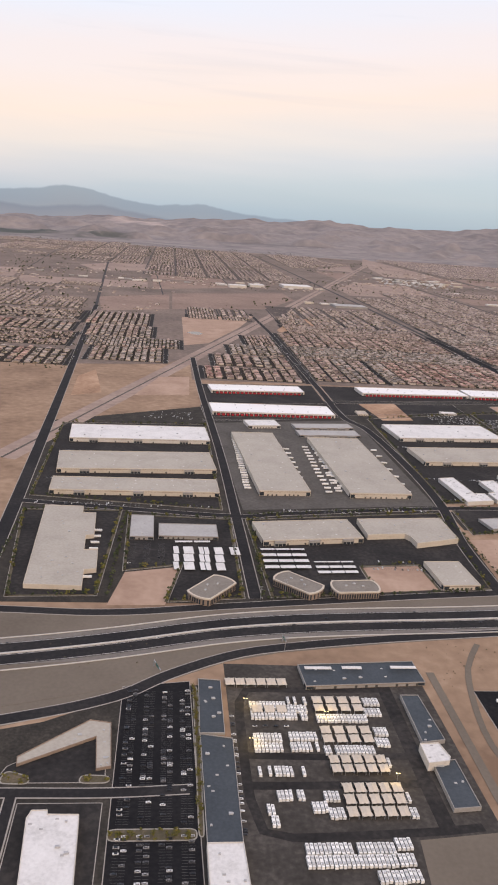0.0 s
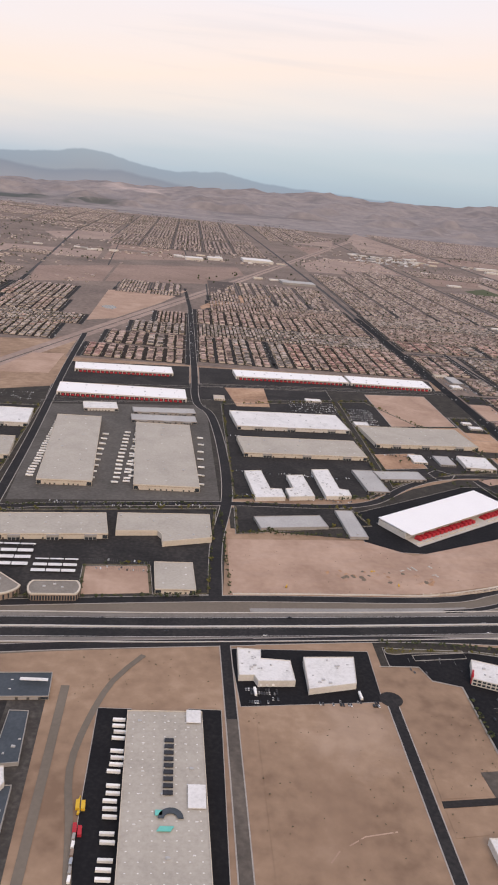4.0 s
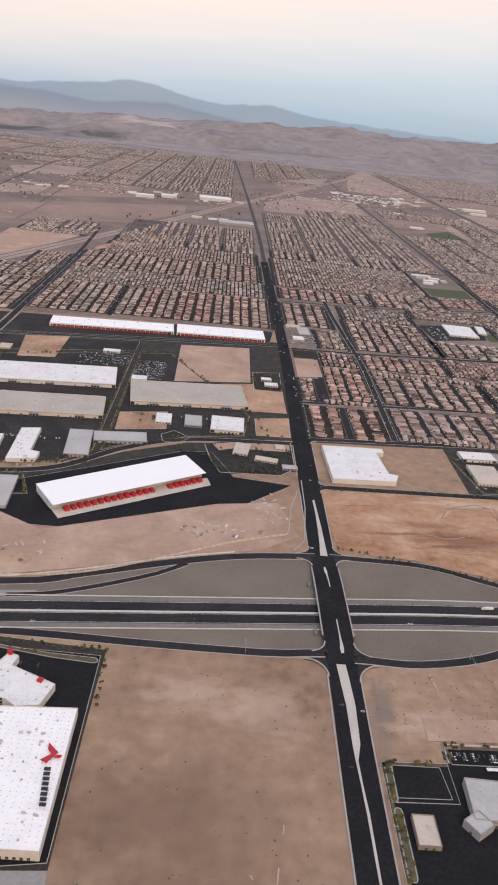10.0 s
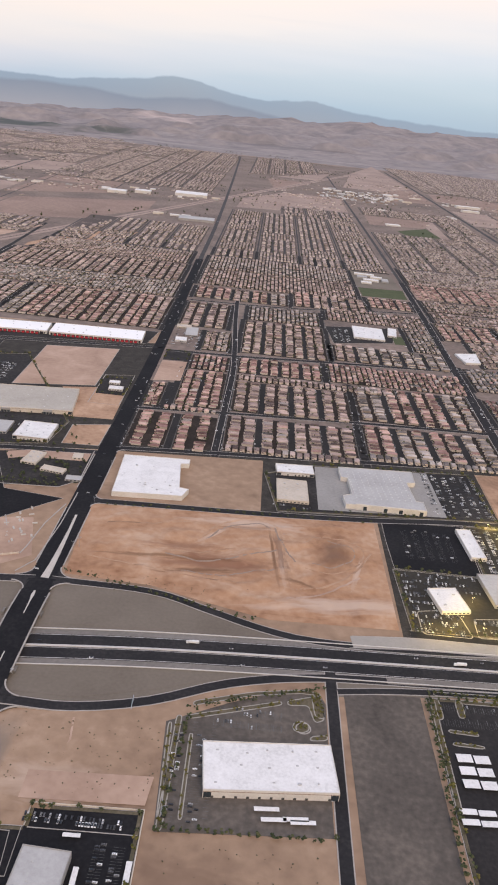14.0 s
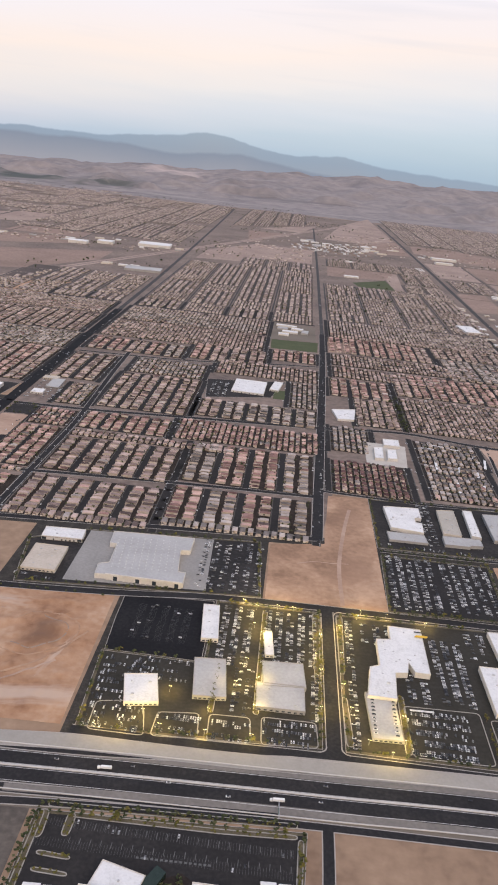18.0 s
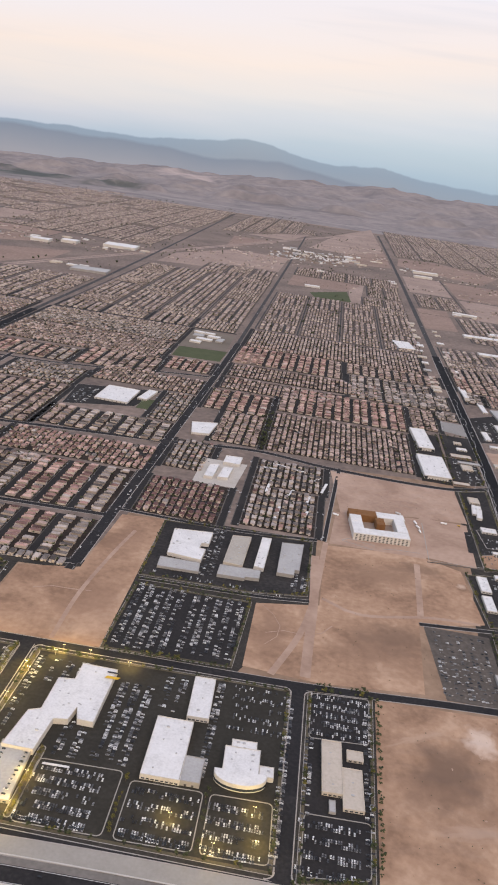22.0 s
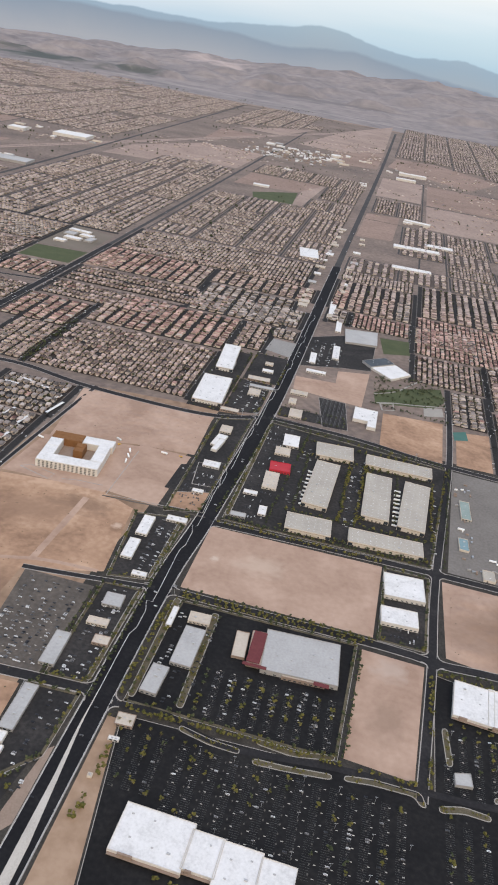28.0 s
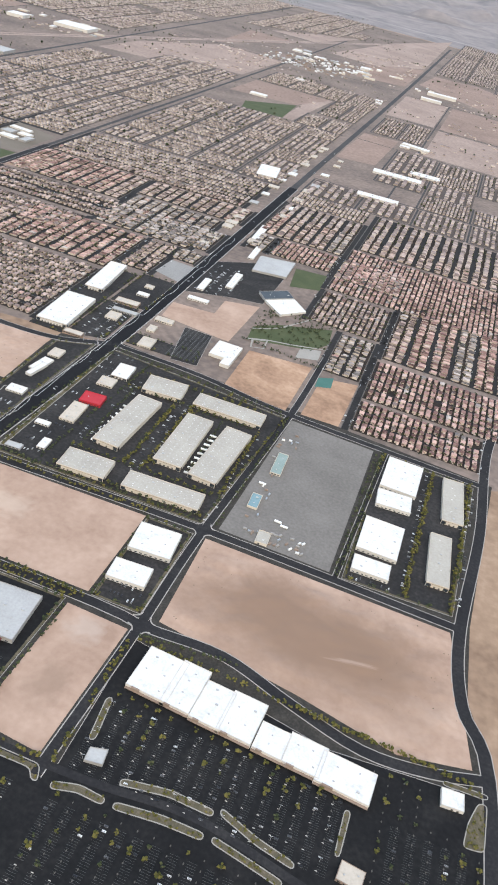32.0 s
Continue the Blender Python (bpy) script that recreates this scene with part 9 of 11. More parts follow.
for k in range(10):
    street_lamp(352.5, 180 + 40 * k, 0)

# ---------------------------------------------------------------- trees and shrubs
tr = random.Random(31)


def clump(verts, faces, x, y, z, r, rng, flat=0.8):
    n = len(verts)
    a = rng.uniform(0, 1.5)
    for k in range(4):
        q = r * rng.uniform(0.7, 1.15)
        verts.append((x + q * math.cos(a + k * 1.571), y + q * math.sin(a + k * 1.571), z + r * rng.uniform(-0.25, 0.25)))
    verts.append((x + rng.uniform(-0.2, 0.2) * r, y + rng.uniform(-0.2, 0.2) * r, z + r * flat))
    verts.append((x, y, z - r * flat * 0.7))
    faces += [(n + k, n + (k + 1) % 4, n + 4) for k in range(4)] + [(n + (k + 1) % 4, n + k, n + 5) for k in range(4)]


def crown_mesh(seed, mat, size=1.0, count=46):
    rng = random.Random(seed)
    v, f = [], []
    lobes = [(rng.uniform(-0.4, 0.4), rng.uniform(-0.4, 0.4), 1.0 + rng.uniform(-0.2, 0.45), rng.uniform(0.35, 0.6)) for _ in range(5)]
    for _ in range(count):
        lx, ly, lz, lr = rng.choice(lobes)
        d = Vector((rng.gauss(0, 1), rng.gauss(0, 1), rng.gauss(0, 0.8))).normalized() * lr * rng.uniform(0.6, 1.05)
        clump(v, f, (lx + d.x) * size, (ly + d.y) * size, (lz + d.z) * size, rng.uniform(0.09, 0.2) * size, rng)
    return mesh("crown", v, f, [mat])


def trunk_mesh(size=1.0):
    v, f = [], []
    for z, r, ox in ((0, 0.09, 0), (0.45, 0.06, 0.02), (1.0, 0.03, 0.05)):
        v += [(ox + r * size * math.cos(a * 1.047), r * size * math.sin(a * 1.047), z * size) for a in range(6)]
    for j in range(2):
        f += [(6 * j + k, 6 * j + (k + 1) % 6, 6 * j + 6 + (k + 1) % 6, 6 * j + 6 + k) for k in range(6)]
    for ang in (0.6, 2.7, 4.6):
        n = len(v)
        ex, ey = 0.42 * math.cos(ang) * size, 0.42 * math.sin(ang) * size
        v += [(0.03, 0.02, 0.5 * size), (-0.02, -0.03, 0.5 * size), (0, 0.03, 0.44 * size), (ex, ey, 1.0 * size)]
        f += [(n, n + 1, n + 3), (n + 1, n + 2, n + 3), (n + 2, n, n + 3)]
    return mesh("trunk", v, f, ["bark"])


CROWNS = {"leaf": [crown_mesh(k, "leaf") for k in range(5)], "leaf_yellow": [crown_mesh(10 + k, "leaf_yellow") for k in range(4)]}
TRUNK = trunk_mesh()
trees_far = []


def tree(x, y, mat="leaf", own=True):
    if not own:
        trees_far.append((x, y, mat))
        return
    label = "small desert tree with dusty green leaves" if mat == "leaf" else "small desert tree with yellow-green leaves"
    thing = tagged(base("tree", x, y, 0.05, tr.uniform(0, 360)), label, "tree", "street trees")
    s = tr.uniform(0.75, 1.25)
    thing.scale = (s, s, s * tr.uniform(0.9, 1.15))
    part("trunk", TRUNK, thing)
    part("crown", tr.choice(CROWNS[mat]), thing)


def avenue(x0, y0, x1, y1, gap=3.2, mat="leaf", own=True, jitter=0.5):
    ln = math.hypot(x1 - x0, y1 - y0)
    for k in range(int(ln / gap) + 1):
        if tr.random() < 0.12:
            continue
        t = k * gap / max(ln, 0.1)
        tree(x0 + (x1 - x0) * t + tr.uniform(-jitter, jitter), y0 + (y1 - y0) * t + tr.uniform(-jitter, jitter), mat, own)


avenue(12.5, 150, 12.3, 205, 2.0, "leaf_yellow")
avenue(12, 146, -9, 146, 2.6, "leaf_yellow")
# lamplight on the dealers' trees is partly painted in by yellow leaves
avenue(534, 321, 534, 350, 1.9, "leaf_yellow")
avenue(550, 324, 550, 390, 2.6, "leaf_yellow")
avenue(574, 312, 574, 392, 3.0, "leaf_yellow", True)
avenue(604, 314, 604, 340, 2.4, "leaf_yellow")
avenue(634.8, 316, 634.8, 340, 2.6, "leaf_yellow")
avenue(662, 316, 662, 340, 3.0, "leaf")
avenue(882, 570, 884, 640, 3.0, "leaf_yellow")
avenue(810, 480, 890, 479, 3.0, "leaf", False)
avenue(820, 408, 886, 413, 3.4, "leaf_yellow")
avenue(806, 404, 845, 400, 4.0, "leaf_yellow")
avenue(826, 416, 830, 470, 3.2, "leaf")
# small kerbed planters in straight lines over the wide car parks
planters = []
for poly in ([(832, 401), (912, 402), (912, 366), (832, 366)], [(922, 403), (970, 405), (998, 402), (1056, 392), (1056, 300), (922, 300)], [(812, 402), (829, 402), (829, 376), (812, 376)], [(836, 309), (918, 303), (918, 349), (836, 349)],
             [(928, 441), (1009, 437), (1009, 420), (996, 421), (983, 424), (971, 422.6), (943, 419), (931, 424)], [(833, 437), (884, 440), (884, 415), (833, 415)], [(1016, 455), (1036, 457), (1038, 441), (1056, 440), (1056, 400), (1024, 404)]):
    for gx in range(30):
        for gy in range(34):
            x, y = 811.5 + 5.4 * (gx + (17 if poly[0][0] > 900 else 0)), 300 + 3.4 * gy + 52 * (poly[0][1] > 405)
            if inside(x, y, poly):
                planters.append((x + tr.uniform(-0.08, 0.08), y + tr.uniform(-0.1, 0.1)))
                if tr.random() < 0.22:
                    tree(x, y, "leaf_yellow", False)
                elif tr.random() < 0.1:
                    tree(x, y, "leaf", False)
v, f = [], []
for x, y in planters:
    n = len(v)
    v += [(x - 0.26, y, 0.05), (x, y - 0.46, 0.05), (x + 0.26, y, 0.05), (x, y + 0.46, 0.05), (x - 0.26, y, 0.16), (x, y - 0.46, 0.16), (x + 0.26, y, 0.16), (x, y + 0.46, 0.16)]
    f += [(n + 4, n + 5, n + 6, n + 7)] + [(n + k, n + (k + 1) % 4, n + 4 + (k + 1) % 4, n + 4 + k) for k in range(4)]
tagged(new("planter_islands", mesh("planter_islands", v, f, ["worn_concrete"])), "hundreds of small pale diamond planters between parking bays", "planters", kind="stuff")
avenue(870, 564, 871, 630, 1.7, "leaf_yellow", False, 0.8)
avenue(878.4, 566, 879.6, 640, 2.2, "leaf_yellow", False, 0.8)
avenue(1014, 545, 1015.5, 648, 1.5, "leaf_yellow", False, 0.9)
avenue(1034.6, 545, 1035.6, 648, 1.8, "leaf_yellow", False, 0.9)
avenue(926, 443, 1010, 438, 5.0, "leaf_yellow", False, 0.5)
avenue(812, 536, 894, 537, 2.2, "leaf_yellow", False, 0.6)
avenue(893, 478, 812, 477, 2.6, "leaf_yellow", False, 0.6)
avenue(921, 470, 960, 474, 2.0, "leaf", False, 0.6)
avenue(985, 466, 1050, 463, 2.4, "leaf_yellow", False, 0.6)
avenue(810, 362, 812, 404, 2.0, "leaf_yellow", False, 1.0)
avenue(840, 352, 925, 352, 3.0, "leaf_yellow", False, 0.8)
avenue(876, 729, 930, 722, 1.6, "leaf", False, 1.0)
avenue(878, 748, 930, 788, 2.2, "leaf", False, 1.2)
avenue(296, 404, 302, 390, 1.6, "leaf", False, 0.6)
avenue(304, 390, 332, 392, 2.0, "leaf", False, 0.6)
for _ in range(60):
    tree(tr.uniform(298, 340), tr.uniform(392, 420), "leaf", False)
for x in (845.5, 870, 881, 899, 919):
    avenue(x, 566, x, 628, 2.6, "leaf_yellow" if x in (881, 919) else "leaf", False)
for y in (545.5, 563, 628.5, 647):
    avenue(842, y, 916, y, 2.8, "leaf", False)
    avenue(842, y + 1.2, 916, y + 1.2, 4.6, "leaf_yellow", False)
avenue(834, 540, 842, 660, 2.4, "leaf", False)
avenue(810, 409, 915, 411, 2.2, "leaf_yellow", False)
avenue(812, 474.5, 890, 475.5, 2.4, "leaf_yellow", False)
avenue(888, 414, 890, 470, 2.8, "leaf", False)
avenue(918, 412, 919, 466, 2.4, "leaf_yellow", False)
avenue(920, 468, 1050, 464, 2.4, "leaf_yellow", False)
avenue(896, 480, 896, 533, 2.2, "leaf", False)
avenue(984, 542, 986, 650, 2.4, "leaf", False)
avenue(982, 542, 983, 650, 3.4, "leaf", False)
avenue(806, 415, 808, 470, 2.2, "leaf_yellow", False)
avenue(928, 300, 1056, 300, 2.6, "leaf_yellow", False)
avenue(784, 536, 800, 540, 1.8, "leaf", False)
avenue(692, 312, 718, 317, 2.0, "leaf", False)
avenue(607, 403, 660, 406, 2.2, "leaf", False)
avenue(607, 462, 660, 464, 2.2, "leaf", False)
avenue(1034, 545, 1036, 645, 4.0, "leaf")
avenue(1013, 545, 1015, 645, 3.0, "leaf_yellow")
avenue(925, 545, 930, 655, 3.0, "leaf", False)
avenue(816, 664, 926, 655, 2.6, "leaf", False)
avenue(816, 542, 916, 543, 2.6, "leaf", False)
avenue(411, 253, 455, 269, 2.0, "leaf", False)
avenue(407, 208, 456, 210, 2.2, "leaf", False)
avenue(408, 210, 411, 250, 2.0, "leaf", False)
avenue(490, 272, 566, 277, 2.0, "leaf", False)
avenue(488, 195, 489, 268, 2.2, "leaf", False)
avenue(196, 246, 268, 243, 2.4, "leaf", False)
avenue(268, 242, 269, 216, 3.5, "leaf", False)
avenue(218.6, 214, 220.6, 168, 2.2, "leaf", False, 0.3)
avenue(40, 346, 138, 362, 2.4, "leaf", False)
avenue(42, 262, 132, 272, 2.4, "leaf", False)
avenue(40, 264, 43, 340, 2.6, "leaf", False)
avenue(148, 372, 236, 384, 2.4, "leaf", False)
avenue(150, 331, 206, 334, 2.0, "leaf", False)
avenue(143, 275, 142, 355, 3.0, "leaf", False)
avenue(-64, 262, -62, 345, 3.0, "leaf", False)
avenue(-18, 262, -16, 345, 2.4, "leaf", False)
avenue(692, 406, 718, 408, 2.2, "leaf", False)
avenue(719, 318, 720, 404, 2.4, "leaf", False)
avenue(776, 366, 776, 470, 2.4, "leaf", False)
avenue(796, 410, 797, 530, 2.6, "leaf", False)
avenue(809, 545, 818, 660, 2.6, "leaf", False)
avenue(355, 378, 484, 388, 4.0, "leaf", False)
avenue(354, 322, 430, 302, 3.0, "leaf", False)
for _ in range(150):
    tree(tr.uniform(876, 930), tr.uniform(740, 790), "leaf", False)
for _ in range(60):
    tree(tr.uniform(521, 539), tr.uniform(238, 254), "leaf", False)
for _ in range(900):
    tree(tr.uniform(-360, -84), tr.uniform(670, 1140), "leaf", False)
for _ in range(260):
    tree(tr.uniform(-420, -120), tr.uniform(820, 900), "leaf", False)
for _ in range(900):
    tree(tr.uniform(-900, 900), tr.uniform(1500, 2700), "leaf", False)
for _ in range(70):
    tree(tr.uniform(640, 646), tr.uniform(664, 760), "leaf", False)
for _ in range(70):
    tree(tr.uniform(250, 340), tr.uniform(405, 480), "leaf", False)
for loop in verge_lines:
    cx, cy = sum(p[0] for p in loop[:-1]) / (len(loop) - 1), sum(p[1] for p in loop[:-1]) / (len(loop) - 1)
    for a, b in zip(loop, loop[1:]):
        ln = math.hypot(b[0] - a[0], b[1] - a[1])
        nx, ny = -(b[1] - a[1]) / ln, (b[0] - a[0]) / ln
        s = 0.8 if (cx - a[0]) * nx + (cy - a[1]) * ny > 0 else -0.8
        for k in range(int(ln / 2.3)):
            if tr.random() < 0.6:
                u = (k + tr.random()) * 2.3 / ln
                trees_far.append((a[0] + (b[0] - a[0]) * u + nx * s, a[1] + (b[1] - a[1]) * u + ny * s, "leaf" if tr.random() < 0.72 else "leaf_yellow"))
for q in houses:
    if q[1] < 1500 and tr.random() < (0.7 if q[1] < 900 else 0.35):
        trees_far.append((q[0] + tr.uniform(-3.4, 3.4), q[1] + tr.uniform(-3.4, 3.4), "leaf"))
    elif q[1] >= 1500 and tr.random() < 0.12:
        trees_far.append((q[0] + tr.uniform(-4, 4), q[1] + tr.uniform(-4, 4), "leaf"))
v, f = [], []
for x0, y0, x1, y1, n in ((145, 100, 190, 204, 90), (195, 100, 226, 210, 120), (272, 100, 338, 246, 160), (354, 215, 408, 247, 120), (924, 482, 1046, 530, 160),
                          (695, 410, 770, 535, 120), (720, 320, 772, 404, 90), (355, 312, 440, 324, 90), (144, 278, 250, 322, 70), (410, 150, 455, 205, 120),
                          (-300, 690, -80, 1100, 1200), (92, 206, 136, 232, 40), (695, 590, 780, 648, 120), (-60, 215, 0, 240, 30)):
    for _ in range(n):
        r = tr.uniform(0.12, 0.36)
        clump(v, f, tr.uniform(x0, x1), tr.uniform(y0, y1), 0.1 + r * 0.4, r, tr, 0.7)
tagged(new("desert_shrubs", mesh("desert_shrubs", v, f, ["shrub"])), "low dry shrubs scattered over bare ground", "shrubs", kind="stuff")

# pinkish block wall of the graded plot: panels between posts
site_wall = tagged(base("site_wall", 0, 0, 0.05), "low pinkish block wall with posts beside the ramp", "wall")
wall_line = curve([(222.5, 282.2), (239.6, 284.7), (256.6, 290.2), (276.5, 300.7), (297.8, 313.3), (312, 321.2), (333, 330.5)], 3.0)
for a, b in zip(wall_line, wall_line[1:]):
    ln, an = math.hypot(b[0] - a[0], b[1] - a[1]), math.atan2(b[1] - a[1], b[0] - a[0])
    part("wall_panel", joined("wall_panel", [box_data((a[0] + b[0]) / 2, (a[1] + b[1]) / 2, 0, ln - 0.3, 0.22, 0.8, 1.0, an)], "house_wall"), site_wall)
    part("post", joined("post", [box_data(a[0], a[1], 0, 0.4, 0.4, 0.95, 1.0, an)], "wall_cream"), site_wall)
PIPES = joined("pipes", [box_data(0, 0.22 * k - 0.3, 0, 2.2, 0.2, 0.2) for k in range(4)] + [box_data(0, 0.22 * k - 0.2, 0.2, 2.2, 0.2, 0.2) for k in range(3)], "concrete")
for _ in range(34):
    x, y = (tr.uniform(320, 334), tr.uniform(338, 368)) if tr.random() < 0.5 else (tr.uniform(292, 314), tr.uniform(322, 334)) if tr.random() < 0.5 else (tr.uniform(214, 238), tr.uniform(292, 312))
    ob = tagged(new("pipe_stack", PIPES), "stack of pale pipes on graded sand", "pipes", "pipe stacks")
    ob.matrix_basis = pose(x, y, Z_LOT + 0.02, 0, 0, tr.choice((20, 110)) + tr.uniform(-10, 10))
site_kerb = [(317.6, 359.9), (327.2, 335.6)]
ribbon("plot_kerb", site_kerb, 0.5, 0.16, "kerb", "pale concrete edge across the graded plot", "kerb", deep=0.1, smooth=False)

# kerbed islands round the dealers, the mall street and the shops
for pts in ([(493.8, 319.8), (508.2, 323.1), (511.0, 318.7), (513.4, 305.8), (494, 305.5)], [(516.0, 318.4), (530.4, 320.5), (531.2, 307.6), (515.5, 306.3)], [(534.0, 320.9), (548.4, 321.7), (549.3, 308.8), (534.5, 307.7)],
            [(552.3, 323.0), (571.8, 323.7), (572.6, 311.0), (553.0, 309.2)], [(604.5, 339.5), (633, 341), (633.5, 314), (605.5, 313)], [(636.5, 338), (660.5, 339), (661, 315), (637, 314)], [(663, 339), (683.5, 340), (684.5, 316), (663.5, 315)],
            [(693.6, 375), (716, 377), (716.5, 403.5), (693.4, 401)], [(694, 339), (716, 340), (715.5, 318), (694, 314.5)]):
    v, f = ribbon_data(rounded(pts) + rounded(pts)[:1], 0.36, 0.12, 0.0, 0.08, False)
    tagged(new("bed_kerb", mesh("bed_kerb", v, f, ["path"])), "pale rounded kerb round a display of parked cars", "kerb", kind="structure")
for pts in ([(570.4, 394.5), (573.4, 394.5), (573.6, 345), (571.6, 345)], [(577.4 + 3.4, 395), (583.6, 395), (583.2, 354), (581.4, 354)], [(581.6, 340), (583.4, 340), (585.0, 314), (582.4, 314)], [(533.0, 350), (535.0, 350), (535.0, 322), (533.0, 322)],
            [(548.9, 392), (550.8, 392), (551.2, 324), (549.2, 324)], [(602.8, 345), (605.0, 345), (605.0, 314), (602.8, 314)],
            [(857.9, 403.4), (869.4, 404.0), (884.8, 405.9), (884.8, 403.7), (869.4, 401.8), (857.9, 401)], [(889.2, 407), (898.9, 408.6), (915.2, 408.7), (917.3, 403.3), (915, 403.3), (913, 406.4), (898.9, 406.2), (889.2, 404.8)],
            [(921.2, 405.4), (929.6, 407.9), (938.7, 407.2), (938.5, 404.8), (929.6, 405.2), (921.8, 402.9)], [(941.8, 407.4), (957.1, 409.6), (970.6, 409.6), (970.6, 407.2), (957.1, 406.8), (941.8, 405)],
            [(940.4, 415.3), (956.0, 418.2), (970.9, 417.8), (970.9, 415.4), (956.0, 415.8), (940.4, 412.9)], [(973, 419.5), (986, 415.2), (999, 412.5), (999, 410.3), (986, 412.8), (973, 417.2)], [(973.5, 410), (983, 408.4), (997, 405.8), (997, 403.6), (983, 406.2), (973.5, 407.8)], [(1010, 436), (1012, 436), (1011.6, 420), (1010, 420)],
            [(922.6, 440), (924.6, 441), (926.5, 424), (924.4, 423)], [(1040.5, 461.5), (1056, 462.5), (1056, 460.5), (1040.5, 459.6)], [(1053, 458), (1056, 458.5), (1056, 441), (1049, 440), (1050, 449)], [(830.5, 408.6), (842.2, 406.1), (852.6, 405.7), (852.6, 403.3), (842.2, 403.7), (830.5, 406.2)],
            [(857.6, 412.1), (870.4, 411), (885.0, 414), (885.0, 411.9), (870.4, 408.6), (857.6, 409.7)], [(809, 473), (812, 473), (811, 415), (808.6, 415)], [(826.5, 470), (829.5, 470), (829, 416), (826.5, 416)],
            [(794.2, 530), (796.0, 530), (795.2, 482), (793.6, 482)], [(792.6, 471), (794.4, 471), (793.6, 417), (791.8, 417)], [(815.6, 658), (817.6, 658), (815.6, 545), (813.4, 545)],
            [(441.9, 261.3), (453, 265.6), (454, 254.5), (450.7, 252.8), (449, 260.5), (442.5, 259.4)], [(446, 247.8), (448.8, 249.2), (448.8, 252), (446.2, 253.2), (443.8, 251.6), (443.8, 249)], [(407.4, 250), (409, 250), (408.4, 208), (406.8, 208)], [(411, 250.6), (440, 261), (440.4, 259.4), (411.4, 249)], [(196.5, 242.6), (225.8, 243.2), (225.8, 242.2), (206, 240.4), (200, 239), (196.5, 239.5)], [(228, 242.4), (251, 238.4), (266, 237), (266, 239.6), (250, 240.4), (228, 243.4)], [(489.6, 270), (493, 270.6), (493.4, 261), (491.2, 260)], [(498.6, 270.2), (501, 270.2), (500.8, 262.4), (498.6, 262)], [(493.9, 256.4), (503.3, 255.8), (503.3, 254.6), (493.9, 255)], [(494.2, 250.9), (504, 250.6), (504, 249.4), (494.2, 249.6)], [(353.8, 203), (355.8, 203), (355.6, 190), (353.6, 190)], [(353.8, 188), (356.0, 188), (356.0, 166), (353.8, 166)], [(-9.0, 148.5), (11.5, 148.5), (11.5, 145.0), (-9.0, 145.0)], [(12.0, 205), (13.2, 205), (13.2, 146), (12.0, 146)],
            [(499, 270.6), (521, 271.2), (544, 272), (566, 273.6), (566, 272), (544, 270.4), (521, 269.6), (499, 269)], [(412, 257), (431, 264), (447, 267.4), (453, 266.6), (453, 265.2), (447, 265.8), (431, 262.4), (412, 255)],
            [(450, 266), (453, 266.4), (454, 255), (451, 255.4)], [(449.4, 247), (454.4, 248), (454.4, 246), (449, 245)], [(405.2, 246.6), (406.2, 246.8), (407.6, 212), (406.6, 211.6)], [(412.1, 243), (413.1, 243), (413.3, 212), (412.3, 212)],
            [(492, 273.4), (566, 277.8), (566, 276.0), (492, 271.6)], [(490, 270), (491.6, 270), (491.6, 225), (490, 225)], [(566.4, 272), (568.0, 272), (567.0, 225), (565.6, 225)],
            [(-36, 168.5), (-30, 166.4), (-29.5, 163.6), (-37, 163.8)], [(-17, 166.8), (-10, 166.4), (-10, 163.8), (-17.5, 163.8)]):
    garden(pts)
v, f = [], []
for loop in beds:
    xs, ys = [p[0] for p in loop], [p[1] for p in loop]
    for _ in range(int(4 + (max(xs) - min(xs)) * (max(ys) - min(ys)) * 0.3)):
        x, y = tr.uniform(min(xs), max(xs)), tr.uniform(min(ys), max(ys))
        if inside(x, y, loop):
            for _k in range(4):
                clump(v, f, x + tr.uniform(-0.3, 0.3), y + tr.uniform(-0.3, 0.3), 0.25 + tr.uniform(0, 0.5), tr.uniform(0.2, 0.42), tr)
tagged(new("bed_shrubs", mesh("bed_shrubs", v, f, ["leaf_yellow"])), "yellow-green shrubs in the kerbed beds", "shrubs", kind="stuff")


# ---------------------------------------------------------------- buildings with shapes of their own
def prism(pts, z0, z1):
    n = len(pts)
    v = [(x, y, z0) for x, y in pts] + [(x, y, z1) for x, y in pts]
    f = [tuple(range(n, 2 * n)), tuple(range(n - 1, -1, -1))] + [(k, (k + 1) % n, n + (k + 1) % n, n + k) for k in range(n)]
    return v, f


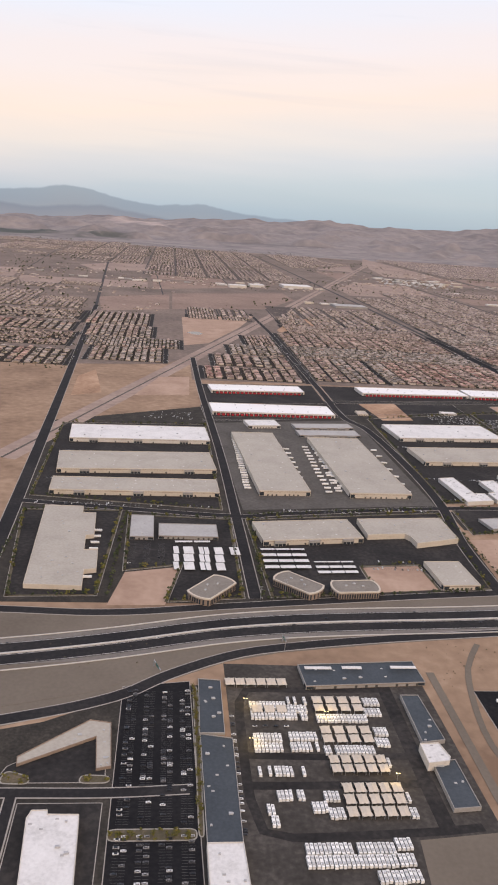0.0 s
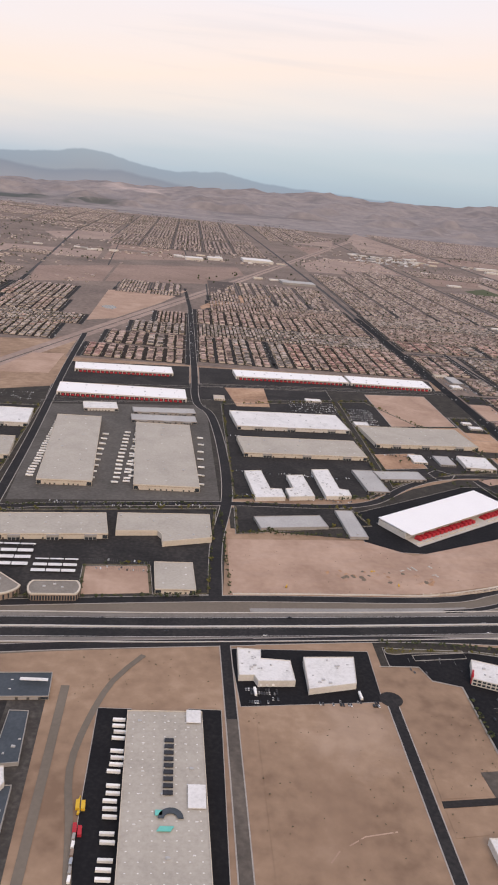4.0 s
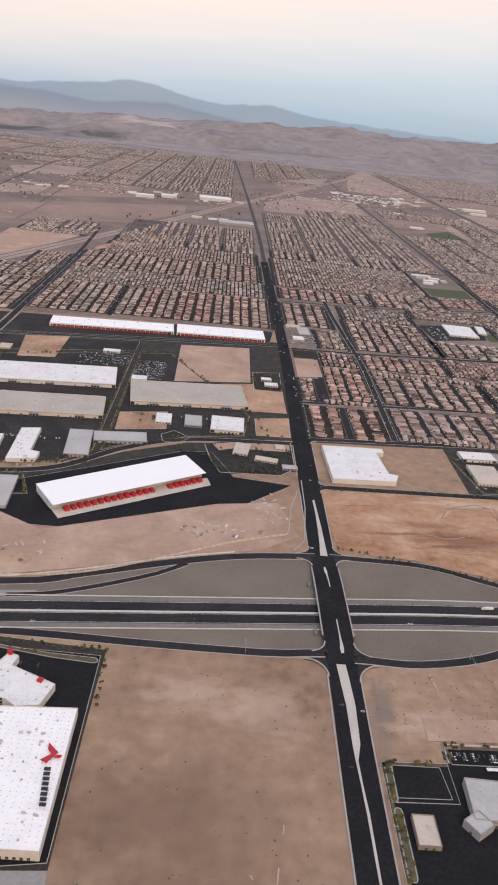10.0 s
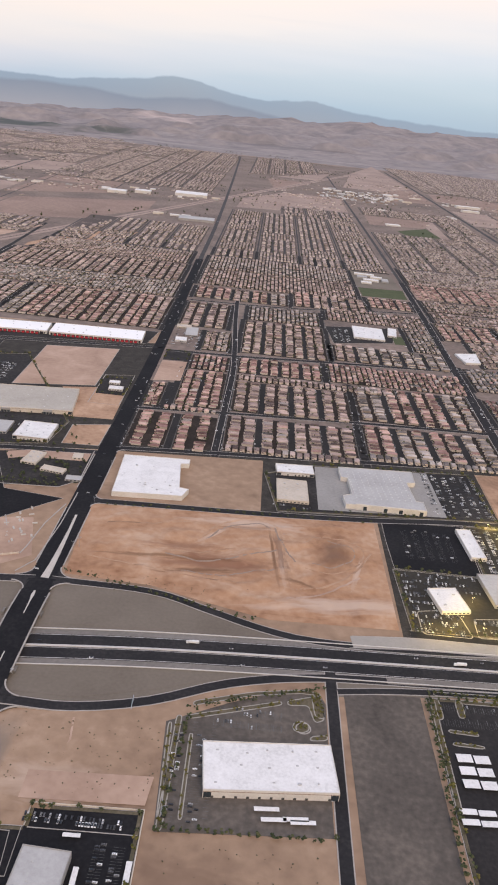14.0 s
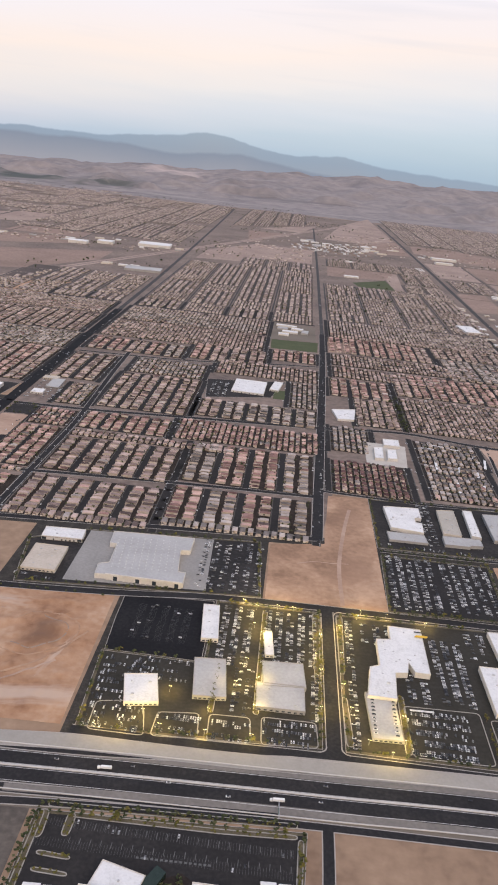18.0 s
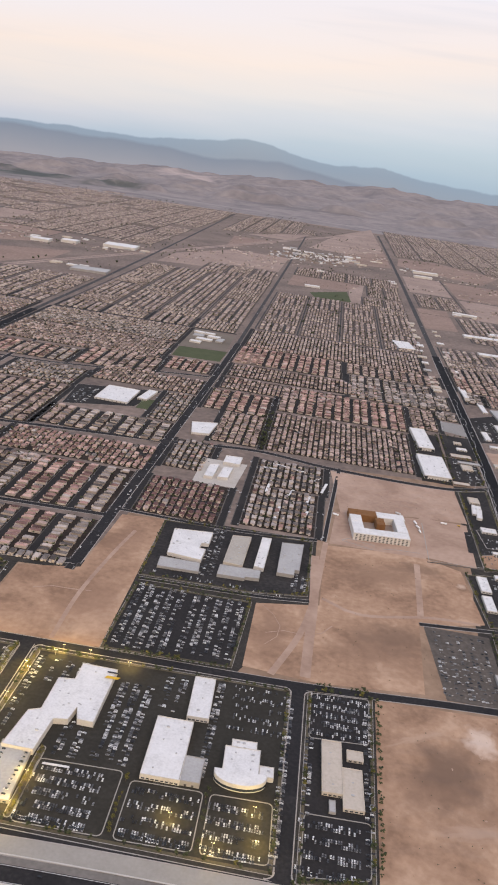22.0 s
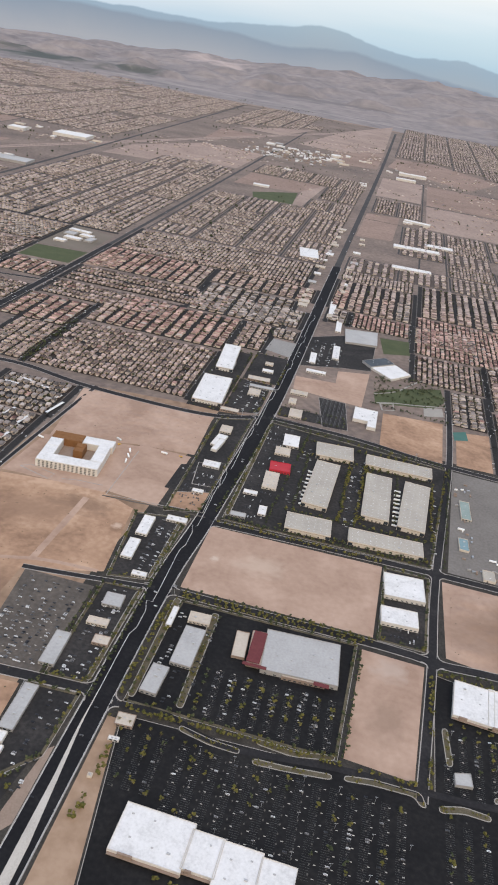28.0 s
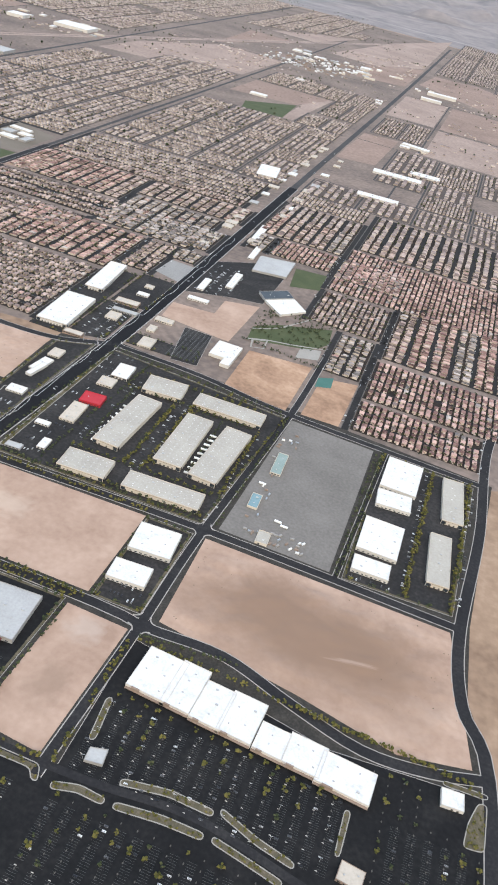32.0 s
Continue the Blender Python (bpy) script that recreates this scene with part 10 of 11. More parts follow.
def rounded_office(x, y, w, d, turn, h):
    """An office with bowed ends, pale piers between tall dark windows and a gravel roof."""
    thing = tagged(base("office_building", x, y, 0, turn), "brown office building with bowed ends and pale piers", "office building", "offices by the freeway")
    pts = []
    for sgn in (1, -1):
        for k in range(7):
            a = math.radians(-60 + 20 * k)
            pts.append((sgn * (w / 2 - d * 0.28 + d * 0.28 * math.cos(a) / 0.9), sgn * d / 2 * math.sin(a) / math.sin(math.radians(60))))
    v, f = prism(pts, 0, h)
    part("wall", mesh("wall", v, f, ["wall_brown"]), thing)
    inner = [(px * 0.95, py * 0.93) for px, py in pts]
    v, f = prism(inner, h, h + 0.06)
    part("roof", mesh("roof", v, f, ["roof_gravel"]), thing)
    n = len(pts)
    ring_v, ring_f = [], []
    for z in (h - 0.35, h + 0.2):
        for s in (1.02, 0.95):
            ring_v += [(px * s, py * (s if s > 1 else 0.93), z) for px, py in pts]
    for k in range(n):
        a, b = k, (k + 1) % n
        ring_f += [(a, b, 2 * n + b, 2 * n + a), (2 * n + a, 2 * n + b, 3 * n + b, 3 * n + a), (3 * n + a, 3 * n + b, n + b, n + a)]
    part("parapet", mesh("parapet", ring_v, ring_f, ["wall_cream"]), thing, "pale cream parapet")
    for k in range(n):
        (ax, ay), (bx, by) = pts[k], pts[(k + 1) % n]
        ln = math.hypot(bx - ax, by - ay)
        m = max(1, int(ln / 1.0))
        for j in range(m):
            t = (j + 0.5) / m
            ob = part("window", WIN_TALL, thing, at=(ax + (bx - ax) * t, ay + (by - ay) * t, 0.25))
            ob.rotation_euler = (0, 0, math.atan2(by - ay, bx - ax))
    for ux, uy in ((-w * 0.2, 0.3), (w * 0.16, -0.4), (0, d * 0.2)):
        part("rooftop_unit", UNIT["large"], thing, at=(ux, uy, h + 0.06))


WIN_TALL = joined("window", [box_data(0, 0, 0, 0.62, 0.12, 1.9)], "glass")
rounded_office(20.5, 265.5, 19.5, 10.5, 52, 2.9)
rounded_office(54.5, 271.0, 19.5, 10.0, -44, 2.9)
rounded_office(76.5, 268.5, 18.5, 10.0, 5, 2.9)


def solar(x, y, sx, sy, turn=3.0, label="white flat parking shade on slim posts"):
    thing = tagged(base("carport", x, y, Z_LOT, turn), label, "carport", "carports")
    part("deck", joined("deck", [box_data(0, 0, 0.82, sx, sy, 0.06)], "roof_white"), thing)
    part("beam", joined("beam", [box_data(0, 0, 0.74, sx * 0.95, 0.12, 0.08)], "metal"), thing)
    for s in (-0.35, 0.35):
        part("post", SHORT_POST, thing, at=(sx * s, 0, 0))


SHORT_POST = joined("post", [box_data(0, 0, 0, 0.1, 0.1, 0.78)], "metal")
for k, (cx, wdt) in enumerate(((7.2, 2.2), (12.4, 4.2), (17.8, 1.9), (20.1, 1.9), (25.2, 3.6))):
    for j in range(3):
        solar(cx, 287.5 + 7.6 * j, wdt, 7.0, 4)
solar(10.5, 311.5, 7.5, 1.6, 4)
solar(18.5, 312.0, 7.0, 1.6, 4)
for j in range(2):
    solar(31.0 + 2.2 * j, 303, 1.8, 7.5, 4)
for j in range(4):
    for k in range(3):
        solar(46.5 + 6.6 * k, 288.5 + 5.8 * j + 0.4 * k, 6.2, 2.6 if j < 3 else 1.2, 4)
for j in range(3):
    for k in range(3):
        solar(67.6 + 5.8 * k, 284.8 + 4.8 * j + 0.4 * k, 5.4, 2.2 if j < 2 else 1.0, 4)
for j in range(3):
    for k in range(2):
        solar(496.2 + 5.4 * k, 244 - 4.9 * j, 4.8, 3.2, 4)
for j in range(5):
    for k in range(2):
        solar(558.4 + 5.0 * k - 0.2 * j, 254.5 - 4.6 * j, 4.4, 2.9, 4)
for k in range(2):
    solar(493 + 5.4 * k, 224, 5.0, 2.0, 4)
    solar(493 + 5.4 * k, 220.5, 5.0, 2.0, 4)
for k in range(2):
    solar(436 + 8 * k, 217.6 - 2.4 * k, 7.0, 1.4, 5)
    solar(438 + 8 * k, 214.4, 7.0, 1.4, 5)
solar(402.0, 193, 1.5, 9.0, 0)
solar(389.4, 190.5, 1.4, 8.0, 0)
solar(386, 203.2, 4.6, 1.2, 2)
solar(611, 337, 9.0, 0.9, 3)


def flat_sign(name, polys, z, label):
    """Painted shapes on a roof: (material, points)."""
    thing = tagged(base(name, 0, 0, z), label, "roof sign")
    for mat, pts in polys:
        v, f = prism(pts, -0.15, 0.06)
        part("shape", mesh("shape", v, f, [mat]), thing)


def rect_pts(x, y, sx, sy, lean=0.0):
    return [(x - sx / 2, y - sy / 2), (x + sx / 2, y - sy / 2), (x + sx / 2 + lean, y + sy / 2), (x - sx / 2 + lean, y + sy / 2)]


bars = [("dark", rect_pts(121.5 + 0.02 * k, 187.5 - 2.45 * k, 2.6, 1.5)) for k in range(9)]
ring = [(122.6 + 3.2 * math.cos(a * 0.35), 159.5 + 3.4 * math.sin(a * 0.35)) for a in range(10)] + [(122.6 + 1.7 * math.cos(a * 0.35), 159.5 + 1.6 * math.sin(a * 0.35)) for a in range(9, -1, -1)]
flat_sign("roof_sign", bars + [("roof_white", rect_pts(128.3, 198.0, 4.2, 5.6)), ("roof_white", rect_pts(129.1, 166.9, 4.6, 8.0))] + [("roof_slate", ring), ("teal", rect_pts(119.6, 161.2, 1.8, 1.7)), ("teal", rect_pts(121.0, 156.2, 3.4, 1.5, 0.8))], 2.93, "dark bars and teal shapes painted on a grey roof")
flat_sign("roof_sign", [("dark", rect_pts(261.0 + 0.19 * k, 189.6 - 1.62 * k, 1.7, 1.0)) for k in range(8)]
          + [("red", [(258.4, 192.4), (260.2, 191.6), (262.6, 195.4), (259.4, 198.6), (259.6, 196.4), (261.0, 194.8)]), ("red", rect_pts(262.6, 194.0, 1.6, 0.9, 0.5))], 3.76, "red star shape and dark bars painted on a white roof")
flat_sign("roof_strips", [("roof_white", rect_pts(x_, 212.4 + 0.03 * (x_ - 50), w_, 1.3)) for x_, w_ in ((51.6, 8.6), (62.6, 6.4), (79.6, 8.4))], 2.42, "three white skylight strips on a slate roof")
flat_sign("roof_sign", [("yellow", rect_pts(616, 383.2, 5.0, 1.3, 0.9)), ("dark", rect_pts(616, 386.2, 4.6, 0.6))], 2.9, "gold shape and dark bar painted on a white roof")
flat_sign("roof_sign", [("red", rect_pts(x_, y_, 1.5, 1.9)) for x_, y_ in [(528.5, 225.3), (530.6, 225.6), (532.7, 225.9)]], 4.25, "three red block shapes on a white roof")


# the superstore's rows of roof lights, piers and annex
store = tagged(base("roof_light_rows", 490, 423, 0, 5.5), "rows of small white roof lights on a grey roof", "roof lights", kind="stuff")
store_mesh = joined("roof_light_rows", [box_data(-14 + 3.1 * i, -14 + 2.9 * j, 2.8, 0.42, 0.26, 0.2) for i in range(10) for j in range(11)], "roof_white")
part("roof_light", store_mesh, store)
(fx0, fy0), (fx1, fy1) = [(475.7, 400.9), (511.6, 401.4)]
# the store's front wall with piers and doors, no canopy
front = tagged(base("entrance_canopy", fx0, fy0, 0, math.degrees(math.atan2(fy1 - fy0, fx1 - fx0))), "white superstore front wall with dark doors and piers", "canopy")
span = math.hypot(fx1 - fx0, fy1 - fy0)
part("front_wall", joined("front_wall", [box_data(span / 2, -0.25, 0, span - 1.0, 0.4, 3.1)], "wall_white"), front, "white front wall")
for k in range(14):
    part("pier", joined("pier", [box_data(1.5 + k * (span - 3) / 13, -0.6, 0, 0.7, 0.4, 2.9)], "wall_white"), front)
for k in (1, 5, 8, 12):
    part("entrance", joined("entrance", [box_data(1.5 + (k + 0.5) * (span - 3) / 13, -0.55, 0.05, 1.9, 0.3, 2.0)], "glass"), front, "dark glazed entrance")
lot("apron", "superstore_apron", [(458, 446), (520, 452), (522, 402), (458, 396)], "pale concrete apron round the superstore")

# the supermarket with its maroon garden wing
building("supermarket", "greyl", 866.5, 456, 30.5, 23.5, 3.5, 3.0, "large supermarket with a pale grey roof", 14, "glass")
building("garden_wing", "brown", 848.5, 454.5, 6.0, 19, 3.5, 2.4, "maroon-roofed garden wing of the supermarket", 0, "")
for x, y, sx, sy in ((848.5, 454.5, 5.4, 18.3), (849.5, 444.0, 9.5, 1.6), (876, 443.2, 6.0, 2.0)):
    v, f = prism(rect_pts(x, y, sx, sy), 2.32, 2.46)
    tagged(new("maroon_canopy", mesh("maroon_canopy", v, f, ["maroon"])), "maroon metal roof panel on the garden wing", "roof panel")
building("garden_cage", "brown", 841.8, 455, 5.4, 15, 3.5, 1.5, "dark mesh garden yard beside the supermarket", 0, "")
building("store_entrance", "brown", 869, 444.2, 17, 1.6, 3.5, 2.5, "terracotta entrance front of the supermarket", 0, "glass")

# the round-fronted showroom
show = tagged(base("showroom", 671.5, 345.8, 0, 3), "white showroom with a curved front and flat roof", "showroom", "dealer buildings")
arc = [(-9.0, 2.6)] + [(9.0 * math.sin(a * math.pi / 14 - math.pi / 2), 1.4 - 5.2 * math.cos(a * math.pi / 14 - math.pi / 2)) for a in range(15)] + [(9.0, 2.6)]
v, f = prism(arc, 0, 3.0)
part("wall", mesh("wall", v, f, ["wall_white"]), show)
v, f = prism([(px * 0.97, py * 0.97) for px, py in arc], 3.0, 3.06)
part("roof", mesh("roof", v, f, ["roof_white"]), show)
band = [(px * 1.01, py * 1.02) for px, py in arc]
v, f = prism(band, 0.5, 1.5)
part("window_band", mesh("window_band", v, f, ["glass"]), show, "dark curved shop window")
building("showroom_block", "white", 671, 354, 12.5, 12, 3, 3.2, "white service block of the showroom", 6, "")
building("showroom_block", "white", 671, 361.5, 9, 5, 3, 2.9, "white service block of the showroom", 4, "")
building("showroom_block", "white", 680, 351.5, 5, 5, 3, 2.4, "small white wing of the showroom", 1, "")

# the roof car park on the freeway side of the dealer
deck_ = building("parking_deck", "greyl", 596.3, 331, 11, 25, 3, 2.0, "open parking deck with cars on its roof", 0, "glass", lip=0.25)
for k in range(22):
    own_car(592.6 if k < 11 else 600.2, 320.5 + 2.0 * (k % 11), 0.0 if k < 11 else math.pi, 1.76)

# the half-built apartment ring
ring_ = tagged(base("apartment_building", 725, 564.5, 0, 6), "half-built apartment ring in white and bare timber", "apartment building")
for nm, x, y, sx, sy, mat, hh in (("wing", 0, -12.5, 33, 8, "wall_white", 4.4), ("wing", -13, 0.5, 7, 17.8, "wall_white", 4.2), ("wing", 13.5, 0.5, 6.5, 17.8, "wall_white", 4.4), ("wing", -8, 13.5, 17, 8, "timber", 4.2), ("wing", 9.2, 13.5, 17, 8, "wall_white", 4.0), ("stair_block", 1.5, 3, 5, 9, "timber", 4.6)):
    w_ob = part(nm, joined("wing", [box_data(x, y, 0, sx, sy, hh)], mat), ring_, "bare timber frame" if mat == "timber" else "white-wrapped wing")
    part("wing_roof", joined("wing_roof", [box_data(x, y, hh, sx - 0.5, sy - 0.5, 0.08)] + [box_data(x + (k - 2) * sx / 5, y, hh + 0.08, 0.7, 0.6, 0.3) for k in range(5)], "roof_white" if mat != "timber" else "timber"), w_ob)
    if sx > 20 and mat != "timber":
        for fl in range(4):
            for k in range(14):
                part("window", UNIT["window"], w_ob, at=(x + (k - 6.5) * 2.25, y - sy / 2 - 0.03, 0.35 + 1.0 * fl))
v, f = prism(rect_pts(0, 0.5, 19, 17), 0.05, 0.1)
part("courtyard", mesh("courtyard", v, f, ["wall_brown"]), ring_, "bare earth and timber court")


# ---------------------------------------------------------------- roadside shops along the eastern arterial
def shop(x, y, w, d, style="white", h=1.7, turn=3.0, what="small shop with a pale flat roof beside the arterial"):
    return building("shop", style, x, y, w, d, turn, h, what, max(1, int(w * d / 22)), "glass", "roadside shops", 0.14)


shop(822.5, 446, 8.5, 22, "greyl", 2.2, -1, "low office row with a grey flat roof")
shop(822.5, 463.5, 9, 6, "beige", 2.0)
shop(811.5, 461, 2.4, 12, "white", 1.4, 0, "narrow pale canopy of a filling station")
shop(815.5, 425, 6.5, 14.5, "greyl", 2.2, -3, "low office block with a grey flat roof")
shop(812, 403.5, 6.5, 5.5, "brown")
shop(1016, 415.4, 8, 6.5, "brown", 1.6, -6, "small brown shop with a pale roof in a car park")
shop(811, 395, 3.8, 1.6, "white", 1.2)
shop(809, 379, 1.6, 1.6, "cream", 1.4)
shop(775.5, 427, 6, 18, "greyl", 2.0, 2)
shop(775.8, 397, 5.4, 21, "greyl", 1.6, 1)
shop(775.5, 383.2, 4.4, 4.4, "white", 1.8, 1)
shop(776.6, 372.6, 5.2, 15, "white", 1.6, 1)
shop(783.4, 354.4, 6.2, 7, "brown", 1.5, 12)
shop(786, 461, 8, 8, "greyl", 1.8)
shop(784.8, 446.5, 8.5, 4, "beige", 1.8)
shop(790, 437, 6.5, 5, "brown", 1.7)
shop(780.6, 518, 5.6, 16, "white", 1.8, 2)
shop(780.2, 498, 5.2, 15, "white", 1.8, 2)
shop(793, 529, 10, 4.2, "white", 1.8)
shop(790, 481.5, 6.6, 3.2, "white", 1.7)
shop(792, 620, 6, 15, "white", 1.9, -6)
shop(792.5, 636, 7, 9, "cream", 1.9)
shop(795, 590, 9.5, 6.5, "white", 1.9)
shop(830, 625, 9, 9, "cream", 1.9, 4)
shop(829.5, 588, 8, 18, "beige", 2.0, 3)
shop(831, 556, 4.2, 8.5, "white", 1.6, 3)
shop(820, 547, 8, 4, "greyl", 1.5)
shop(821.5, 571, 7.5, 3.6, "white", 1.5)
shop(829, 681, 8.5, 12, "cream", 2.0)
shop(824, 700, 5, 8, "beige", 1.8)
shop(826, 716, 12, 6, "cream", 1.8)
shop(832, 762, 15, 5, "white", 1.9)
shop(842, 812, 5.5, 30, "white", 2.0)
shop(826, 790, 5, 22, "white", 1.8)
shop(837, 880, 5, 30, "white", 1.8)
shop(826, 930, 6, 40, "white", 1.8)
shop(797, 700, 8, 10, "cream", 1.9)
shop(795.5, 724.5, 16, 7, "brown", 1.8, 4, "low brown store with a timber-coloured roof")
shop(798.6, 742.5, 8, 5, "white", 1.8)
shop(800, 711, 17, 4.5, "greyl", 1.7)
shop(768, 738, 13, 14, "greyl", 2.2, 3, "grey annex of a white store")
shop(772, 674, 18, 8, "greyl", 2.0, 3, "low grey annex of a white store")
shop(797, 757, 6, 5, "cream", 1.6)
shop(788, 664, 12, 5, "brown", 1.8)
building("apartment_block", "white", 900, 1262, 60, 16, 4, 3.2, "long white-roofed apartment block", 8, "glass")
building("apartment_block", "white", 896, 1144, 46, 13, 4, 3.2, "long white-roofed apartment block", 8, "glass")
building("apartment_block", "white", 930, 1302, 38, 16, 4, 3.2, "long white-roofed apartment block", 8, "glass")
# a line of small stores along both sides of the eastern arterial, further out
sr_ = random.Random(8)
for k in range(26):
    shop(813 + sr_.choice((-16, 16)) + sr_.uniform(-2, 2), 870 + 17 * k + sr_.uniform(-4, 4), sr_.uniform(6, 11), sr_.uniform(7, 13), sr_.choice(("white", "cream", "greyl", "beige")), 1.8, 2, "small pale store beside the arterial")
# stores by the crossing arterial
shop(333, 530, 9, 6, "white", 2.0)
shop(330, 541, 7, 5, "white", 1.8)
shop(313, 418, 8, 14, "cream", 1.8, -8)
shop(326, 407, 12, 5, "beige", 1.6, -10)
shop(334, 425, 5, 6, "beige", 1.6)
shop(338, 400, 8, 5, "greyl", 1.4)
shop(285, 452, 10, 16, "greyl", 1.8, 2)
shop(268, 452, 9, 14, "white", 1.8, 2)
shop(246, 518, 10, 8, "white", 2.2)
shop(220, 572, 12, 6, "white", 2.0)
shop(148, 560, 8, 10, "cream", 1.8)
shop(360, 655, 9, 10, "white", 2.0)
shop(366, 680, 10, 24, "greyl", 2.0)
shop(358, 694, 12, 8, "cream", 2.0)
# storehouses and plazas far off on the plain
building("distribution_hall", "white", 262, 1640, 62, 46, 4, 6, "large white far-off distribution hall", 6, "")
building("distribution_hall", "white", 132, 1562, 34, 26, 4, 6, "white far-off distribution hall", 4, "")
building("distribution_hall", "white", 174, 1600, 30, 26, 4, 6, "white far-off distribution hall", 4, "")
building("distribution_hall", "greyl", 305, 1318, 56, 34, 4, 4, "pale far-off plaza roof", 6, "")
building("distribution_hall", "white", 880, 1985, 58, 18, 4, 6, "long white far-off store hall", 4, "")
building("distribution_hall", "white", 868, 1902, 40, 14, 4, 5, "white far-off store hall", 4, "")
for k in range(26):
    building("far_store", fr.choice(("white", "white", "greyl", "cream")), 545 + fr.uniform(0, 190), 1930 + fr.uniform(0, 190), fr.uniform(6, 22), fr.uniform(8, 24), 4, 3, "small far-off store with a pale roof", 0, "", "far stores")
for x0, y0, x1, y1, n in ((228, 1325, 334, 1350, 12), (100, 1540, 330, 1690, 14), (640, 1980, 790, 2130, 8), (822, 1960, 860, 2120, 4), (-110, 1560, 40, 1600, 10), (880, 1440, 960, 1460, 3), (600, 1700, 800, 1760, 4), (-520, 1560, -140, 1700, 6)):
    for k in range(n):
        building("far_store", fr.choice(("white", "white", "greyl", "beige")), fr.uniform(x0, x1), fr.uniform(y0, y1), fr.uniform(6, 18), fr.uniform(6, 14), 4, 2.4, "small far-off store with a pale roof", 0, "", "far stores")
building("distribution_hall", "white", 898, 1452, 40, 12, -8, 3.4, "long white far-off hall beside bare fields", 3, "")
building("distribution_hall", "white", 641, 1514, 26, 14, 4, 3.0, "white far-off community hall", 2, "")
lot("grass", "far_park", [(640, 1450), (702, 1518), (710, 1408), (650, 1404)], "dull green far-off park")
v_, f_, s_ = [], [], []
for k in range(230):
    x, y = fr.uniform(520, 700), fr.uniform(1870, 2110)
    if abs(x - rail_x(y)) > 26 and x > rail_x(y) and y < 1930 + (x - 520) * 1.0 + 60:
        f_ += [tuple(len(v_) + i for i in q) for q in BOX]
        v_ += box_data(x, y, 0.0, fr.uniform(2, 8), fr.uniform(2, 7), fr.uniform(1.0, 2.4), 1.0, fr.uniform(0, 0.3))
        s_ += [k % 3] * 6
tagged(new("far_sheds", mesh("far_sheds", v_, f_, ["roof_white", "roof_greyl", "wall_brown"], s_)), "crowd of far-off pale sheds and trailers in a yard", "sheds", kind="stuff")

# ---------------------------------------------------------------- yard clutter
BUCKET = (joined("tracks", [box_data(0, 0.28, 0, 1.1, 0.2, 0.22), box_data(0, -0.28, 0, 1.1, 0.2, 0.22)], "dark"), joined("cab", [box_data(-0.1, 0, 0.24, 0.9, 0.6, 0.5, 0.85)], "yellow"),
          joined("boom", [box_data(0.7, 0, 0.6, 1.1, 0.14, 0.16), box_data(1.25, 0, 0.15, 0.16, 0.14, 0.6), box_data(1.3, 0, 0.05, 0.35, 0.35, 0.22)], "yellow"))


def digger(x, y, turn):
    thing = tagged(base("excavator", x, y, Z_LOT + 0.02, turn), "yellow tracked excavator on a graded sandy plot", "excavator", "excavators")
    for nm, me in zip(("tracks", "cab", "boom"), BUCKET):
        part(nm, me, thing)


for x, y, a in ((166, 283, 70), (214, 289, 80), (99.5, 167, 85), (99.8, 163, 80), (205, 300, 10)):
    digger(x, y, a)
CRATE = [joined("container", [box_data(0, 0, 0, 1.8, 0.72, 0.76)], m_) for m_ in ("metal", "wall_grey", "trailer", "wall_brown")]
PILE = []
for k in range(3):
    v, f = [(0, 0, 0.75)], []
    for ring_k, (rr_, zz_) in enumerate(((0.35, 0.6), (0.75, 0.3), (1.15, 0.0))):
        v += [(1.3 * rr_ * math.cos(a_ * 0.6283) * tr.uniform(0.8, 1.2), rr_ * math.sin(a_ * 0.6283) * tr.uniform(0.8, 1.2), zz_ * tr.uniform(0.7, 1.2)) for a_ in range(10)]
    f += [(0, 1 + a_, 1 + (a_ + 1) % 10) for a_ in range(10)]
    f += [(1 + 10 * j + a_, 11 + 10 * j + a_, 11 + 10 * j + (a_ + 1) % 10, 1 + 10 * j + (a_ + 1) % 10) for j in range(2) for a_ in range(10)]
    PILE.append(mesh("earth_pile", v, f, [("sand", "gravel", "pale_sand")[k]]))
for k in range(34):
    x, y = 185 + 46 * tr.random(), 291 + 9 * tr.random() + 0.0
    ob = tagged(new("earth_pile", PILE[k % 3]), "low pile of loose earth on a sandy plot", "earth pile", "piles on the plot")
    ob.matrix_basis = pose(x, y, Z_LOT, 0, 0, tr.uniform(0, 180))
for k in range(16):
    ob = tagged(new("container", tr.choice(CRATE)), "steel container or crate on bare ground", "container", "containers")
    ob.matrix_basis = pose(285 + 38 * tr.random(), 322 + 12 * tr.random(), Z_LOT + 0.02, 0, 0, tr.uniform(0, 180))
for k in range(26):
    ob = tagged(new("container", tr.choice(CRATE)), "steel container or crate on gravel", "container", "containers")
    ob.matrix_basis = pose(931 + 11 * tr.random(), 546 + 92 * tr.random(), Z_LOT + 0.02, 0, 0, tr.choice((5, 95)) + tr.uniform(-8, 8))
for k in range(20):
    ob = tagged(new("container", tr.choice(CRATE)), "steel container or crate on gravel", "container", "containers")
    ob.matrix_basis = pose(944 + 24 * tr.random(), 545 + 9 * tr.random(), Z_LOT + 0.02, 0, 0, tr.choice((5, 60)) + tr.uniform(-8, 8))
for k in range(7):
    ob = tagged(new("container", CRATE[k % 4]), "steel container beside the truck court", "container", "containers")
    ob.matrix_basis = pose(99.6 + 0.12 * k, 158 - 2.4 * k, Z_LOT + 0.02, 0, 0, 88)
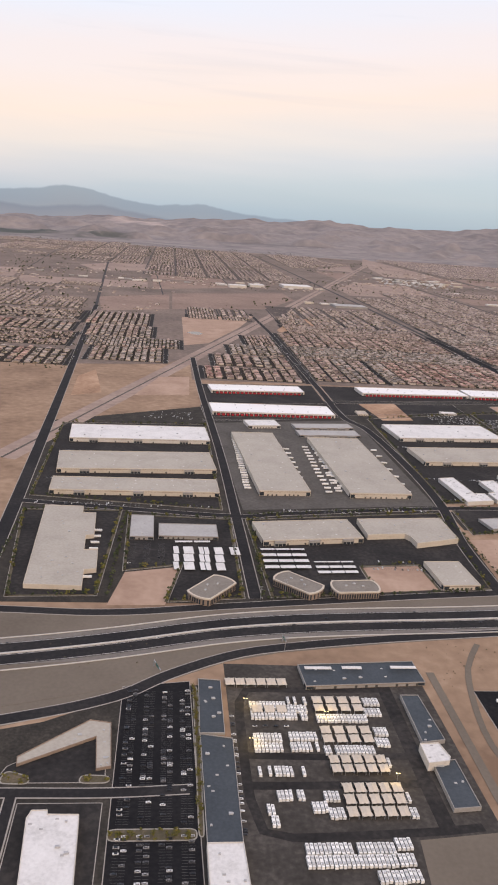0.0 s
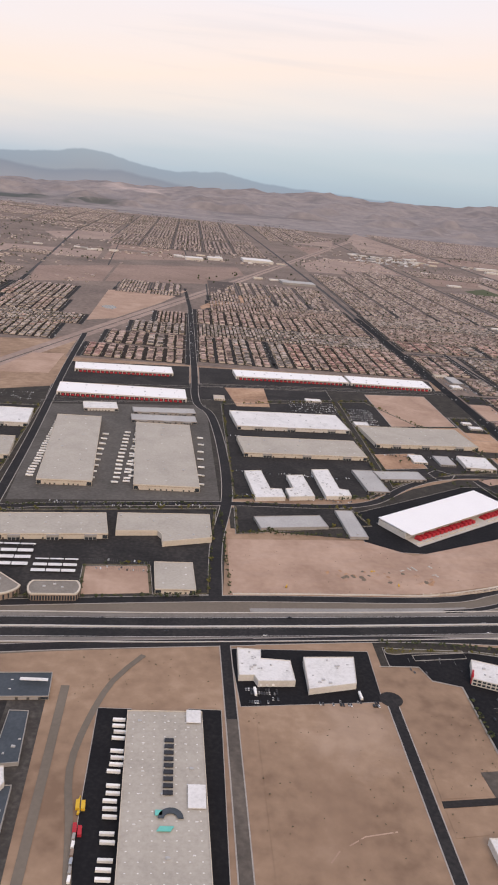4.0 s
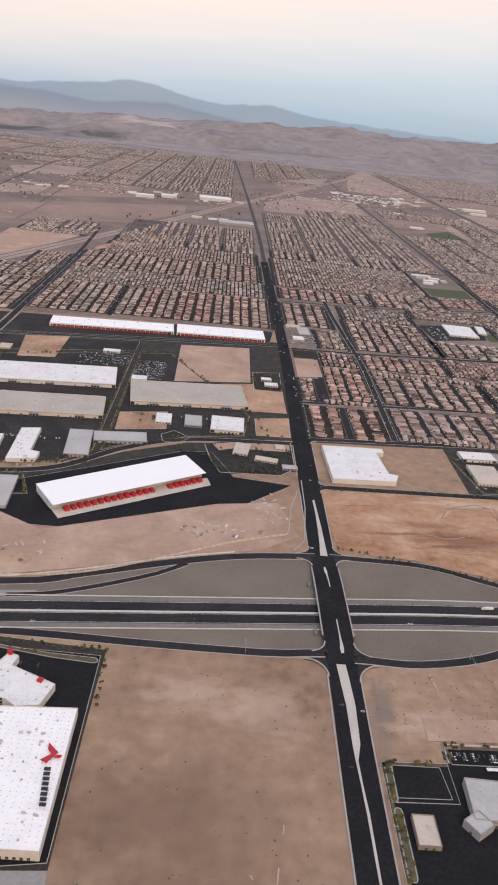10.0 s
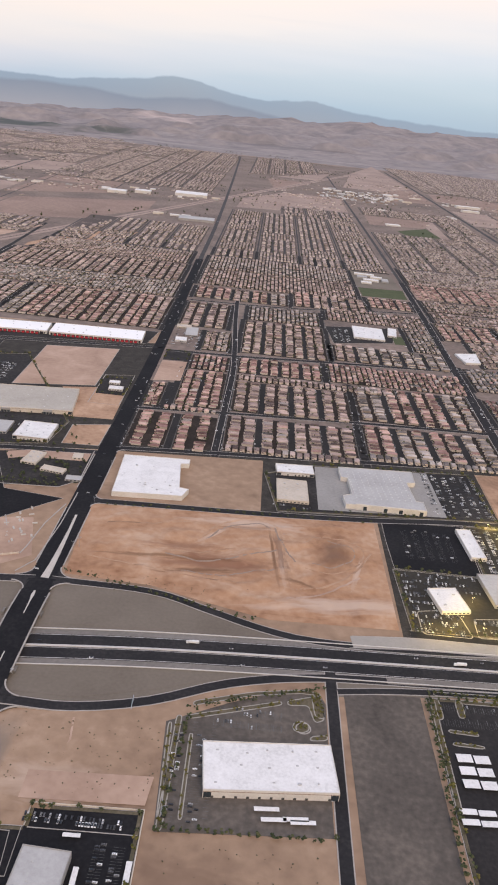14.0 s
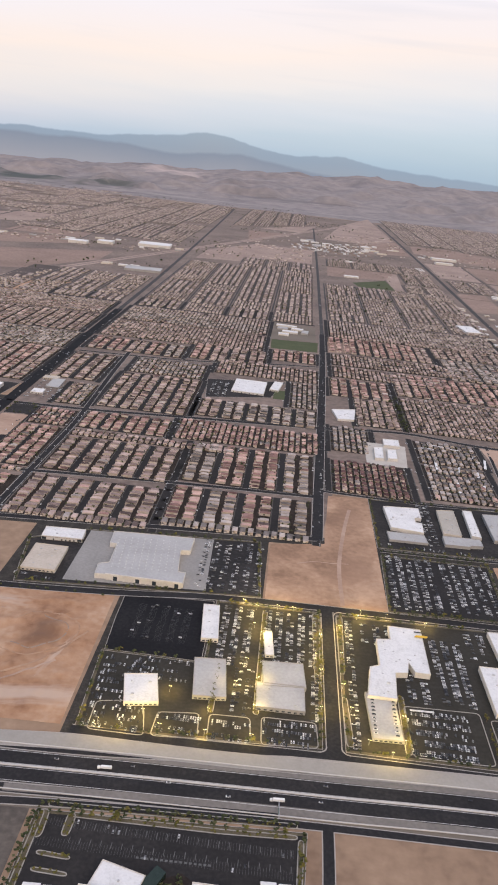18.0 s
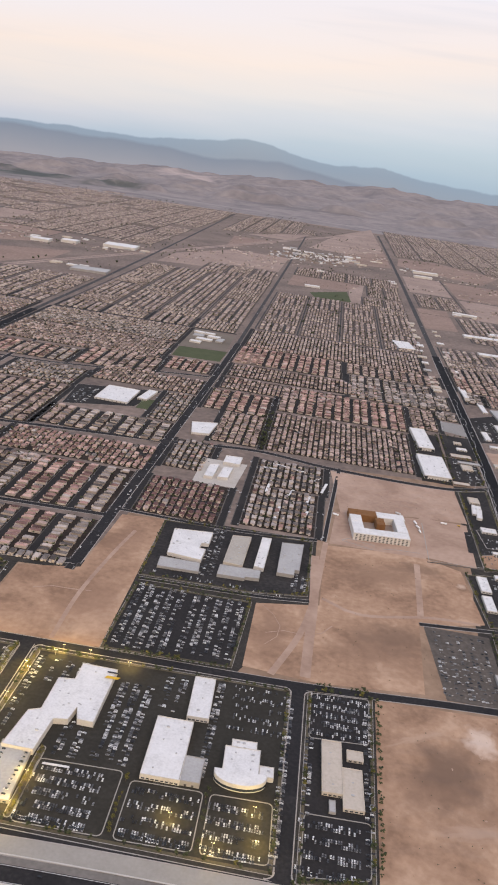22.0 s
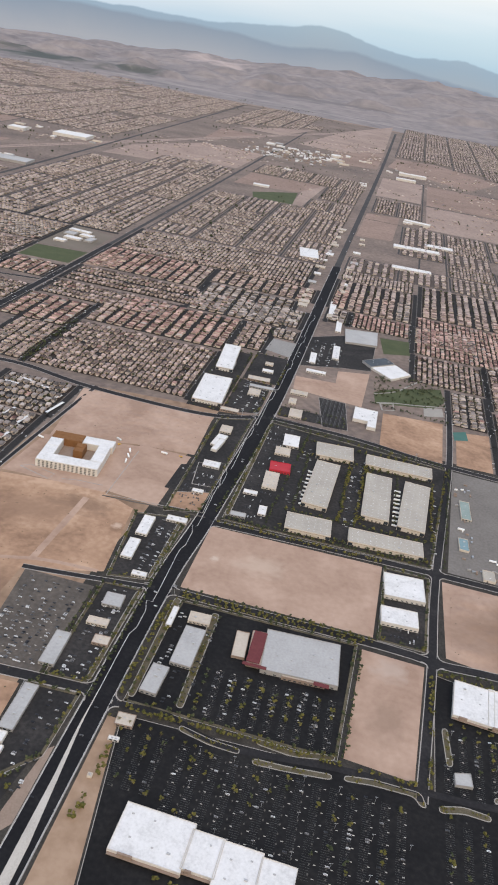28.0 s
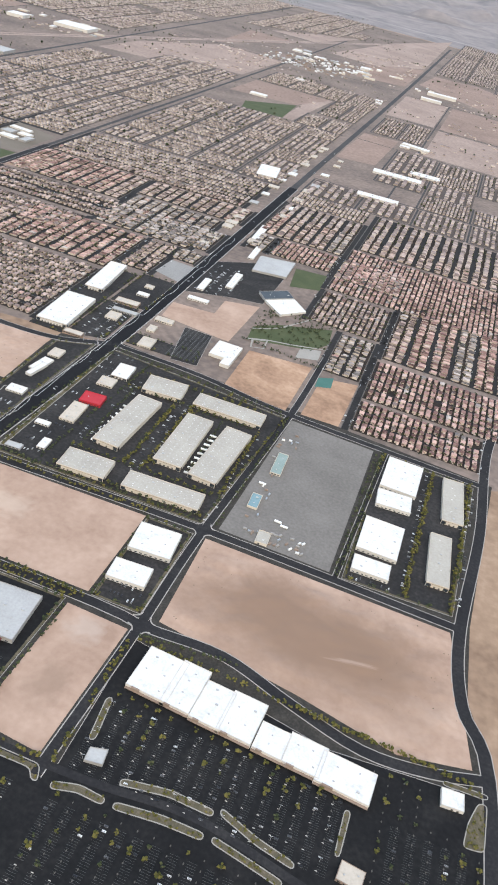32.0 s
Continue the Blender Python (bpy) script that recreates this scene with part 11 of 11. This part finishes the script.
building("shed", "green", 937.8, 606.5, 5.6, 19.5, 2, 1.6, "long shed with a green-grey roof on the gravel lot", 3, "glass")
building("shed", "teal", 935.6, 570.5, 5, 11, 2, 1.4, "shed with a teal-grey roof on the gravel lot", 2, "")
building("shed", "grey", 947, 547, 5.8, 8.4, 2, 1.6, "grey shed on the gravel lot", 2, "dock")
trailer(934.8, 585.9, 92)
trailer(950, 561.8, 88)
trailer(953.5, 559.8, 88)

# site fence, sign gantries, power poles
fence_v, fence_f = ribbon_data([(144, 275.2), (168, 277.4), (205, 280.4), (226, 282.2), (241, 286.8), (255, 291.8), (285, 304.4), (310, 312.4)], 0.3, 0.55, 0.0, 0.52)
tagged(new("site_fence", mesh("site_fence", fence_v, fence_f, ["wall_white"])), "long pale wall along the graded plot", "fence", kind="structure")
for k in range(36):
    t = k / 35
    ob = tagged(new("fence_post", mesh("fence_post", box_data(0, 0, 0, 0.16, 0.16, 0.9), BOX, ["kerb"])), "pale post in the plot wall", "fence post", "fence posts")
    ob.location = (144 + 82 * t, 275.5 + 7.0 * t, 0.03)


def gantry(x, y, turn, reach=7.0):
    thing = tagged(base("sign_gantry", x, y, Z_ROAD, turn), "grey steel sign gantry over a slip road", "sign gantry", "sign gantries")
    part("post", joined("post", [box_data(0, 0, 0, 0.22, 0.22, 2.3)], "metal"), thing)
    part("beam", joined("beam", [box_data(reach / 2, 0, 2.1, reach, 0.18, 0.2)], "metal"), thing)
    part("sign_board", joined("sign_board", [box_data(reach * 0.55, -0.14, 1.75, 2.6, 0.06, 0.9)], "court"), thing, "dark green sign board")


for x, y, a, r in ((393, 254, -88, 6), (314, 248, 90, 5), (0, 216, -70, 6), (560, 283, -88, 6), (655, 283, 90, 9), (43, 232, -80, 4)):
    gantry(x, y, a, r)


def power_pole(x, y, h=5.5):
    thing = tagged(base("power_pole", x, y, 0, tr.uniform(-8, 8)), "tall grey steel power pole with short arms", "power pole", "power poles")
    part("pole", joined("pole", [box_data(0, 0, 0, 0.18, 0.18, h, 0.5)], "metal"), thing)
    for k in range(3):
        part("arm", joined("arm", [box_data(0, 0, h * (0.75 + 0.1 * k), 1.6, 0.08, 0.08)], "metal"), thing)


for x, y in ((43, 226), (38.8, 262), (31.5, 300), (49, 268), (806, 660), (797, 660), (808, 475), (909, 655), (355, 340)):
    power_pole(x, y)
for a in ((339.2, 262), (352.8, 262), (339.2, 292), (352.8, 292)):
    v, f = prism([(a[0] - 0.5, a[1] - 1.4), (a[0] + 0.5, a[1] - 1.4), (a[0] + 0.5, a[1] + 1.4), (a[0] - 0.5, a[1] + 1.4)], 0.0, 1.0)
    tagged(new("bridge_abutment", mesh("bridge_abutment", v, f, ["shoulder"])), "pale concrete slope under the bridge", "abutment", kind="structure")

# grey plant wells on the campus roofs, and its planted court
v, f = prism([(513.0, 240.6), (518.6, 241.5), (518.2, 233.7), (512.5, 232.8)], 3.9, 4.32)
tagged(new("plant_screen", mesh("plant_screen", v, f, ["roof_greyl"])), "grey plant screen on a white campus roof", "plant screen", "plant screens")
v, f = prism([(543.2, 242.1), (548.1, 242.8), (547.4, 234.5), (542.6, 233.4)], 3.9, 4.32)
tagged(new("plant_screen", mesh("plant_screen", v, f, ["roof_greyl"])), "grey plant screen on a white campus roof", "plant screen", "plant screens")
v, f = prism([(527.2, 231.8), (534.2, 233.2), (534.1, 229.9), (527.3, 228.4)], 3.9, 4.32)
tagged(new("plant_screen", mesh("plant_screen", v, f, ["roof_greyl"])), "grey plant screen on a white campus roof", "plant screen", "plant screens")
v, f = prism([(521.6, 244.6), (527.6, 255), (530.4, 253.2), (525.4, 241.8)], 0.05, 2.3)
tagged(new("glass_hall", mesh("glass_hall", v, f, ["court_glass"])), "dark green glazed hall set aslant in the campus court", "hall")
lot("yard", "campus_court", [(523.5, 249.5), (534.4, 255.4), (539.8, 252.1), (540.1, 242.4), (524.7, 240.0)], "dark green planted court between white wings")

for k, (m_, x, y) in enumerate((("yellow", 99.3, 165.6), ("yellow", 100.7, 165.4), ("red", 99.6, 158.1), ("red", 100.9, 157.3))):
    ob = tagged(new("container", joined("container", [box_data(0, 0, 0, 1.0, 2.9, 0.8, 0.99)] + [box_data(0.505, -1.2 + 0.3 * j, 0.08, 0.02, 0.12, 0.62) for j in range(9)], m_)), "bright %s steel container beside the truck court" % m_, "container", "containers")
    ob.matrix_basis = pose(x, y, Z_LOT + 0.02, 0, 0, 4)

# carports between the apartments, vehicles of the building site
for x0, y0, x1, y1 in ((680.4, 573.7, 682.9, 595.8), (681.4, 563.9, 682.6, 571.8), (690, 603.5, 693, 621), (649.3, 631.8, 658.6, 631.6), (654.9, 641.4, 665.5, 638.8), (671.3, 636.4, 678.8, 635.1), (684.9, 621.7, 688.2, 629.3), (668.5, 588.6, 671.9, 600.7), (655, 590, 656.5, 612), (664, 552, 665.5, 572)):
    port = tagged(base("carport", (x0 + x1) / 2, (y0 + y1) / 2, 0.06, math.degrees(math.atan2(y1 - y0, x1 - x0))), "long narrow white carport roof on slim posts", "carport", "carports of the apartments")
    ln = math.hypot(x1 - x0, y1 - y0)
    part("roof", joined("roof", [box_data(0, 0, 0.8, ln, 1.7, 0.1)], "roof_white"), port)
    for k in range(4):
        part("post", POST, port, at=((k - 1.5) * ln / 4.2, 0, -0.45))
for x, y, a_ in ((749.1, 584, 20), (750.2, 578.1, 30), (767.3, 590.1, 85), (700, 575.4, 70), (739.1, 593.4, 60), (751, 572, 10)):
    trailer(x, y, a_)
digger(777.1, 590.9, 170)
digger(741, 588, 40)
shop(795.3, 559.5, 6, 3.2, "white", 1.5, 3, "small white store on a bare corner lot")

# the crowns of the smaller trees, kept clear of the buildings
near_prints = {}
for q in footprints:
    xs, ys = [p[0] for p in q], [p[1] for p in q]
    for gx in range(int(min(xs) // 40), int(max(xs) // 40) + 1):
        for gy in range(int(min(ys) // 40), int(max(ys) // 40) + 1):
            near_prints.setdefault((gx, gy), []).append(q)
for mat in ("leaf", "leaf_yellow"):
    v, f = [], []
    for x, y, m in trees_far:
        if m != mat or y < 900 and any(inside(x, y, q) for q in near_prints.get((int(x // 40), int(y // 40)), ())):
            continue
        s = tr.uniform(0.85, 1.55) * (1.2 if mat == "leaf_yellow" else 1.0) if y < 900 else tr.uniform(0.7, 1.3)
        for _ in range(6 if y < 900 else 2):
            big = 0.32 if y < 900 else 0.62
            clump(v, f, x + tr.uniform(-0.5, 0.5) * s, y + tr.uniform(-0.5, 0.5) * s, (0.75 + tr.uniform(-0.35, 0.5)) * s, big * s * tr.uniform(0.9, 1.5), tr)
    if v:
        tagged(new("far_trees", mesh("far_trees", v, f, [mat])), "scattered dusty trees among houses and streets", "trees", kind="stuff")
